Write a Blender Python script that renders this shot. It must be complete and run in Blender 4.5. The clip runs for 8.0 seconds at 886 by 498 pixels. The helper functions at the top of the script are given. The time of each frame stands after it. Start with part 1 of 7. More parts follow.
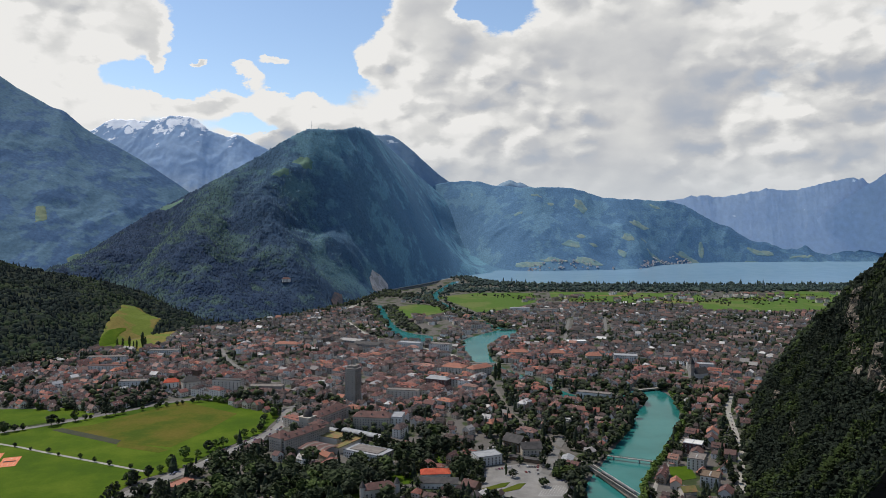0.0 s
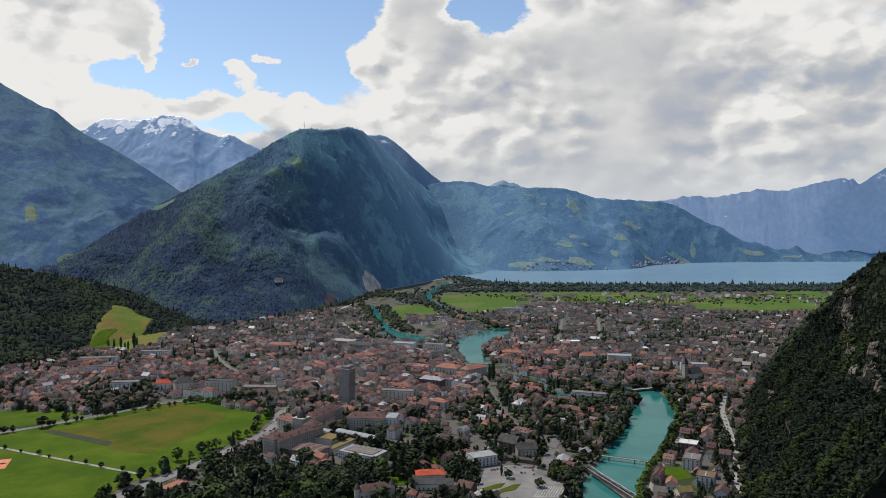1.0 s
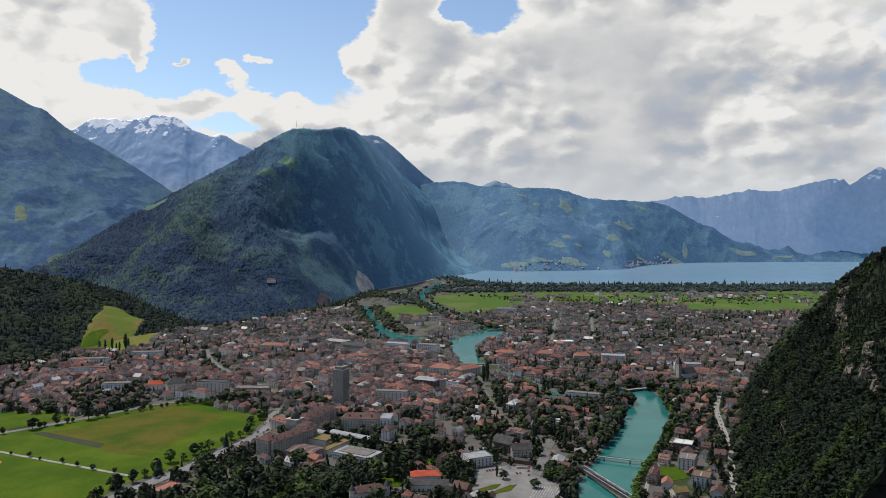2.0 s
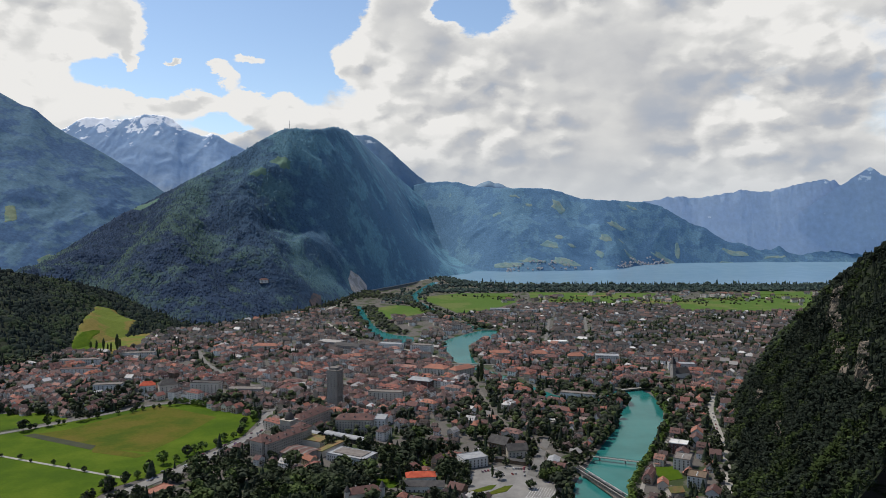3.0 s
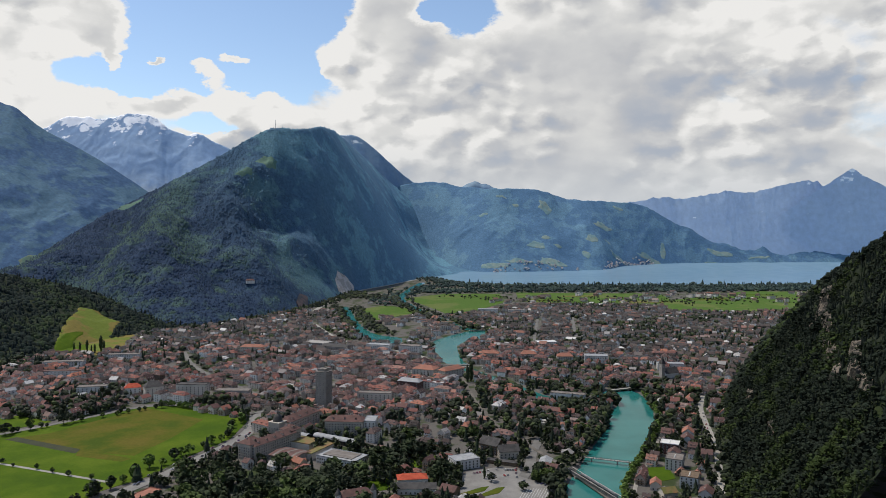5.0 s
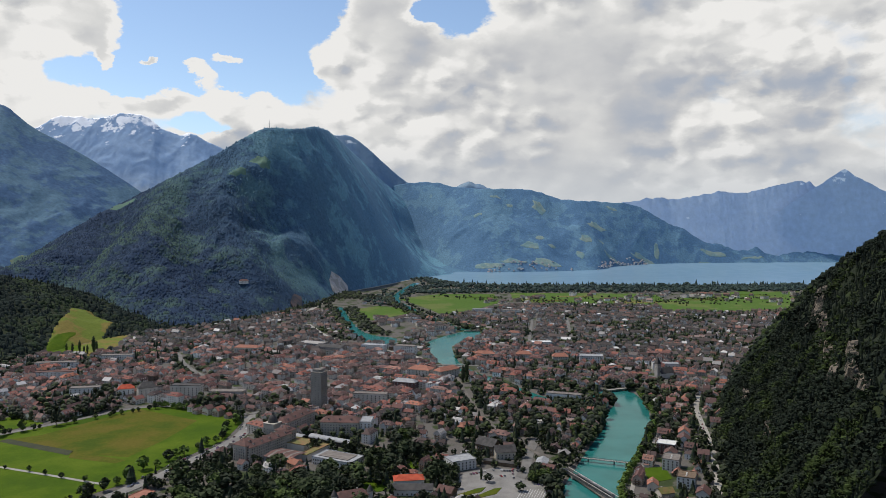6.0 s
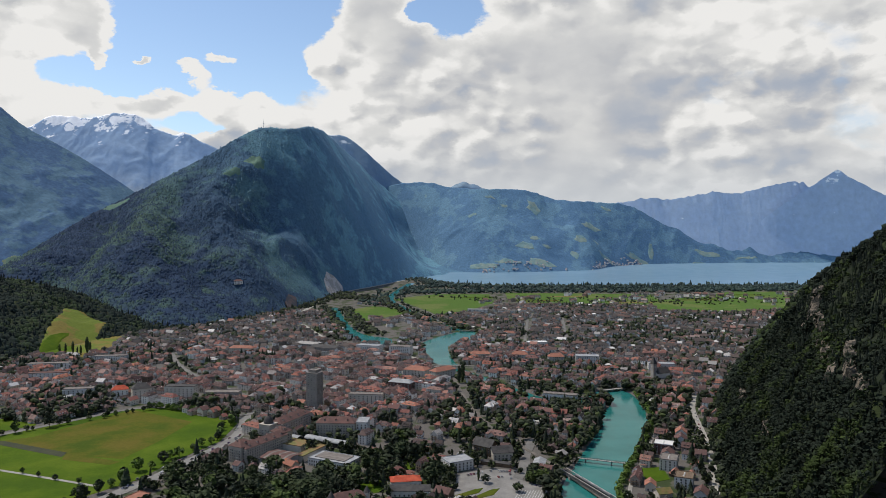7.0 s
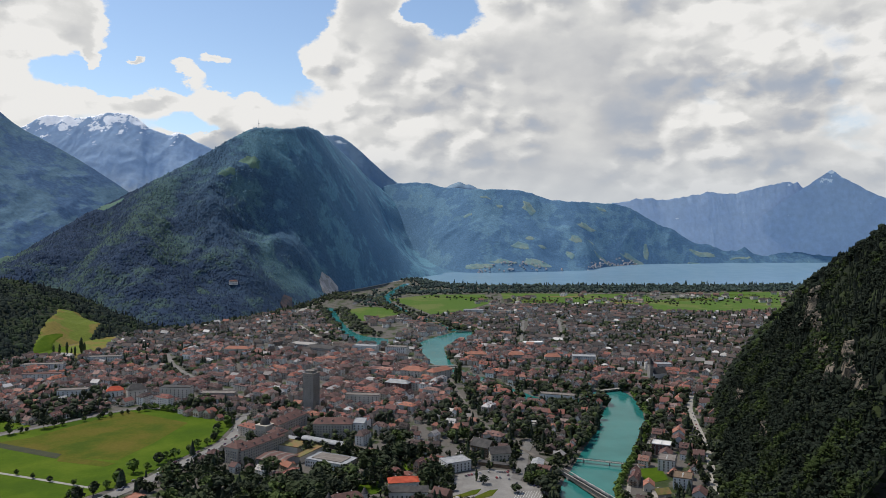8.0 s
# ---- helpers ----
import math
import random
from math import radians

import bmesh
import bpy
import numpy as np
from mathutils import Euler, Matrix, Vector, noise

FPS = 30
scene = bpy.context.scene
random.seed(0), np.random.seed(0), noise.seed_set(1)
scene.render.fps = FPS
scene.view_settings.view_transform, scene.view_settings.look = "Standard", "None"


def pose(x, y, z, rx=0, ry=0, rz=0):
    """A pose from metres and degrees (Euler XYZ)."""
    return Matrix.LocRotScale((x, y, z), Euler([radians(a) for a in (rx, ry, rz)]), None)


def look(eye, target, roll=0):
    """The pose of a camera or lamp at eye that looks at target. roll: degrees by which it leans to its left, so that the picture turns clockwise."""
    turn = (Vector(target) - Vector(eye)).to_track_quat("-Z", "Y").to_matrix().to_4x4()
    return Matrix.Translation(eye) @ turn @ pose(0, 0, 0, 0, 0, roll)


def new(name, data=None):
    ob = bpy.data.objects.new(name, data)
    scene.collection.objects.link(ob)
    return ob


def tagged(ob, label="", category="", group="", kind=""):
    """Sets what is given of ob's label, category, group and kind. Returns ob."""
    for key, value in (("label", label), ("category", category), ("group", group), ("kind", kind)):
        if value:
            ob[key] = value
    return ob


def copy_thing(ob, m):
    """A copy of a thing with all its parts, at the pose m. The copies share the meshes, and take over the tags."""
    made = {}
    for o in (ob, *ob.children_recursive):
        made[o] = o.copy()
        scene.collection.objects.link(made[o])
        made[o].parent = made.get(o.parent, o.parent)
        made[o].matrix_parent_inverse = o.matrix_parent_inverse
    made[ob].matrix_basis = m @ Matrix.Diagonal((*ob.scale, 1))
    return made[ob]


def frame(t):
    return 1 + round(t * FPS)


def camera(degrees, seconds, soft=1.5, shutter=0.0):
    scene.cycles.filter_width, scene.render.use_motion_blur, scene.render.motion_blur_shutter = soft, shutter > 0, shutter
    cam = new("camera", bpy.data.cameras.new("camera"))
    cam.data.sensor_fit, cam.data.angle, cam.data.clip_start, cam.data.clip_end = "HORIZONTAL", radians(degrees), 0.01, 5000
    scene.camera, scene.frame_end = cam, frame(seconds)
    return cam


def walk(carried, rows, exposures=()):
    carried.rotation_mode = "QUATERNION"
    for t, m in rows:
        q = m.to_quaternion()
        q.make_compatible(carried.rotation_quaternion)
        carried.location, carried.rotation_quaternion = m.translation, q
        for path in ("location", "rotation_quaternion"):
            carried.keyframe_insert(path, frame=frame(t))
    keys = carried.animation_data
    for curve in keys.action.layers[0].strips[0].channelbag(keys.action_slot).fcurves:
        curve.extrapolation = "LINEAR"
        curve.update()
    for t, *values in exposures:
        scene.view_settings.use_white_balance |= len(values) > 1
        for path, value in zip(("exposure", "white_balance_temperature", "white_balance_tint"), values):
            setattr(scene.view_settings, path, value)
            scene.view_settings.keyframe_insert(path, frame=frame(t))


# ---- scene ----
cam = camera(64.61, 8.0, soft=0.65)
# seconds, place in metres, yaw, pitch and roll in degrees
ROWS = [
    (0.0, 0.00, 0.00, 260.00, 0.000, -1.863, -0.000),
    (0.5, -1.43, 1.74, 259.68, -0.314, -1.849, 0.006),
    (1.0, -2.86, 3.49, 259.37, -0.629, -1.836, 0.012),
    (1.5, -4.29, 5.24, 259.07, -0.943, -1.823, 0.019),
    (3.0, -8.57, 10.48, 258.21, -1.872, -1.786, 0.041),
    (3.5, -9.99, 12.22, 257.93, -2.173, -1.774, 0.049),
    (4.0, -11.41, 13.95, 257.66, -2.467, -1.762, 0.056),
    (4.5, -12.83, 15.67, 257.39, -2.754, -1.749, 0.064),
    (6.0, -17.04, 20.76, 256.59, -3.555, -1.711, 0.086),
    (6.5, -18.44, 22.42, 256.32, -3.799, -1.698, 0.092),
    (7.0, -19.83, 24.07, 256.05, -4.029, -1.684, 0.098),
    (7.5, -21.21, 25.70, 255.78, -4.244, -1.669, 0.104),
    (8.0, -22.58, 27.30, 255.50, -4.443, -1.653, 0.109),
]
walk(cam, [(t, pose(x, y, z, 90 + pitch, 0, yaw) @ pose(0, 0, 0, 0, 0, roll)) for t, x, y, z, yaw, pitch, roll in ROWS])

# ---- sky, sun ----
SUN_AZ, SUN_EL = radians(-62), radians(61)      # from +y towards +x, and up
SUN_WAY = Vector((math.sin(SUN_AZ) * math.cos(SUN_EL), math.cos(SUN_AZ) * math.cos(SUN_EL), math.sin(SUN_EL)))
sun = new("sun", bpy.data.lights.new("sun", "SUN"))
sun.data.energy, sun.data.angle, sun.data.color = 3.7, radians(0.6), (1.0, 0.93, 0.82)
sun.matrix_world = look(SUN_WAY * 1000, (0, 0, 0))


class Nodes:
    """A thin writer of node trees."""

    def __init__(self, tree):
        self.tree = tree
        tree.nodes.clear()

    def add(self, kind, **inputs):
        node = self.tree.nodes.new(kind)
        for key, value in inputs.items():
            self.put(node.inputs[int(key[1:])] if key[0] == "i" and key[1:].isdigit() else node.inputs[key.replace("_", " ")], value)
        return node

    def put(self, socket, value):
        if isinstance(value, bpy.types.NodeSocket):
            self.tree.links.new(value, socket)
        else:
            socket.default_value = value

    def math(self, op, a, b=0.0, c=0.0, clamp=False):
        node = self.tree.nodes.new("ShaderNodeMath")
        node.operation, node.use_clamp = op, clamp
        for socket, value in zip(node.inputs, (a, b, c)):
            self.put(socket, value)
        return node.outputs[0]

    def noise(self, vector, scale, detail=5.0, rough=0.55, warp=0.0):
        node = self.add("ShaderNodeTexNoise", Vector=vector, Scale=scale, Detail=detail, Roughness=rough, Distortion=warp)
        return node.outputs[0]

    def ramp(self, fac, stops):
        node = self.add("ShaderNodeValToRGB", Fac=fac)
        node.color_ramp.elements.remove(node.color_ramp.elements[1])
        for i, (at, colour) in enumerate(stops):
            e = node.color_ramp.elements[0] if i == 0 else node.color_ramp.elements.new(at)
            e.position, e.color = at, (*colour, 1)
        return node.outputs[0]

    def mix(self, fac, a, b, blend="MIX"):
        node = self.tree.nodes.new("ShaderNodeMix")
        node.data_type, node.blend_type = "RGBA", blend
        for i, value in ((0, fac), (6, a), (7, b)):
            self.put(node.inputs[i], (*value, 1) if isinstance(value, tuple) and len(value) == 3 else value)
        return node.outputs[2]

    def span(self, value, lo, hi, a=0.0, b=1.0):
        node = self.tree.nodes.new("ShaderNodeMapRange")
        node.interpolation_type = "SMOOTHSTEP"
        for i, v in enumerate((value, lo, hi, a, b)):
            self.put(node.inputs[i], v)
        return node.outputs[0]


SKY_GAIN = 0.148
CLOUD_GAIN = 0.93
world = bpy.data.worlds.new("sky")
scene.world = world
world.use_nodes = True
n = Nodes(world.node_tree)
way = n.add("ShaderNodeTexCoord").outputs["Generated"]
sky = n.add("ShaderNodeTexSky")
sky.sky_type, sky.sun_disc, sky.sun_elevation, sky.sun_rotation = "NISHITA", False, SUN_EL, SUN_AZ
sky.air_density, sky.dust_density, sky.ozone_density, sky.altitude = 1.0, 0.6, 1.0, 600
xyz = n.add("ShaderNodeSeparateXYZ", Vector=way)
azimuth = n.math("ARCTAN2", xyz.outputs[0], xyz.outputs[1])
height = n.math("ARCSINE", xyz.outputs[2])
# ragged edges: the same blobs, pushed about by noise
flat = n.add("ShaderNodeCombineXYZ", X=n.math("MULTIPLY", azimuth, 0.75), Y=n.math("MULTIPLY", height, 1.25), Z=0.3).outputs[0]
push_a = n.math("MULTIPLY", n.math("SUBTRACT", n.noise(flat, 13, 7, 0.62), 0.5), 0.085)
off = n.add("ShaderNodeVectorMath", i0=flat, i1=(3.7, 1.9, 0.4)).outputs[0]
push_h = n.math("MULTIPLY", n.math("SUBTRACT", n.noise(off, 13, 7, 0.62), 0.5), 0.070)
az_w, el_w = n.math("ADD", azimuth, push_a), n.math("ADD", height, push_h)


def blob(az, el, ra, re):
    """1 in the middle of an ellipse of sky, falling to 0."""
    dx = n.math("DIVIDE", n.math("SUBTRACT", az_w, az), ra)
    dy = n.math("DIVIDE", n.math("SUBTRACT", el_w, el), re)
    q = n.math("MULTIPLY_ADD", dx, dx, n.math("MULTIPLY", dy, dy))
    return n.math("EXPONENT", n.math("MULTIPLY", q, -1.0))


# azimuth, height, half width, half height (radians), weight: gaps of blue, then single puffs
SKY_GAPS = [(-0.282, 0.254, 0.123, 0.069, 1.50), (-0.201, 0.216, 0.084, 0.040, 0.90), (-0.151, 0.204, 0.039, 0.028, 0.80), (-0.151, 0.306, 0.039, 0.020, 0.90), (-0.419, 0.193, 0.039, 0.023, 0.90),
            (-0.363, 0.202, 0.041, 0.023, 0.90), (-0.104, 0.283, 0.025, 0.036, 0.90), (0.075, 0.295, 0.050, 0.024, 1.50), (0.039, 0.300, 0.018, 0.018, 0.60), (0.457, 0.190, 0.081, 0.018, 0.08),
            (-0.272, 0.137, 0.026, 0.015, 0.75), (-0.246, 0.128, 0.016, 0.011, 0.50)]
SKY_PUFFS = [(-0.237, 0.223, 0.034, 0.010, 2.30), (-0.330, 0.219, 0.017, 0.005, 2.10), (-0.271, 0.206, 0.019, 0.010, 1.90), (-0.242, 0.186, 0.022, 0.016, 1.40), (-0.205, 0.168, 0.042, 0.021, 0.90),
             (-0.100, 0.228, 0.032, 0.031, 1.10), (-0.029, 0.274, 0.039, 0.056, 0.80), (0.007, 0.252, 0.032, 0.048, 0.70), (-0.395, 0.254, 0.029, 0.039, 1.20), (-0.389, 0.217, 0.009, 0.015, 1.70),
             (-0.493, 0.219, 0.036, 0.048, 0.80), (-0.450, 0.257, 0.044, 0.032, 0.60), (-0.356, 0.163, 0.069, 0.016, 0.90), (-0.297, 0.173, 0.029, 0.013, 0.90), (-0.238, 0.117, 0.022, 0.015, 0.90),
             (0.465, 0.097, 0.017, 0.019, 0.70), (0.410, 0.121, 0.025, 0.013, 0.60), (0.511, 0.080, 0.045, 0.024, 0.60), (0.547, 0.151, 0.025, 0.015, 0.60), (0.521, 0.214, 0.015, 0.015, 0.70),
             (0.209, 0.219, 0.180, 0.097, 0.35)]
wide = n.noise(flat, 3.2, 6, 0.5)
fine = n.noise(flat, 14, 8, 0.6)
stir = n.add("ShaderNodeVectorMath", i0=n.add("ShaderNodeTexNoise", Vector=flat, Scale=20.0, Detail=6.0, Roughness=0.62).outputs["Color"], i1=(0.05, 0.05, 0.0))
stir.operation = "MULTIPLY"
curl = n.add("ShaderNodeVectorMath", i0=flat, i1=stir.outputs[0]).outputs[0]


def billow(at, scale):
    """Round heads of cloud: 1 in their middle, 0 between them."""
    cell = n.add("ShaderNodeTexVoronoi", Vector=at, Scale=scale)
    cell.feature = "SMOOTH_F1"
    cell.inputs["Smoothness"].default_value = 0.4
    return n.math("SUBTRACT", 1.0, n.math("MULTIPLY", cell.outputs["Distance"], 1.5))


puff = n.math("SUBTRACT", billow(curl, 17.0), 0.45)
lifted = n.add("ShaderNodeVectorMath", i0=curl, i1=(-0.010, 0.016, 0.0)).outputs[0]
puff_lit = n.math("SUBTRACT", billow(curl, 17.0), billow(lifted, 17.0))
puff_fine = n.math("SUBTRACT", billow(curl, 46.0), billow(lifted, 46.0))
cover = n.math("MULTIPLY_ADD", n.math("SUBTRACT", wide, 0.5), 0.5, 0.60)
cover = n.math("MULTIPLY_ADD", n.math("SUBTRACT", fine, 0.5), 0.40, cover)
cover = n.math("MULTIPLY_ADD", puff, 0.30, cover)
# cloud thinned overhead and behind, unseen, to cut ambient light; thicker near the horizon
cover = n.math("SUBTRACT", cover, n.span(height, 0.36, 0.62, 0.0, 0.62))
cover = n.math("SUBTRACT", cover, n.span(n.math("ABSOLUTE", azimuth), 0.9, 1.6, 0.0, 0.3))
for az, el, ra, re, weight in SKY_GAPS:
    cover = n.math("MULTIPLY_ADD", blob(az, el, ra, re), -weight, cover)
for az, el, ra, re, weight in SKY_PUFFS:
    cover = n.math("MULTIPLY_ADD", blob(az, el, ra, re), weight, cover)
shape = n.span(cover, 0.15, 0.38)
# thin edges white, thick parts grey; heads lit from above and the left
slow = n.noise(n.add("ShaderNodeVectorMath", i0=flat, i1=(7.1, 2.2, 0.0)).outputs[0], 3.6, 4, 0.5)
body = n.math("MULTIPLY_ADD", n.math("SUBTRACT", slow, 0.5), 0.42, n.span(cover, 0.2, 1.1, 1.03, 0.56))
# darker bellies and bright heads of single clouds: azimuth, height, half width, half height, weight
CLOUD_TONES = [(0.338, 0.150, 0.056, 0.044, -0.34), (0.155, 0.148, 0.073, 0.021, -0.20), (0.179, 0.081, 0.161, 0.048, -0.20), (0.560, 0.085, 0.065, 0.032, -0.25), (0.457, 0.190, 0.097, 0.021, -0.42),
               (0.553, 0.178, 0.081, 0.016, -0.42), (0.484, 0.123, 0.065, 0.011, -0.30), (0.465, 0.098, 0.023, 0.019, 0.42), (0.406, 0.123, 0.027, 0.011, 0.30), (0.504, 0.081, 0.048, 0.018, 0.22),
               (0.541, 0.156, 0.024, 0.011, 0.35), (0.521, 0.216, 0.018, 0.013, 0.35), (0.170, 0.287, 0.105, 0.024, 0.20), (-0.100, 0.235, 0.035, 0.031, 0.35), (-0.037, 0.259, 0.056, 0.056, 0.25),
               (-0.444, 0.238, 0.145, 0.065, 0.38), (-0.367, 0.159, 0.145, 0.029, 0.40), (-0.201, 0.168, 0.089, 0.027, 0.35), (-0.253, 0.210, 0.040, 0.024, 0.40)]
for az, el, ra, re, weight in CLOUD_TONES:
    body = n.math("MULTIPLY_ADD", blob(az, el, ra, re), weight, body)
bold = n.span(n.noise(n.add("ShaderNodeVectorMath", i0=flat, i1=(1.3, 8.2, 0.0)).outputs[0], 4.5, 3, 0.5), 0.42, 0.62, 0.15, 1.0)
bold = n.math("MAXIMUM", bold, n.span(cover, 0.25, 0.6, 1.0, 0.0))
tone = n.math("MULTIPLY_ADD", n.math("MULTIPLY", puff_lit, bold), 0.75, body)
tone = n.math("MULTIPLY_ADD", n.math("MULTIPLY", puff_fine, bold), 0.28, tone)
cloud = n.ramp(tone, [(0.0, (0.36, 0.42, 0.52)), (0.35, (0.44, 0.48, 0.55)), (0.58, (0.56, 0.57, 0.59)), (0.82, (0.73, 0.73, 0.72)), (1.0, (0.90, 0.89, 0.87))])
blue = n.mix(1.0, sky.outputs[0], (SKY_GAIN,) * 3, "MULTIPLY")
haze = n.span(height, 0.0, 0.15, 0.75, 0.0)
dome = n.mix(shape, blue, n.mix(1.0, cloud, (CLOUD_GAIN,) * 3, "MULTIPLY"))
dome = n.mix(haze, dome, (0.50, 0.54, 0.59))
back = n.add("ShaderNodeBackground", Color=dome, Strength=1.0)
n.tree.links.new(back.outputs[0], n.add("ShaderNodeOutputWorld").inputs[0])


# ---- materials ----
def haze_mixed(k, spot, colour, d0, d1, tint):
    """Paints haze into a colour, growing upwards and farther up the valley, from d0 to d1."""
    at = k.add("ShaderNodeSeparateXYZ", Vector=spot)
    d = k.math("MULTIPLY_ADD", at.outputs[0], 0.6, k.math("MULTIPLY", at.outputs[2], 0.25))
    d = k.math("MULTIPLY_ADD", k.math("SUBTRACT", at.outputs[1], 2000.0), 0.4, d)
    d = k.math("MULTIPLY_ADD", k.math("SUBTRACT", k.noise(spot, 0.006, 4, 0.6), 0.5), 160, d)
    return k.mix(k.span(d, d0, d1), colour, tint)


def surface(name, stops, pick="ground", scale=0.1, fine_scale=1.5, rough=0.85, bump=0.3, bump_scale=1.0, metal=0.0, spread=0.5, spec=0.3, patch=0.0, haze_drift=None):
    """A matt surface: colours along a ramp, picked by noise in metres, or by the single object or island, with grain over it."""
    m = bpy.data.materials.new(name)
    m.use_nodes = True
    k = Nodes(m.node_tree)
    place = k.add("ShaderNodeNewGeometry")
    spot = place.outputs["Position"]
    big, small = k.noise(spot, scale, 5, 0.6), k.noise(spot, fine_scale, 4, 0.65)
    base = {"ground": k.span(big, 0.3, 0.7), "island": place.outputs["Random Per Island"], "object": k.add("ShaderNodeObjectInfo").outputs["Random"]}[pick]
    colour = k.ramp(base, stops)
    grain = k.math("MULTIPLY_ADD", k.math("ADD", k.math("MULTIPLY", big, 0.6), k.math("MULTIPLY", small, 0.9)), spread, 1.0 - 0.75 * spread)
    if patch:
        grain = k.math("MULTIPLY", grain, k.span(big, 0.36, 0.64, 1 - patch, 1 + patch))
    grey = k.add("ShaderNodeCombineColor", Red=grain, Green=grain, Blue=grain).outputs[0]
    if haze_drift:
        colour = haze_mixed(k, spot, colour, *haze_drift)
    shader = k.add("ShaderNodeBsdfPrincipled", Base_Color=k.mix(1.0, colour, grey, "MULTIPLY"), Roughness=rough, Metallic=metal)
    shader.inputs["Specular IOR Level"].default_value = spec
    if bump:
        b = k.add("ShaderNodeBump", Strength=bump, Distance=0.3 / bump_scale, Height=k.noise(spot, bump_scale, 5, 0.65))
        k.put(shader.inputs["Normal"], b.outputs[0])
    k.tree.links.new(shader.outputs[0], k.add("ShaderNodeOutputMaterial").inputs[0])
    return m


def blend_surface(name, low, high, scale, edge, fine_scale, slope=None, rough=0.9, above=None, bump=0.5, haze_drift=None):
    """Two colours in patches; bare rock where the ground is steep; snow above a height."""
    m = bpy.data.materials.new(name)
    m.use_nodes = True
    k = Nodes(m.node_tree)
    geo = k.add("ShaderNodeNewGeometry")
    spot = geo.outputs["Position"]
    patch = k.noise(spot, scale, 6, 0.6)
    small = k.noise(spot, fine_scale, 6, 0.7)
    colour = k.mix(k.span(patch, edge - 0.03, edge + 0.03), low, high)
    if slope:
        limit, rock = slope
        up_part = k.add("ShaderNodeSeparateXYZ", Vector=geo.outputs["True Normal"]).outputs[2]
        steep = k.math("ADD", up_part, k.math("MULTIPLY", k.math("SUBTRACT", small, 0.5), 0.5))
        colour = k.mix(k.span(steep, limit - 0.06, limit + 0.06, 1.0, 0.0), colour, rock)
    if haze_drift:
        colour = haze_mixed(k, spot, colour, *haze_drift)
    if above:
        level, white, reach = above
        z = k.add("ShaderNodeSeparateXYZ", Vector=spot).outputs[2]
        lift = k.math("MULTIPLY_ADD", k.math("SUBTRACT", k.noise(spot, fine_scale * 1.1, 7, 0.72), 0.5), reach, z)
        colour = k.mix(k.span(lift, level - 6, level + 6), colour, white)
    grain = k.math("MULTIPLY_ADD", small, 0.9, 0.55)
    grey = k.add("ShaderNodeCombineColor", Red=grain, Green=grain, Blue=grain).outputs[0]
    shader = k.add("ShaderNodeBsdfPrincipled", Base_Color=k.mix(1.0, colour, grey, "MULTIPLY"), Roughness=rough)
    shader.inputs["Specular IOR Level"].default_value = 0.15
    b = k.add("ShaderNodeBump", Strength=bump, Distance=1.5 / fine_scale * 0.3, Height=small)
    k.put(shader.inputs["Normal"], b.outputs[0])
    k.tree.links.new(shader.outputs[0], k.add("ShaderNodeOutputMaterial").inputs[0])
    return m


def canopy_surface(name, dark, light, scale=0.004, edge=0.52, fine_scale=0.05, pick=0.35, haze_drift=None, bump=0.0, open_ground=None, crisp=0.08):
    """The roof of a wood: dark stands of conifers and lighter ones of broad-leaved trees, each crown a little
    different, with painted haze where asked.
    """
    m = bpy.data.materials.new(name)
    m.use_nodes = True
    k = Nodes(m.node_tree)
    geo = k.add("ShaderNodeNewGeometry")
    spot = geo.outputs["Position"]
    wide, mid, small = k.noise(spot, scale, 5, 0.55), k.noise(spot, scale * 4.5, 4, 0.6), k.noise(spot, fine_scale, 4, 0.65)
    stand = k.math("MULTIPLY_ADD", k.math("SUBTRACT", mid, 0.5), 0.7, wide)
    colour = k.mix(k.span(stand, edge - crisp, edge + crisp), dark, light)
    if open_ground:
        at, tint = open_ground
        colour = k.mix(k.span(k.math("MULTIPLY_ADD", k.math("SUBTRACT", small, 0.5), 0.25, stand), at, at + 0.02), colour, tint)
    if haze_drift:
        d0, d1, tint = haze_drift
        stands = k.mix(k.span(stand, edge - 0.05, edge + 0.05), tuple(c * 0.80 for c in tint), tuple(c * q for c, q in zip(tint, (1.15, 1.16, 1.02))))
        colour = haze_mixed(k, spot, colour, d0, d1, stands)
    grain = k.math("MULTIPLY_ADD", geo.outputs["Random Per Island"], pick, 1.0 - pick * 0.5)
    grain = k.math("MULTIPLY", grain, k.math("MULTIPLY_ADD", k.math("SUBTRACT", small, 0.5), 1.1, 1.0))
    grey = k.add("ShaderNodeCombineColor", Red=grain, Green=grain, Blue=grain).outputs[0]
    shader = k.add("ShaderNodeBsdfPrincipled", Base_Color=k.mix(1.0, colour, grey, "MULTIPLY"), Roughness=0.9)
    shader.inputs["Specular IOR Level"].default_value = 0.1
    if bump:
        b = k.add("ShaderNodeBump", Strength=bump, Distance=0.4 / fine_scale, Height=small)
        k.put(shader.inputs["Normal"], b.outputs[0])
    k.tree.links.new(shader.outputs[0], k.add("ShaderNodeOutputMaterial").inputs[0])
    return m


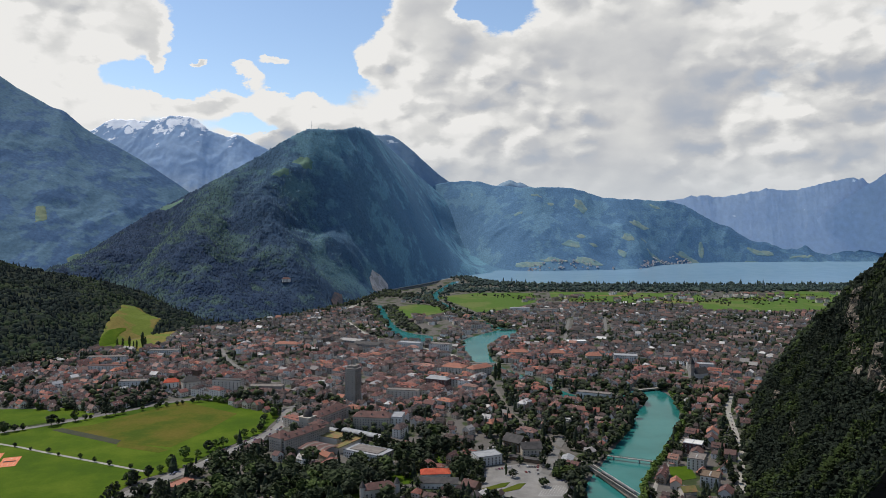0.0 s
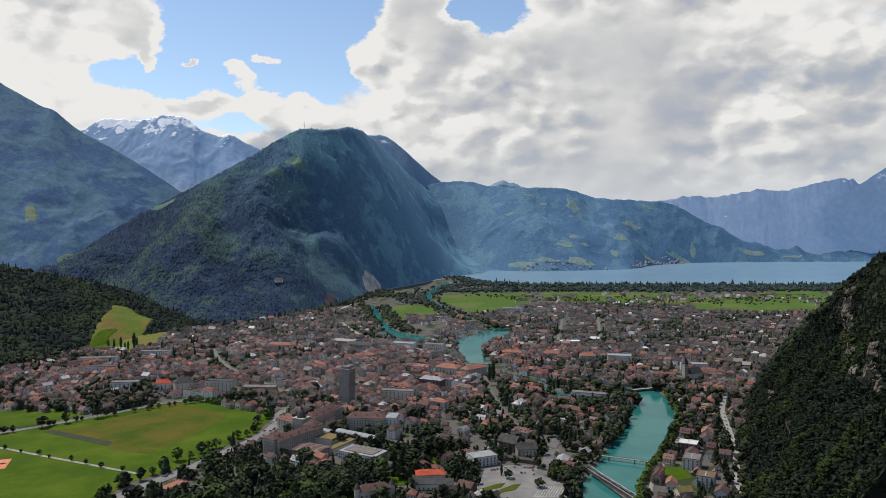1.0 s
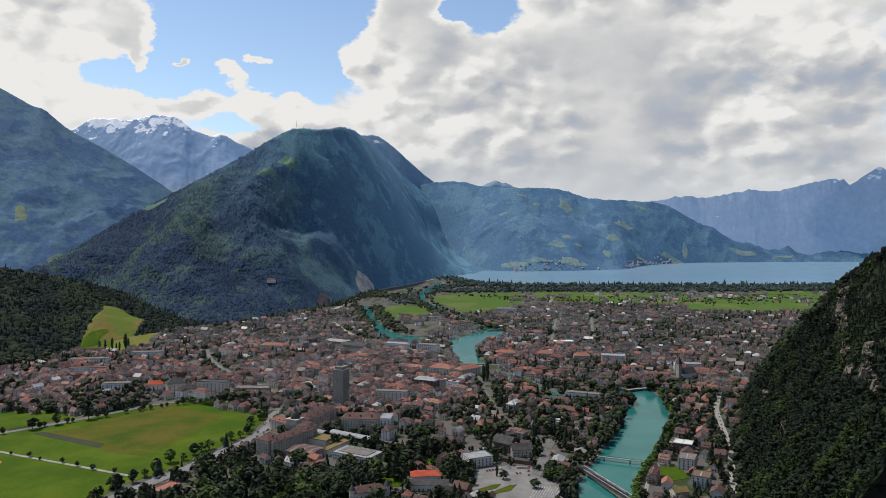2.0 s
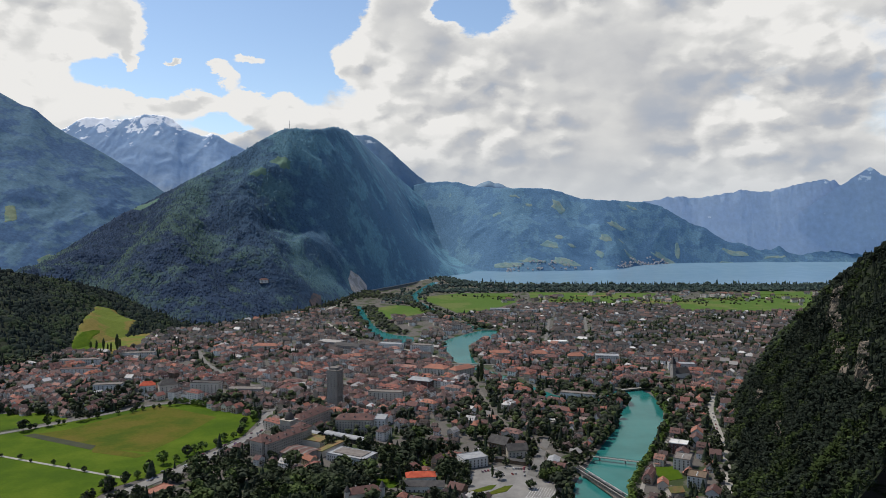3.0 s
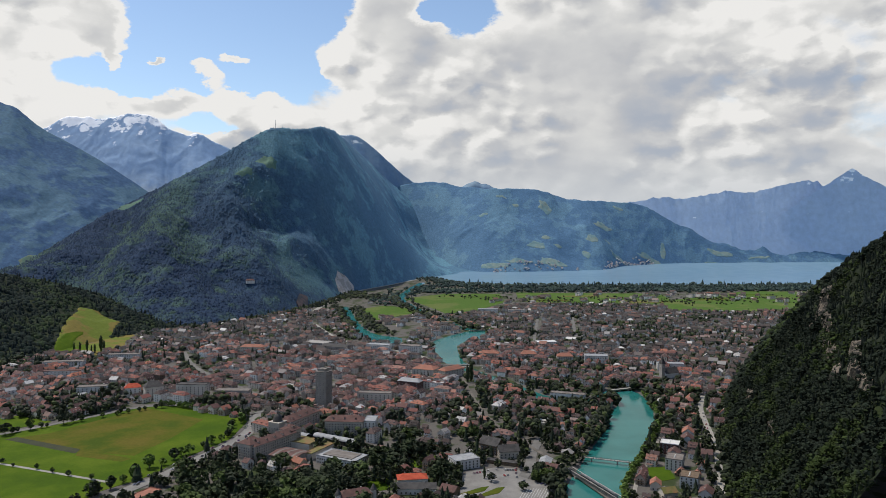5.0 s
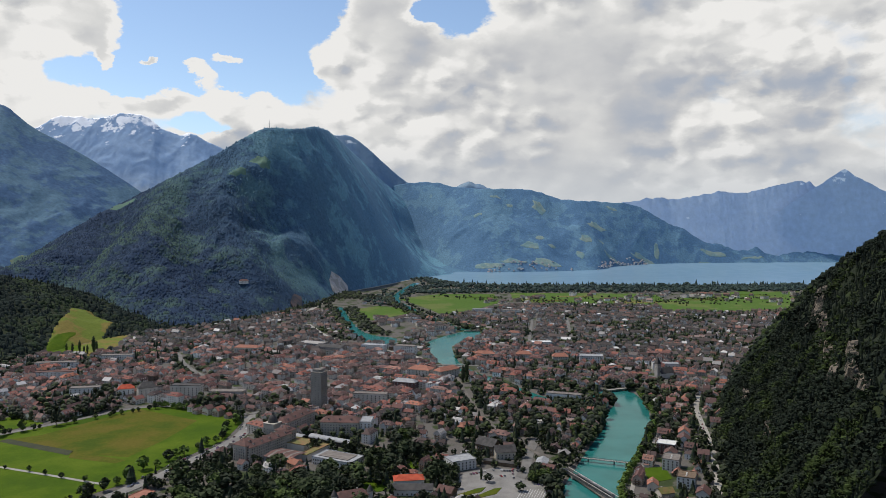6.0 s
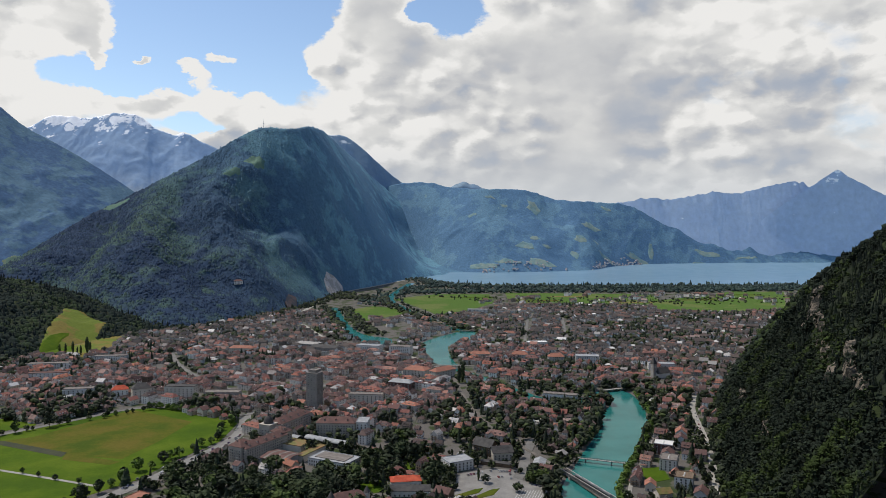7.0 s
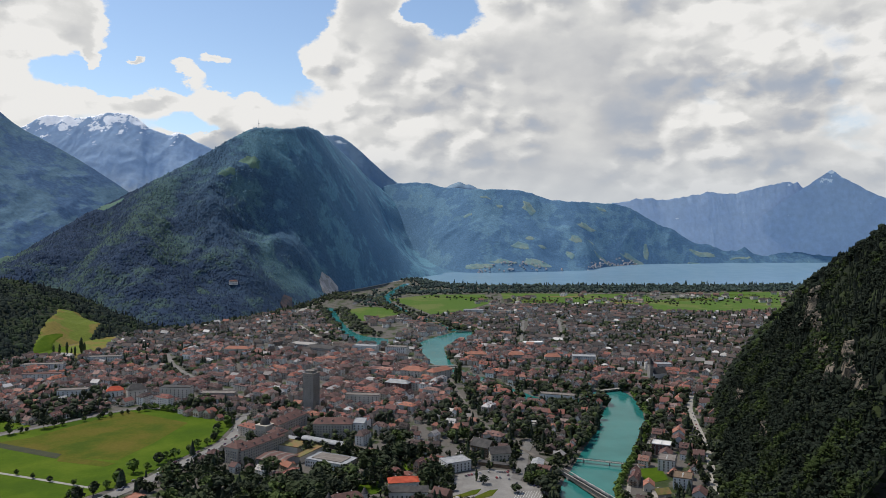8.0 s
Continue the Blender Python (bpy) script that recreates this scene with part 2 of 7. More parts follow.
def rock_snow_surface(name, rock, pale, snow, low, high, scree=None):
    """Bare rock in bands, with old snow on its gentler ledges: patches from the height low on, closed above high."""
    m = bpy.data.materials.new(name)
    m.use_nodes = True
    k = Nodes(m.node_tree)
    geo = k.add("ShaderNodeNewGeometry")
    spot = geo.outputs["Position"]
    z = k.add("ShaderNodeSeparateXYZ", Vector=spot).outputs[2]
    flat_spot = k.add("ShaderNodeVectorMath", i0=spot, i1=(0.9, 0.5, 1.3))
    flat_spot.operation = "MULTIPLY"
    patchy = k.noise(flat_spot.outputs[0], 0.016, 7, 0.66)
    small = k.noise(spot, 0.03, 5, 0.65)
    colour = k.mix(k.span(k.noise(spot, 0.006, 5, 0.6), 0.4, 0.62), rock, pale)
    if scree:
        level, tint = scree
        colour = k.mix(k.math("MULTIPLY", k.span(z, level - 160, level + 60, 1.0, 0.0), k.span(k.noise(spot, 0.008, 4, 0.6), 0.42, 0.58)), colour, tint)
    need = k.span(z, low, high, 0.70, 0.44)
    colour = k.mix(k.span(k.math("SUBTRACT", patchy, need), -0.015, 0.03), colour, snow)
    grain = k.math("MULTIPLY_ADD", small, 0.5, 0.75)
    grey = k.add("ShaderNodeCombineColor", Red=grain, Green=grain, Blue=grain).outputs[0]
    shader = k.add("ShaderNodeBsdfPrincipled", Base_Color=k.mix(1.0, colour, grey, "MULTIPLY"), Roughness=0.9)
    shader.inputs["Specular IOR Level"].default_value = 0.1
    k.tree.links.new(shader.outputs[0], k.add("ShaderNodeOutputMaterial").inputs[0])
    return m


def water_surface(name, deep, shallow, rough, ripple):
    m = bpy.data.materials.new(name)
    m.use_nodes = True
    k = Nodes(m.node_tree)
    spot = k.add("ShaderNodeNewGeometry").outputs["Position"]
    colour = k.mix(k.span(k.noise(spot, 0.012, 4, 0.6), 0.35, 0.65), deep, shallow)
    shader = k.add("ShaderNodeBsdfPrincipled", Base_Color=colour, Roughness=rough, IOR=1.33)
    shader.inputs["Specular IOR Level"].default_value = 0.2
    b = k.add("ShaderNodeBump", Strength=ripple, Distance=0.2, Height=k.noise(spot, 0.35, 5, 0.6))
    k.put(shader.inputs["Normal"], b.outputs[0])
    k.tree.links.new(shader.outputs[0], k.add("ShaderNodeOutputMaterial").inputs[0])
    return m


M_TOWN = blend_surface("town_ground", (0.105, 0.096, 0.086), (0.034, 0.048, 0.016), 0.03, 0.53, 0.25, bump=0.2)
M_GRASS = surface("grass", [(0.0, (0.042, 0.080, 0.006)), (0.5, (0.056, 0.096, 0.006)), (1.0, (0.076, 0.112, 0.009))], scale=0.018, fine_scale=0.35, bump=0.3, spread=0.5, spec=0.05)
M_DRY = surface("mown_grass", [(0.0, (0.050, 0.078, 0.008)), (0.45, (0.074, 0.084, 0.010)), (1.0, (0.096, 0.082, 0.015))], scale=0.02, fine_scale=0.25, spread=0.75, spec=0.05)
M_STRAW = surface("straw", [(0.0, (0.15, 0.12, 0.045)), (1.0, (0.20, 0.16, 0.06))], scale=0.03, fine_scale=0.5, spec=0.05)
M_SOIL = surface("turned_soil", [(0.0, (0.022, 0.027, 0.010)), (1.0, (0.034, 0.038, 0.013))], scale=0.05, fine_scale=0.6)
M_FARFIELD = blend_surface("farm_field", (0.060, 0.112, 0.014), (0.098, 0.126, 0.030), 0.006, 0.55, 0.1, bump=0.1)
M_ROAD = surface("asphalt", [(0.0, (0.105, 0.100, 0.092)), (1.0, (0.160, 0.152, 0.140))], scale=0.05, fine_scale=0.8, spread=0.3)
M_PALE_ROAD = surface("worn_asphalt", [(0.0, (0.150, 0.143, 0.132)), (1.0, (0.215, 0.205, 0.190))], scale=0.05, fine_scale=0.8, spread=0.35)
M_PATH = surface("pale_gravel", [(0.0, (0.24, 0.225, 0.20)), (1.0, (0.30, 0.285, 0.25))], scale=0.05, fine_scale=0.8, spread=0.3)
M_RIVER = water_surface("river_water", (0.014, 0.115, 0.105), (0.024, 0.150, 0.138), 0.15, 0.35)
M_LAKE = water_surface("lake_water", (0.17, 0.28, 0.37), (0.19, 0.30, 0.39), 0.2, 0.4)
M_SAND = surface("clay_court", [(0.0, (0.50, 0.16, 0.08)), (1.0, (0.58, 0.20, 0.10))], scale=0.1)
M_SHORE = surface("river_wall", [(0.0, (0.09, 0.08, 0.068)), (1.0, (0.14, 0.125, 0.105))], scale=0.1)
ROOFS = [(0.0, (0.036, 0.030, 0.028)), (0.12, (0.092, 0.058, 0.052)), (0.22, (0.050, 0.041, 0.039)), (0.34, (0.140, 0.072, 0.062)), (0.44, (0.080, 0.056, 0.051)), (0.55, (0.120, 0.070, 0.062)), (0.65, (0.168, 0.073, 0.060)), (0.74, (0.220, 0.090, 0.066)), (0.79, (0.130, 0.118, 0.112)), (0.87, (0.290, 0.118, 0.074)), (0.93, (0.210, 0.194, 0.184)), (1.0, (0.52, 0.50, 0.48))]
WALLS = [(0.0, (0.46, 0.42, 0.37)), (0.14, (0.60, 0.56, 0.50)), (0.25, (0.16, 0.118, 0.084)), (0.36, (0.54, 0.50, 0.44)), (0.48, (0.34, 0.29, 0.24)), (0.60, (0.64, 0.61, 0.56)), (0.68, (0.085, 0.060, 0.044)), (0.78, (0.52, 0.42, 0.31)), (0.86, (0.70, 0.68, 0.63)), (1.0, (0.82, 0.80, 0.76))]
M_ROOF = surface("roof_tiles", ROOFS, "object", scale=0.3, fine_scale=2.0, bump=0.6, bump_scale=2.0, spread=0.7)
M_ROOF_ALL = surface("roof_tiles_far", [(0.0, (0.040, 0.031, 0.029)), (0.12, (0.112, 0.064, 0.057)), (0.22, (0.054, 0.042, 0.040)), (0.34, (0.160, 0.074, 0.063)), (0.44, (0.082, 0.057, 0.052)), (0.55, (0.132, 0.072, 0.063)), (0.65, (0.192, 0.077, 0.062)), (0.76, (0.255, 0.098, 0.070)), (0.81, (0.135, 0.120, 0.113)), (0.90, (0.340, 0.130, 0.080)), (0.95, (0.215, 0.198, 0.188)), (1.0, (0.52, 0.50, 0.48))], "island", scale=0.3, fine_scale=2.0, bump=0.6, bump_scale=2.0, spread=0.7)
M_ROOF_DARK = surface("dark_roof_tiles_far", [(0.0, (0.036, 0.032, 0.030)), (0.2, (0.062, 0.053, 0.050)), (0.4, (0.095, 0.070, 0.062)), (0.55, (0.048, 0.044, 0.043)), (0.72, (0.150, 0.082, 0.066)), (0.82, (0.060, 0.054, 0.052)), (0.89, (0.235, 0.105, 0.075)), (0.94, (0.22, 0.205, 0.195)), (1.0, (0.62, 0.60, 0.57))], "island", scale=0.3, fine_scale=2.0, bump=0.6, bump_scale=2.0, spread=0.7)
M_WALL = surface("plaster", WALLS, "object", scale=0.15, fine_scale=1.5, bump=0.1, spread=0.35)
M_WALL_ALL = surface("plaster_far", WALLS, "island", scale=0.15, fine_scale=1.5, bump=0.1, spread=0.35)
M_STONE = surface("pale_hotel_plaster", [(0.0, (0.44, 0.40, 0.34)), (1.0, (0.52, 0.47, 0.41))], scale=0.06, fine_scale=0.8, spread=0.3)
M_HOTEL = surface("grey_beige_hotel_plaster", [(0.0, (0.31, 0.28, 0.235)), (1.0, (0.40, 0.36, 0.31))], scale=0.06, fine_scale=0.8, spread=0.3)
M_WHITE = surface("white_render", [(0.0, (0.50, 0.49, 0.465)), (1.0, (0.60, 0.59, 0.565))], scale=0.06, fine_scale=0.8, spread=0.3)
M_CONCRETE = surface("concrete", [(0.0, (0.25, 0.235, 0.215)), (1.0, (0.32, 0.30, 0.28))], scale=0.08, fine_scale=0.9, spread=0.35)
M_TOWER = surface("weathered_concrete", [(0.0, (0.20, 0.182, 0.162)), (1.0, (0.26, 0.24, 0.215))], scale=0.08, fine_scale=0.9, spread=0.35)
M_HOTEL_ROOF = surface("brown_red_tiles", [(0.0, (0.088, 0.050, 0.043)), (1.0, (0.125, 0.064, 0.054))], scale=0.15, fine_scale=1.6, bump=0.5, spread=0.6)
M_RED_ROOF = surface("bright_red_tiles", [(0.0, (0.33, 0.05, 0.024)), (1.0, (0.44, 0.085, 0.04))], scale=0.2, fine_scale=1.6, bump=0.5, spread=0.5)
M_ORANGE = surface("orange_tiles", [(0.0, (0.24, 0.105, 0.072)), (1.0, (0.31, 0.135, 0.09))], scale=0.2, fine_scale=1.6, bump=0.5, spread=0.5)
M_SLATE = surface("dark_slate", [(0.0, (0.040, 0.038, 0.038)), (1.0, (0.075, 0.07, 0.066))], scale=0.2, fine_scale=1.5, bump=0.4)
M_GRAVEL = surface("roof_gravel", [(0.0, (0.13, 0.112, 0.098)), (1.0, (0.19, 0.168, 0.15))], scale=0.2, fine_scale=1.8)
M_SEDUM = surface("planted_roof", [(0.0, (0.11, 0.12, 0.03)), (0.6, (0.17, 0.13, 0.05)), (1.0, (0.20, 0.10, 0.045))], scale=0.12, fine_scale=1.2)
M_METAL = surface("zinc_sheet", [(0.0, (0.22, 0.225, 0.23)), (1.0, (0.30, 0.305, 0.31))], scale=0.2, fine_scale=1.0, rough=0.65, metal=0.0)
M_STEEL = surface("painted_steel", [(0.0, (0.10, 0.11, 0.11)), (1.0, (0.16, 0.17, 0.17))], scale=0.4, rough=0.5, metal=0.5)
M_LINE = surface("road_paint", [(0.0, (0.55, 0.55, 0.53)), (1.0, (0.65, 0.65, 0.63))], scale=0.5)
M_FRAME = surface("window_frame_paint", [(0.0, (0.36, 0.34, 0.31)), (1.0, (0.46, 0.44, 0.40))], scale=0.5)
M_GLASS = surface("window_glass", [(0.0, (0.012, 0.014, 0.017)), (1.0, (0.03, 0.032, 0.035))], scale=0.4, rough=0.08, bump=0, spec=0.6)
M_WOOD = surface("weathered_wood", [(0.0, (0.10, 0.07, 0.045)), (1.0, (0.17, 0.12, 0.08))], scale=0.4, fine_scale=3)
M_BARK = surface("bark", [(0.0, (0.06, 0.045, 0.03)), (1.0, (0.12, 0.09, 0.07))], scale=0.8, fine_scale=5)
LEAVES = [(0.0, (0.018, 0.025, 0.012)), (0.45, (0.024, 0.035, 0.013)), (0.78, (0.034, 0.050, 0.014)), (1.0, (0.056, 0.084, 0.016))]
M_LEAF = surface("broad_leaves", LEAVES, "object", scale=0.4, fine_scale=2.5, bump=0.8, bump_scale=2.0, spread=0.9)
M_LIME = surface("lime_leaves", [(0.0, (0.044, 0.080, 0.011)), (0.6, (0.062, 0.104, 0.014)), (1.0, (0.088, 0.130, 0.018))], "object", scale=0.4, fine_scale=2.5, bump=0.8, bump_scale=2.0, spread=0.9)
M_LEAF_ALL = surface("leaves_of_many", [(0.0, (0.015, 0.019, 0.011)), (0.45, (0.020, 0.027, 0.012)), (0.78, (0.027, 0.038, 0.012)), (1.0, (0.046, 0.064, 0.014))], "island", scale=0.05, fine_scale=1.0, bump=0.6, bump_scale=1.0, spread=0.9)
M_NEEDLE = surface("needles", [(0.0, (0.012, 0.019, 0.012)), (0.6, (0.018, 0.029, 0.014)), (1.0, (0.028, 0.044, 0.017))], "island", scale=0.05, fine_scale=1.0, bump=0.6, spread=0.9)
M_CAR = surface("car_paint", [(0.0, (0.6, 0.6, 0.6)), (0.3, (0.05, 0.05, 0.055)), (0.55, (0.25, 0.26, 0.28)), (0.75, (0.30, 0.03, 0.03)), (0.85, (0.04, 0.07, 0.2)), (1.0, (0.7, 0.7, 0.7))], "object", rough=0.25, bump=0, spread=0.1, spec=0.5)
M_CARRIAGE = surface("coach_paint", [(0.0, (0.055, 0.055, 0.058)), (1.0, (0.085, 0.085, 0.088))], scale=0.4, rough=0.35, bump=0, spread=0.2, spec=0.5)
M_TYRE = surface("rubber", [(0.0, (0.02, 0.02, 0.02)), (1.0, (0.03, 0.03, 0.03))], bump=0)
M_HILL = blend_surface("wooded_hill_ground", (0.016, 0.022, 0.012), (0.024, 0.034, 0.012), 0.02, 0.55, 0.25)
M_CLIFF = blend_surface("bare_limestone", (0.040, 0.038, 0.032), (0.150, 0.126, 0.100), 0.12, 0.50, 0.5, bump=0.9)
M_SCAR = blend_surface("landslip_rubble", (0.42, 0.39, 0.37), (0.30, 0.28, 0.26), 0.03, 0.5, 0.2)
M_BROWN_ROCK = blend_surface("brown_rock", (0.105, 0.080, 0.078), (0.060, 0.060, 0.068), 0.05, 0.5, 0.2)
# bluish haze is mixed into the colour of the mountain's clearings
M_CLEARING = blend_surface("hazed_forest_grass", (0.072, 0.140, 0.120), (0.100, 0.165, 0.122), 0.010, 0.5, 0.15, bump=0.1)
M_PASTURE = blend_surface("hill_pasture", (0.105, 0.135, 0.018), (0.155, 0.125, 0.030), 0.010, 0.5, 0.15, bump=0.1)
# a little haze is blended into the flank's grass colour
M_FLANK_PASTURE = blend_surface("hazed_flank_pasture", (0.105, 0.165, 0.125), (0.150, 0.185, 0.120), 0.02, 0.5, 0.05, bump=0.1)
# pasture green with the haze over the lake mixed into it
M_PASTURE_FAR = blend_surface("hazed_pasture", (0.165, 0.260, 0.265), (0.220, 0.285, 0.255), 0.02, 0.5, 0.05, bump=0.1)
HAZE_ONSET = (-320, 520)      # where the haze painted on the mountain's far side sets in
# blue of distance haze is painted into the mountain's wood colours
M_MOUNT = canopy_surface("hazed_wooded_mountain", (0.023, 0.040, 0.072), (0.043, 0.073, 0.070), edge=0.54, fine_scale=0.09, haze_drift=(*HAZE_ONSET, (0.090, 0.182, 0.270)), bump=0.5)
# haze over the lake painted as blue into the ridge's woods
M_RIDGE = canopy_surface("hazed_wooded_ridge", (0.086, 0.168, 0.268), (0.116, 0.214, 0.298), 0.004, 0.52, 0.10, 0.0, bump=0.25, crisp=0.03, open_ground=(0.74, (0.17, 0.265, 0.29)))
# the flank's woods are tinted blue in place of haze
M_BACK_L = canopy_surface("hazed_wooded_flank", (0.056, 0.108, 0.192), (0.082, 0.148, 0.205), 0.004, 0.5, 0.07, 0.0, bump=0.3, crisp=0.05, open_ground=(0.74, (0.115, 0.185, 0.205)))
# rock and scree tinted pale blue: haze painted into the base colours
M_SNOW = rock_snow_surface("hazed_rock_and_snow", (0.225, 0.330, 0.490), (0.265, 0.370, 0.520), (0.86, 0.88, 0.92), 700, 1010, (560, (0.38, 0.44, 0.49)))
# haze, and brightening of the shaded steep faces, put into the rock colours
M_RANGE = rock_snow_surface("hazed_far_range", (0.400, 0.505, 0.665), (0.425, 0.530, 0.680), (0.86, 0.90, 0.95), 470, 680)
# grey rock with painted blue haze in it
M_PEAK = rock_snow_surface("hazed_grey_peak", (0.135, 0.215, 0.325), (0.185, 0.265, 0.350), (0.60, 0.64, 0.68), 640, 1100)
# village roofs and walls paled and cooled by painted haze
M_HAZY_ROOF = surface("hazed_village_roofs", [(0.0, (0.20, 0.20, 0.23)), (0.5, (0.29, 0.25, 0.25)), (1.0, (0.38, 0.30, 0.28))], "island", scale=0.3, bump=0)
M_HAZY_WALL = surface("hazed_village_plaster", [(0.0, (0.34, 0.37, 0.41)), (1.0, (0.62, 0.62, 0.62))], "island", scale=0.3, bump=0)


# ---- geometry helpers ----
def hash2(ix, iy, seed):
    h = (ix.astype(np.int64) * 374761393 + iy.astype(np.int64) * 668265263 + seed * 974634777) & 0x7FFFFFFF
    h = ((h ^ (h >> 13)) * 1274126177) & 0x7FFFFFFF
    return ((h ^ (h >> 16)) & 0xFFFF) / 65535.0


def noise2(x, y, seed=0):
    """Smooth value noise in 0..1."""
    ix, iy = np.floor(x), np.floor(y)
    fx, fy = x - ix, y - iy
    fx, fy = fx * fx * (3 - 2 * fx), fy * fy * (3 - 2 * fy)
    a, b = hash2(ix, iy, seed), hash2(ix + 1, iy, seed)
    c, d = hash2(ix, iy + 1, seed), hash2(ix + 1, iy + 1, seed)
    return (a * (1 - fx) + b * fx) * (1 - fy) + (c * (1 - fx) + d * fx) * fy


def fbm(x, y, size, octaves=4, seed=0, ridged=False):
    total, amp, out = 0.0, 1.0, 0.0
    for o in range(octaves):
        v = noise2(x / size * 2 ** o + 17.3 * o, y / size * 2 ** o - 9.1 * o, seed + o)
        v = 1 - np.abs(2 * v - 1) if ridged else v
        out, total, amp = out + amp * v, total + amp, amp * 0.5
    return out / total


def swell(x, y, seed=0):
    """Smooth gradient noise in 0..1, with no grain along the axes."""
    ix, iy = np.floor(x), np.floor(y)
    fx, fy = x - ix, y - iy
    u, w = fx ** 3 * (fx * (6 * fx - 15) + 10), fy ** 3 * (fy * (6 * fy - 15) + 10)

    def corner(dx, dy):
        a = 2 * np.pi * hash2(ix + dx, iy + dy, seed)
        return np.cos(a) * (fx - dx) + np.sin(a) * (fy - dy)

    v = (corner(0, 0) * (1 - u) + corner(1, 0) * u) * (1 - w) + (corner(0, 1) * (1 - u) + corner(1, 1) * u) * w
    return np.clip(0.5 + 0.72 * v, 0, 1)


def relief(x, y, size, octaves=5, seed=0, ridged=True, fall=0.48):
    """Mountain relief in 0..1: sharp crests, or round swells."""
    total, amp, out = 0.0, 1.0, 0.0
    for o in range(octaves):
        v = swell(x / size * 2.03 ** o + 31.7 * o, y / size * 2.03 ** o - 12.9 * o, seed + 3 * o)
        v = 1 - np.abs(2 * v - 1) if ridged else v
        out, total, amp = out + amp * v, total + amp, amp * fall
    return out / total


def inside(poly, x, y):
    hit = np.zeros(np.shape(x), bool)
    for (x0, y0), (x1, y1) in zip(poly, poly[1:] + poly[:1]):
        if y0 != y1:
            hit ^= ((y0 > y) != (y1 > y)) & (x < (x1 - x0) * (y - y0) / (y1 - y0) + x0)
    return hit


def line_gap(pts, x, y, closed=False):
    """How far (x, y) lies from a line of points."""
    best = np.full(np.shape(x), 1e9)
    for (x0, y0), (x1, y1) in zip(pts, pts[1:] + (pts[:1] if closed else [])):
        dx, dy = x1 - x0, y1 - y0
        s = np.clip(((x - x0) * dx + (y - y0) * dy) / max(dx * dx + dy * dy, 1e-6), 0, 1)
        best = np.minimum(best, np.hypot(x - x0 - s * dx, y - y0 - s * dy))
    return best


def depth_in(poly, x, y):
    """Signed gap to a polygon's edge: positive inside."""
    return np.where(inside(poly, x, y), 1, -1) * line_gap(poly, x, y, True)


def smooth_line(pts, rounds=2):
    for _ in range(rounds):
        out = [pts[0]]
        for a, b in zip(pts, pts[1:]):
            out += [tuple(0.75 * p + 0.25 * q for p, q in zip(a, b)), tuple(0.25 * p + 0.75 * q for p, q in zip(a, b))]
        pts = out + [pts[-1]]
    return pts


def smooth_ring(pts, rounds=2):
    for _ in range(rounds):
        out = []
        for a, b in zip(pts, pts[1:] + pts[:1]):
            out += [tuple(0.75 * p + 0.25 * q for p, q in zip(a, b)), tuple(0.25 * p + 0.75 * q for p, q in zip(a, b))]
        pts = out
    return pts


def mesh_of(name, verts, faces, mats, slots=None, smooth=False):
    me = bpy.data.meshes.new(name)
    me.from_pydata([tuple(v) for v in verts], [], [tuple(int(i) for i in f) for f in faces])
    for m in mats:
        me.materials.append(m)
    if slots is not None:
        me.polygons.foreach_set("material_index", np.array(slots, np.int32))
    if smooth:
        me.polygons.foreach_set("use_smooth", np.ones(len(me.polygons), bool))
    me.update()
    return me


def grid_mesh(name, x, y, z, mat, smooth=True):
    """A sheet over arrays of shape (rows, columns)."""
    r, c = x.shape
    me = bpy.data.meshes.new(name)
    i = np.arange(r * c).reshape(r, c)
    quads = np.stack([i[:-1, :-1], i[:-1, 1:], i[1:, 1:], i[1:, :-1]], -1).reshape(-1, 4)
    me.vertices.add(r * c)
    me.vertices.foreach_set("co", np.stack([x, y, z], -1).astype(np.float32).ravel())
    me.loops.add(quads.size)
    me.loops.foreach_set("vertex_index", quads.astype(np.int32).ravel())
    me.polygons.add(len(quads))
    me.polygons.foreach_set("loop_start", np.arange(0, quads.size, 4, dtype=np.int32))
    me.polygons.foreach_set("use_smooth", np.full(len(quads), smooth))
    me.materials.append(mat)
    me.update(calc_edges=True)
    return me


def part(name, me, parent, label="", m=None):
    ob = new(name, me)
    ob.parent = parent
    if m is not None:
        ob.matrix_local = m
    return tagged(ob, label)


class Shape:
    """Vertices, faces and material slots, gathered piece by piece."""

    def __init__(self):
        self.v, self.f, self.s = [], [], []

    def add(self, verts, faces, slot=0):
        k = len(self.v)
        self.v += [tuple(p) for p in verts]
        self.f += [tuple(i + k for i in f) for f in faces]
        self.s += [slot] * len(faces)
        return self

    def box(self, x0, x1, y0, y1, z0, z1, slot=0, bottom=False):
        v = [(x, y, z) for z in (z0, z1) for x, y in ((x0, y0), (x1, y0), (x1, y1), (x0, y1))]
        f = [(0, 1, 5, 4), (1, 2, 6, 5), (2, 3, 7, 6), (3, 0, 4, 7), (4, 5, 6, 7)] + ([(3, 2, 1, 0)] if bottom else [])
        return self.add(v, f, slot)

    def ring(self, x, y, z0, z1, r0, r1, sides=8, slot=0, cap=True, turn=0.0):
        a = [turn + 2 * math.pi * k / sides for k in range(sides)]
        v = [(x + r0 * math.cos(t), y + r0 * math.sin(t), z0) for t in a] + [(x + r1 * math.cos(t), y + r1 * math.sin(t), z1) for t in a]
        f = [(k, (k + 1) % sides, sides + (k + 1) % sides, sides + k) for k in range(sides)]
        return self.add(v, f + ([tuple(range(sides, 2 * sides))] if cap else []), slot)

    def mesh(self, name, *mats):
        return mesh_of(name, self.v, self.f, mats, self.s)


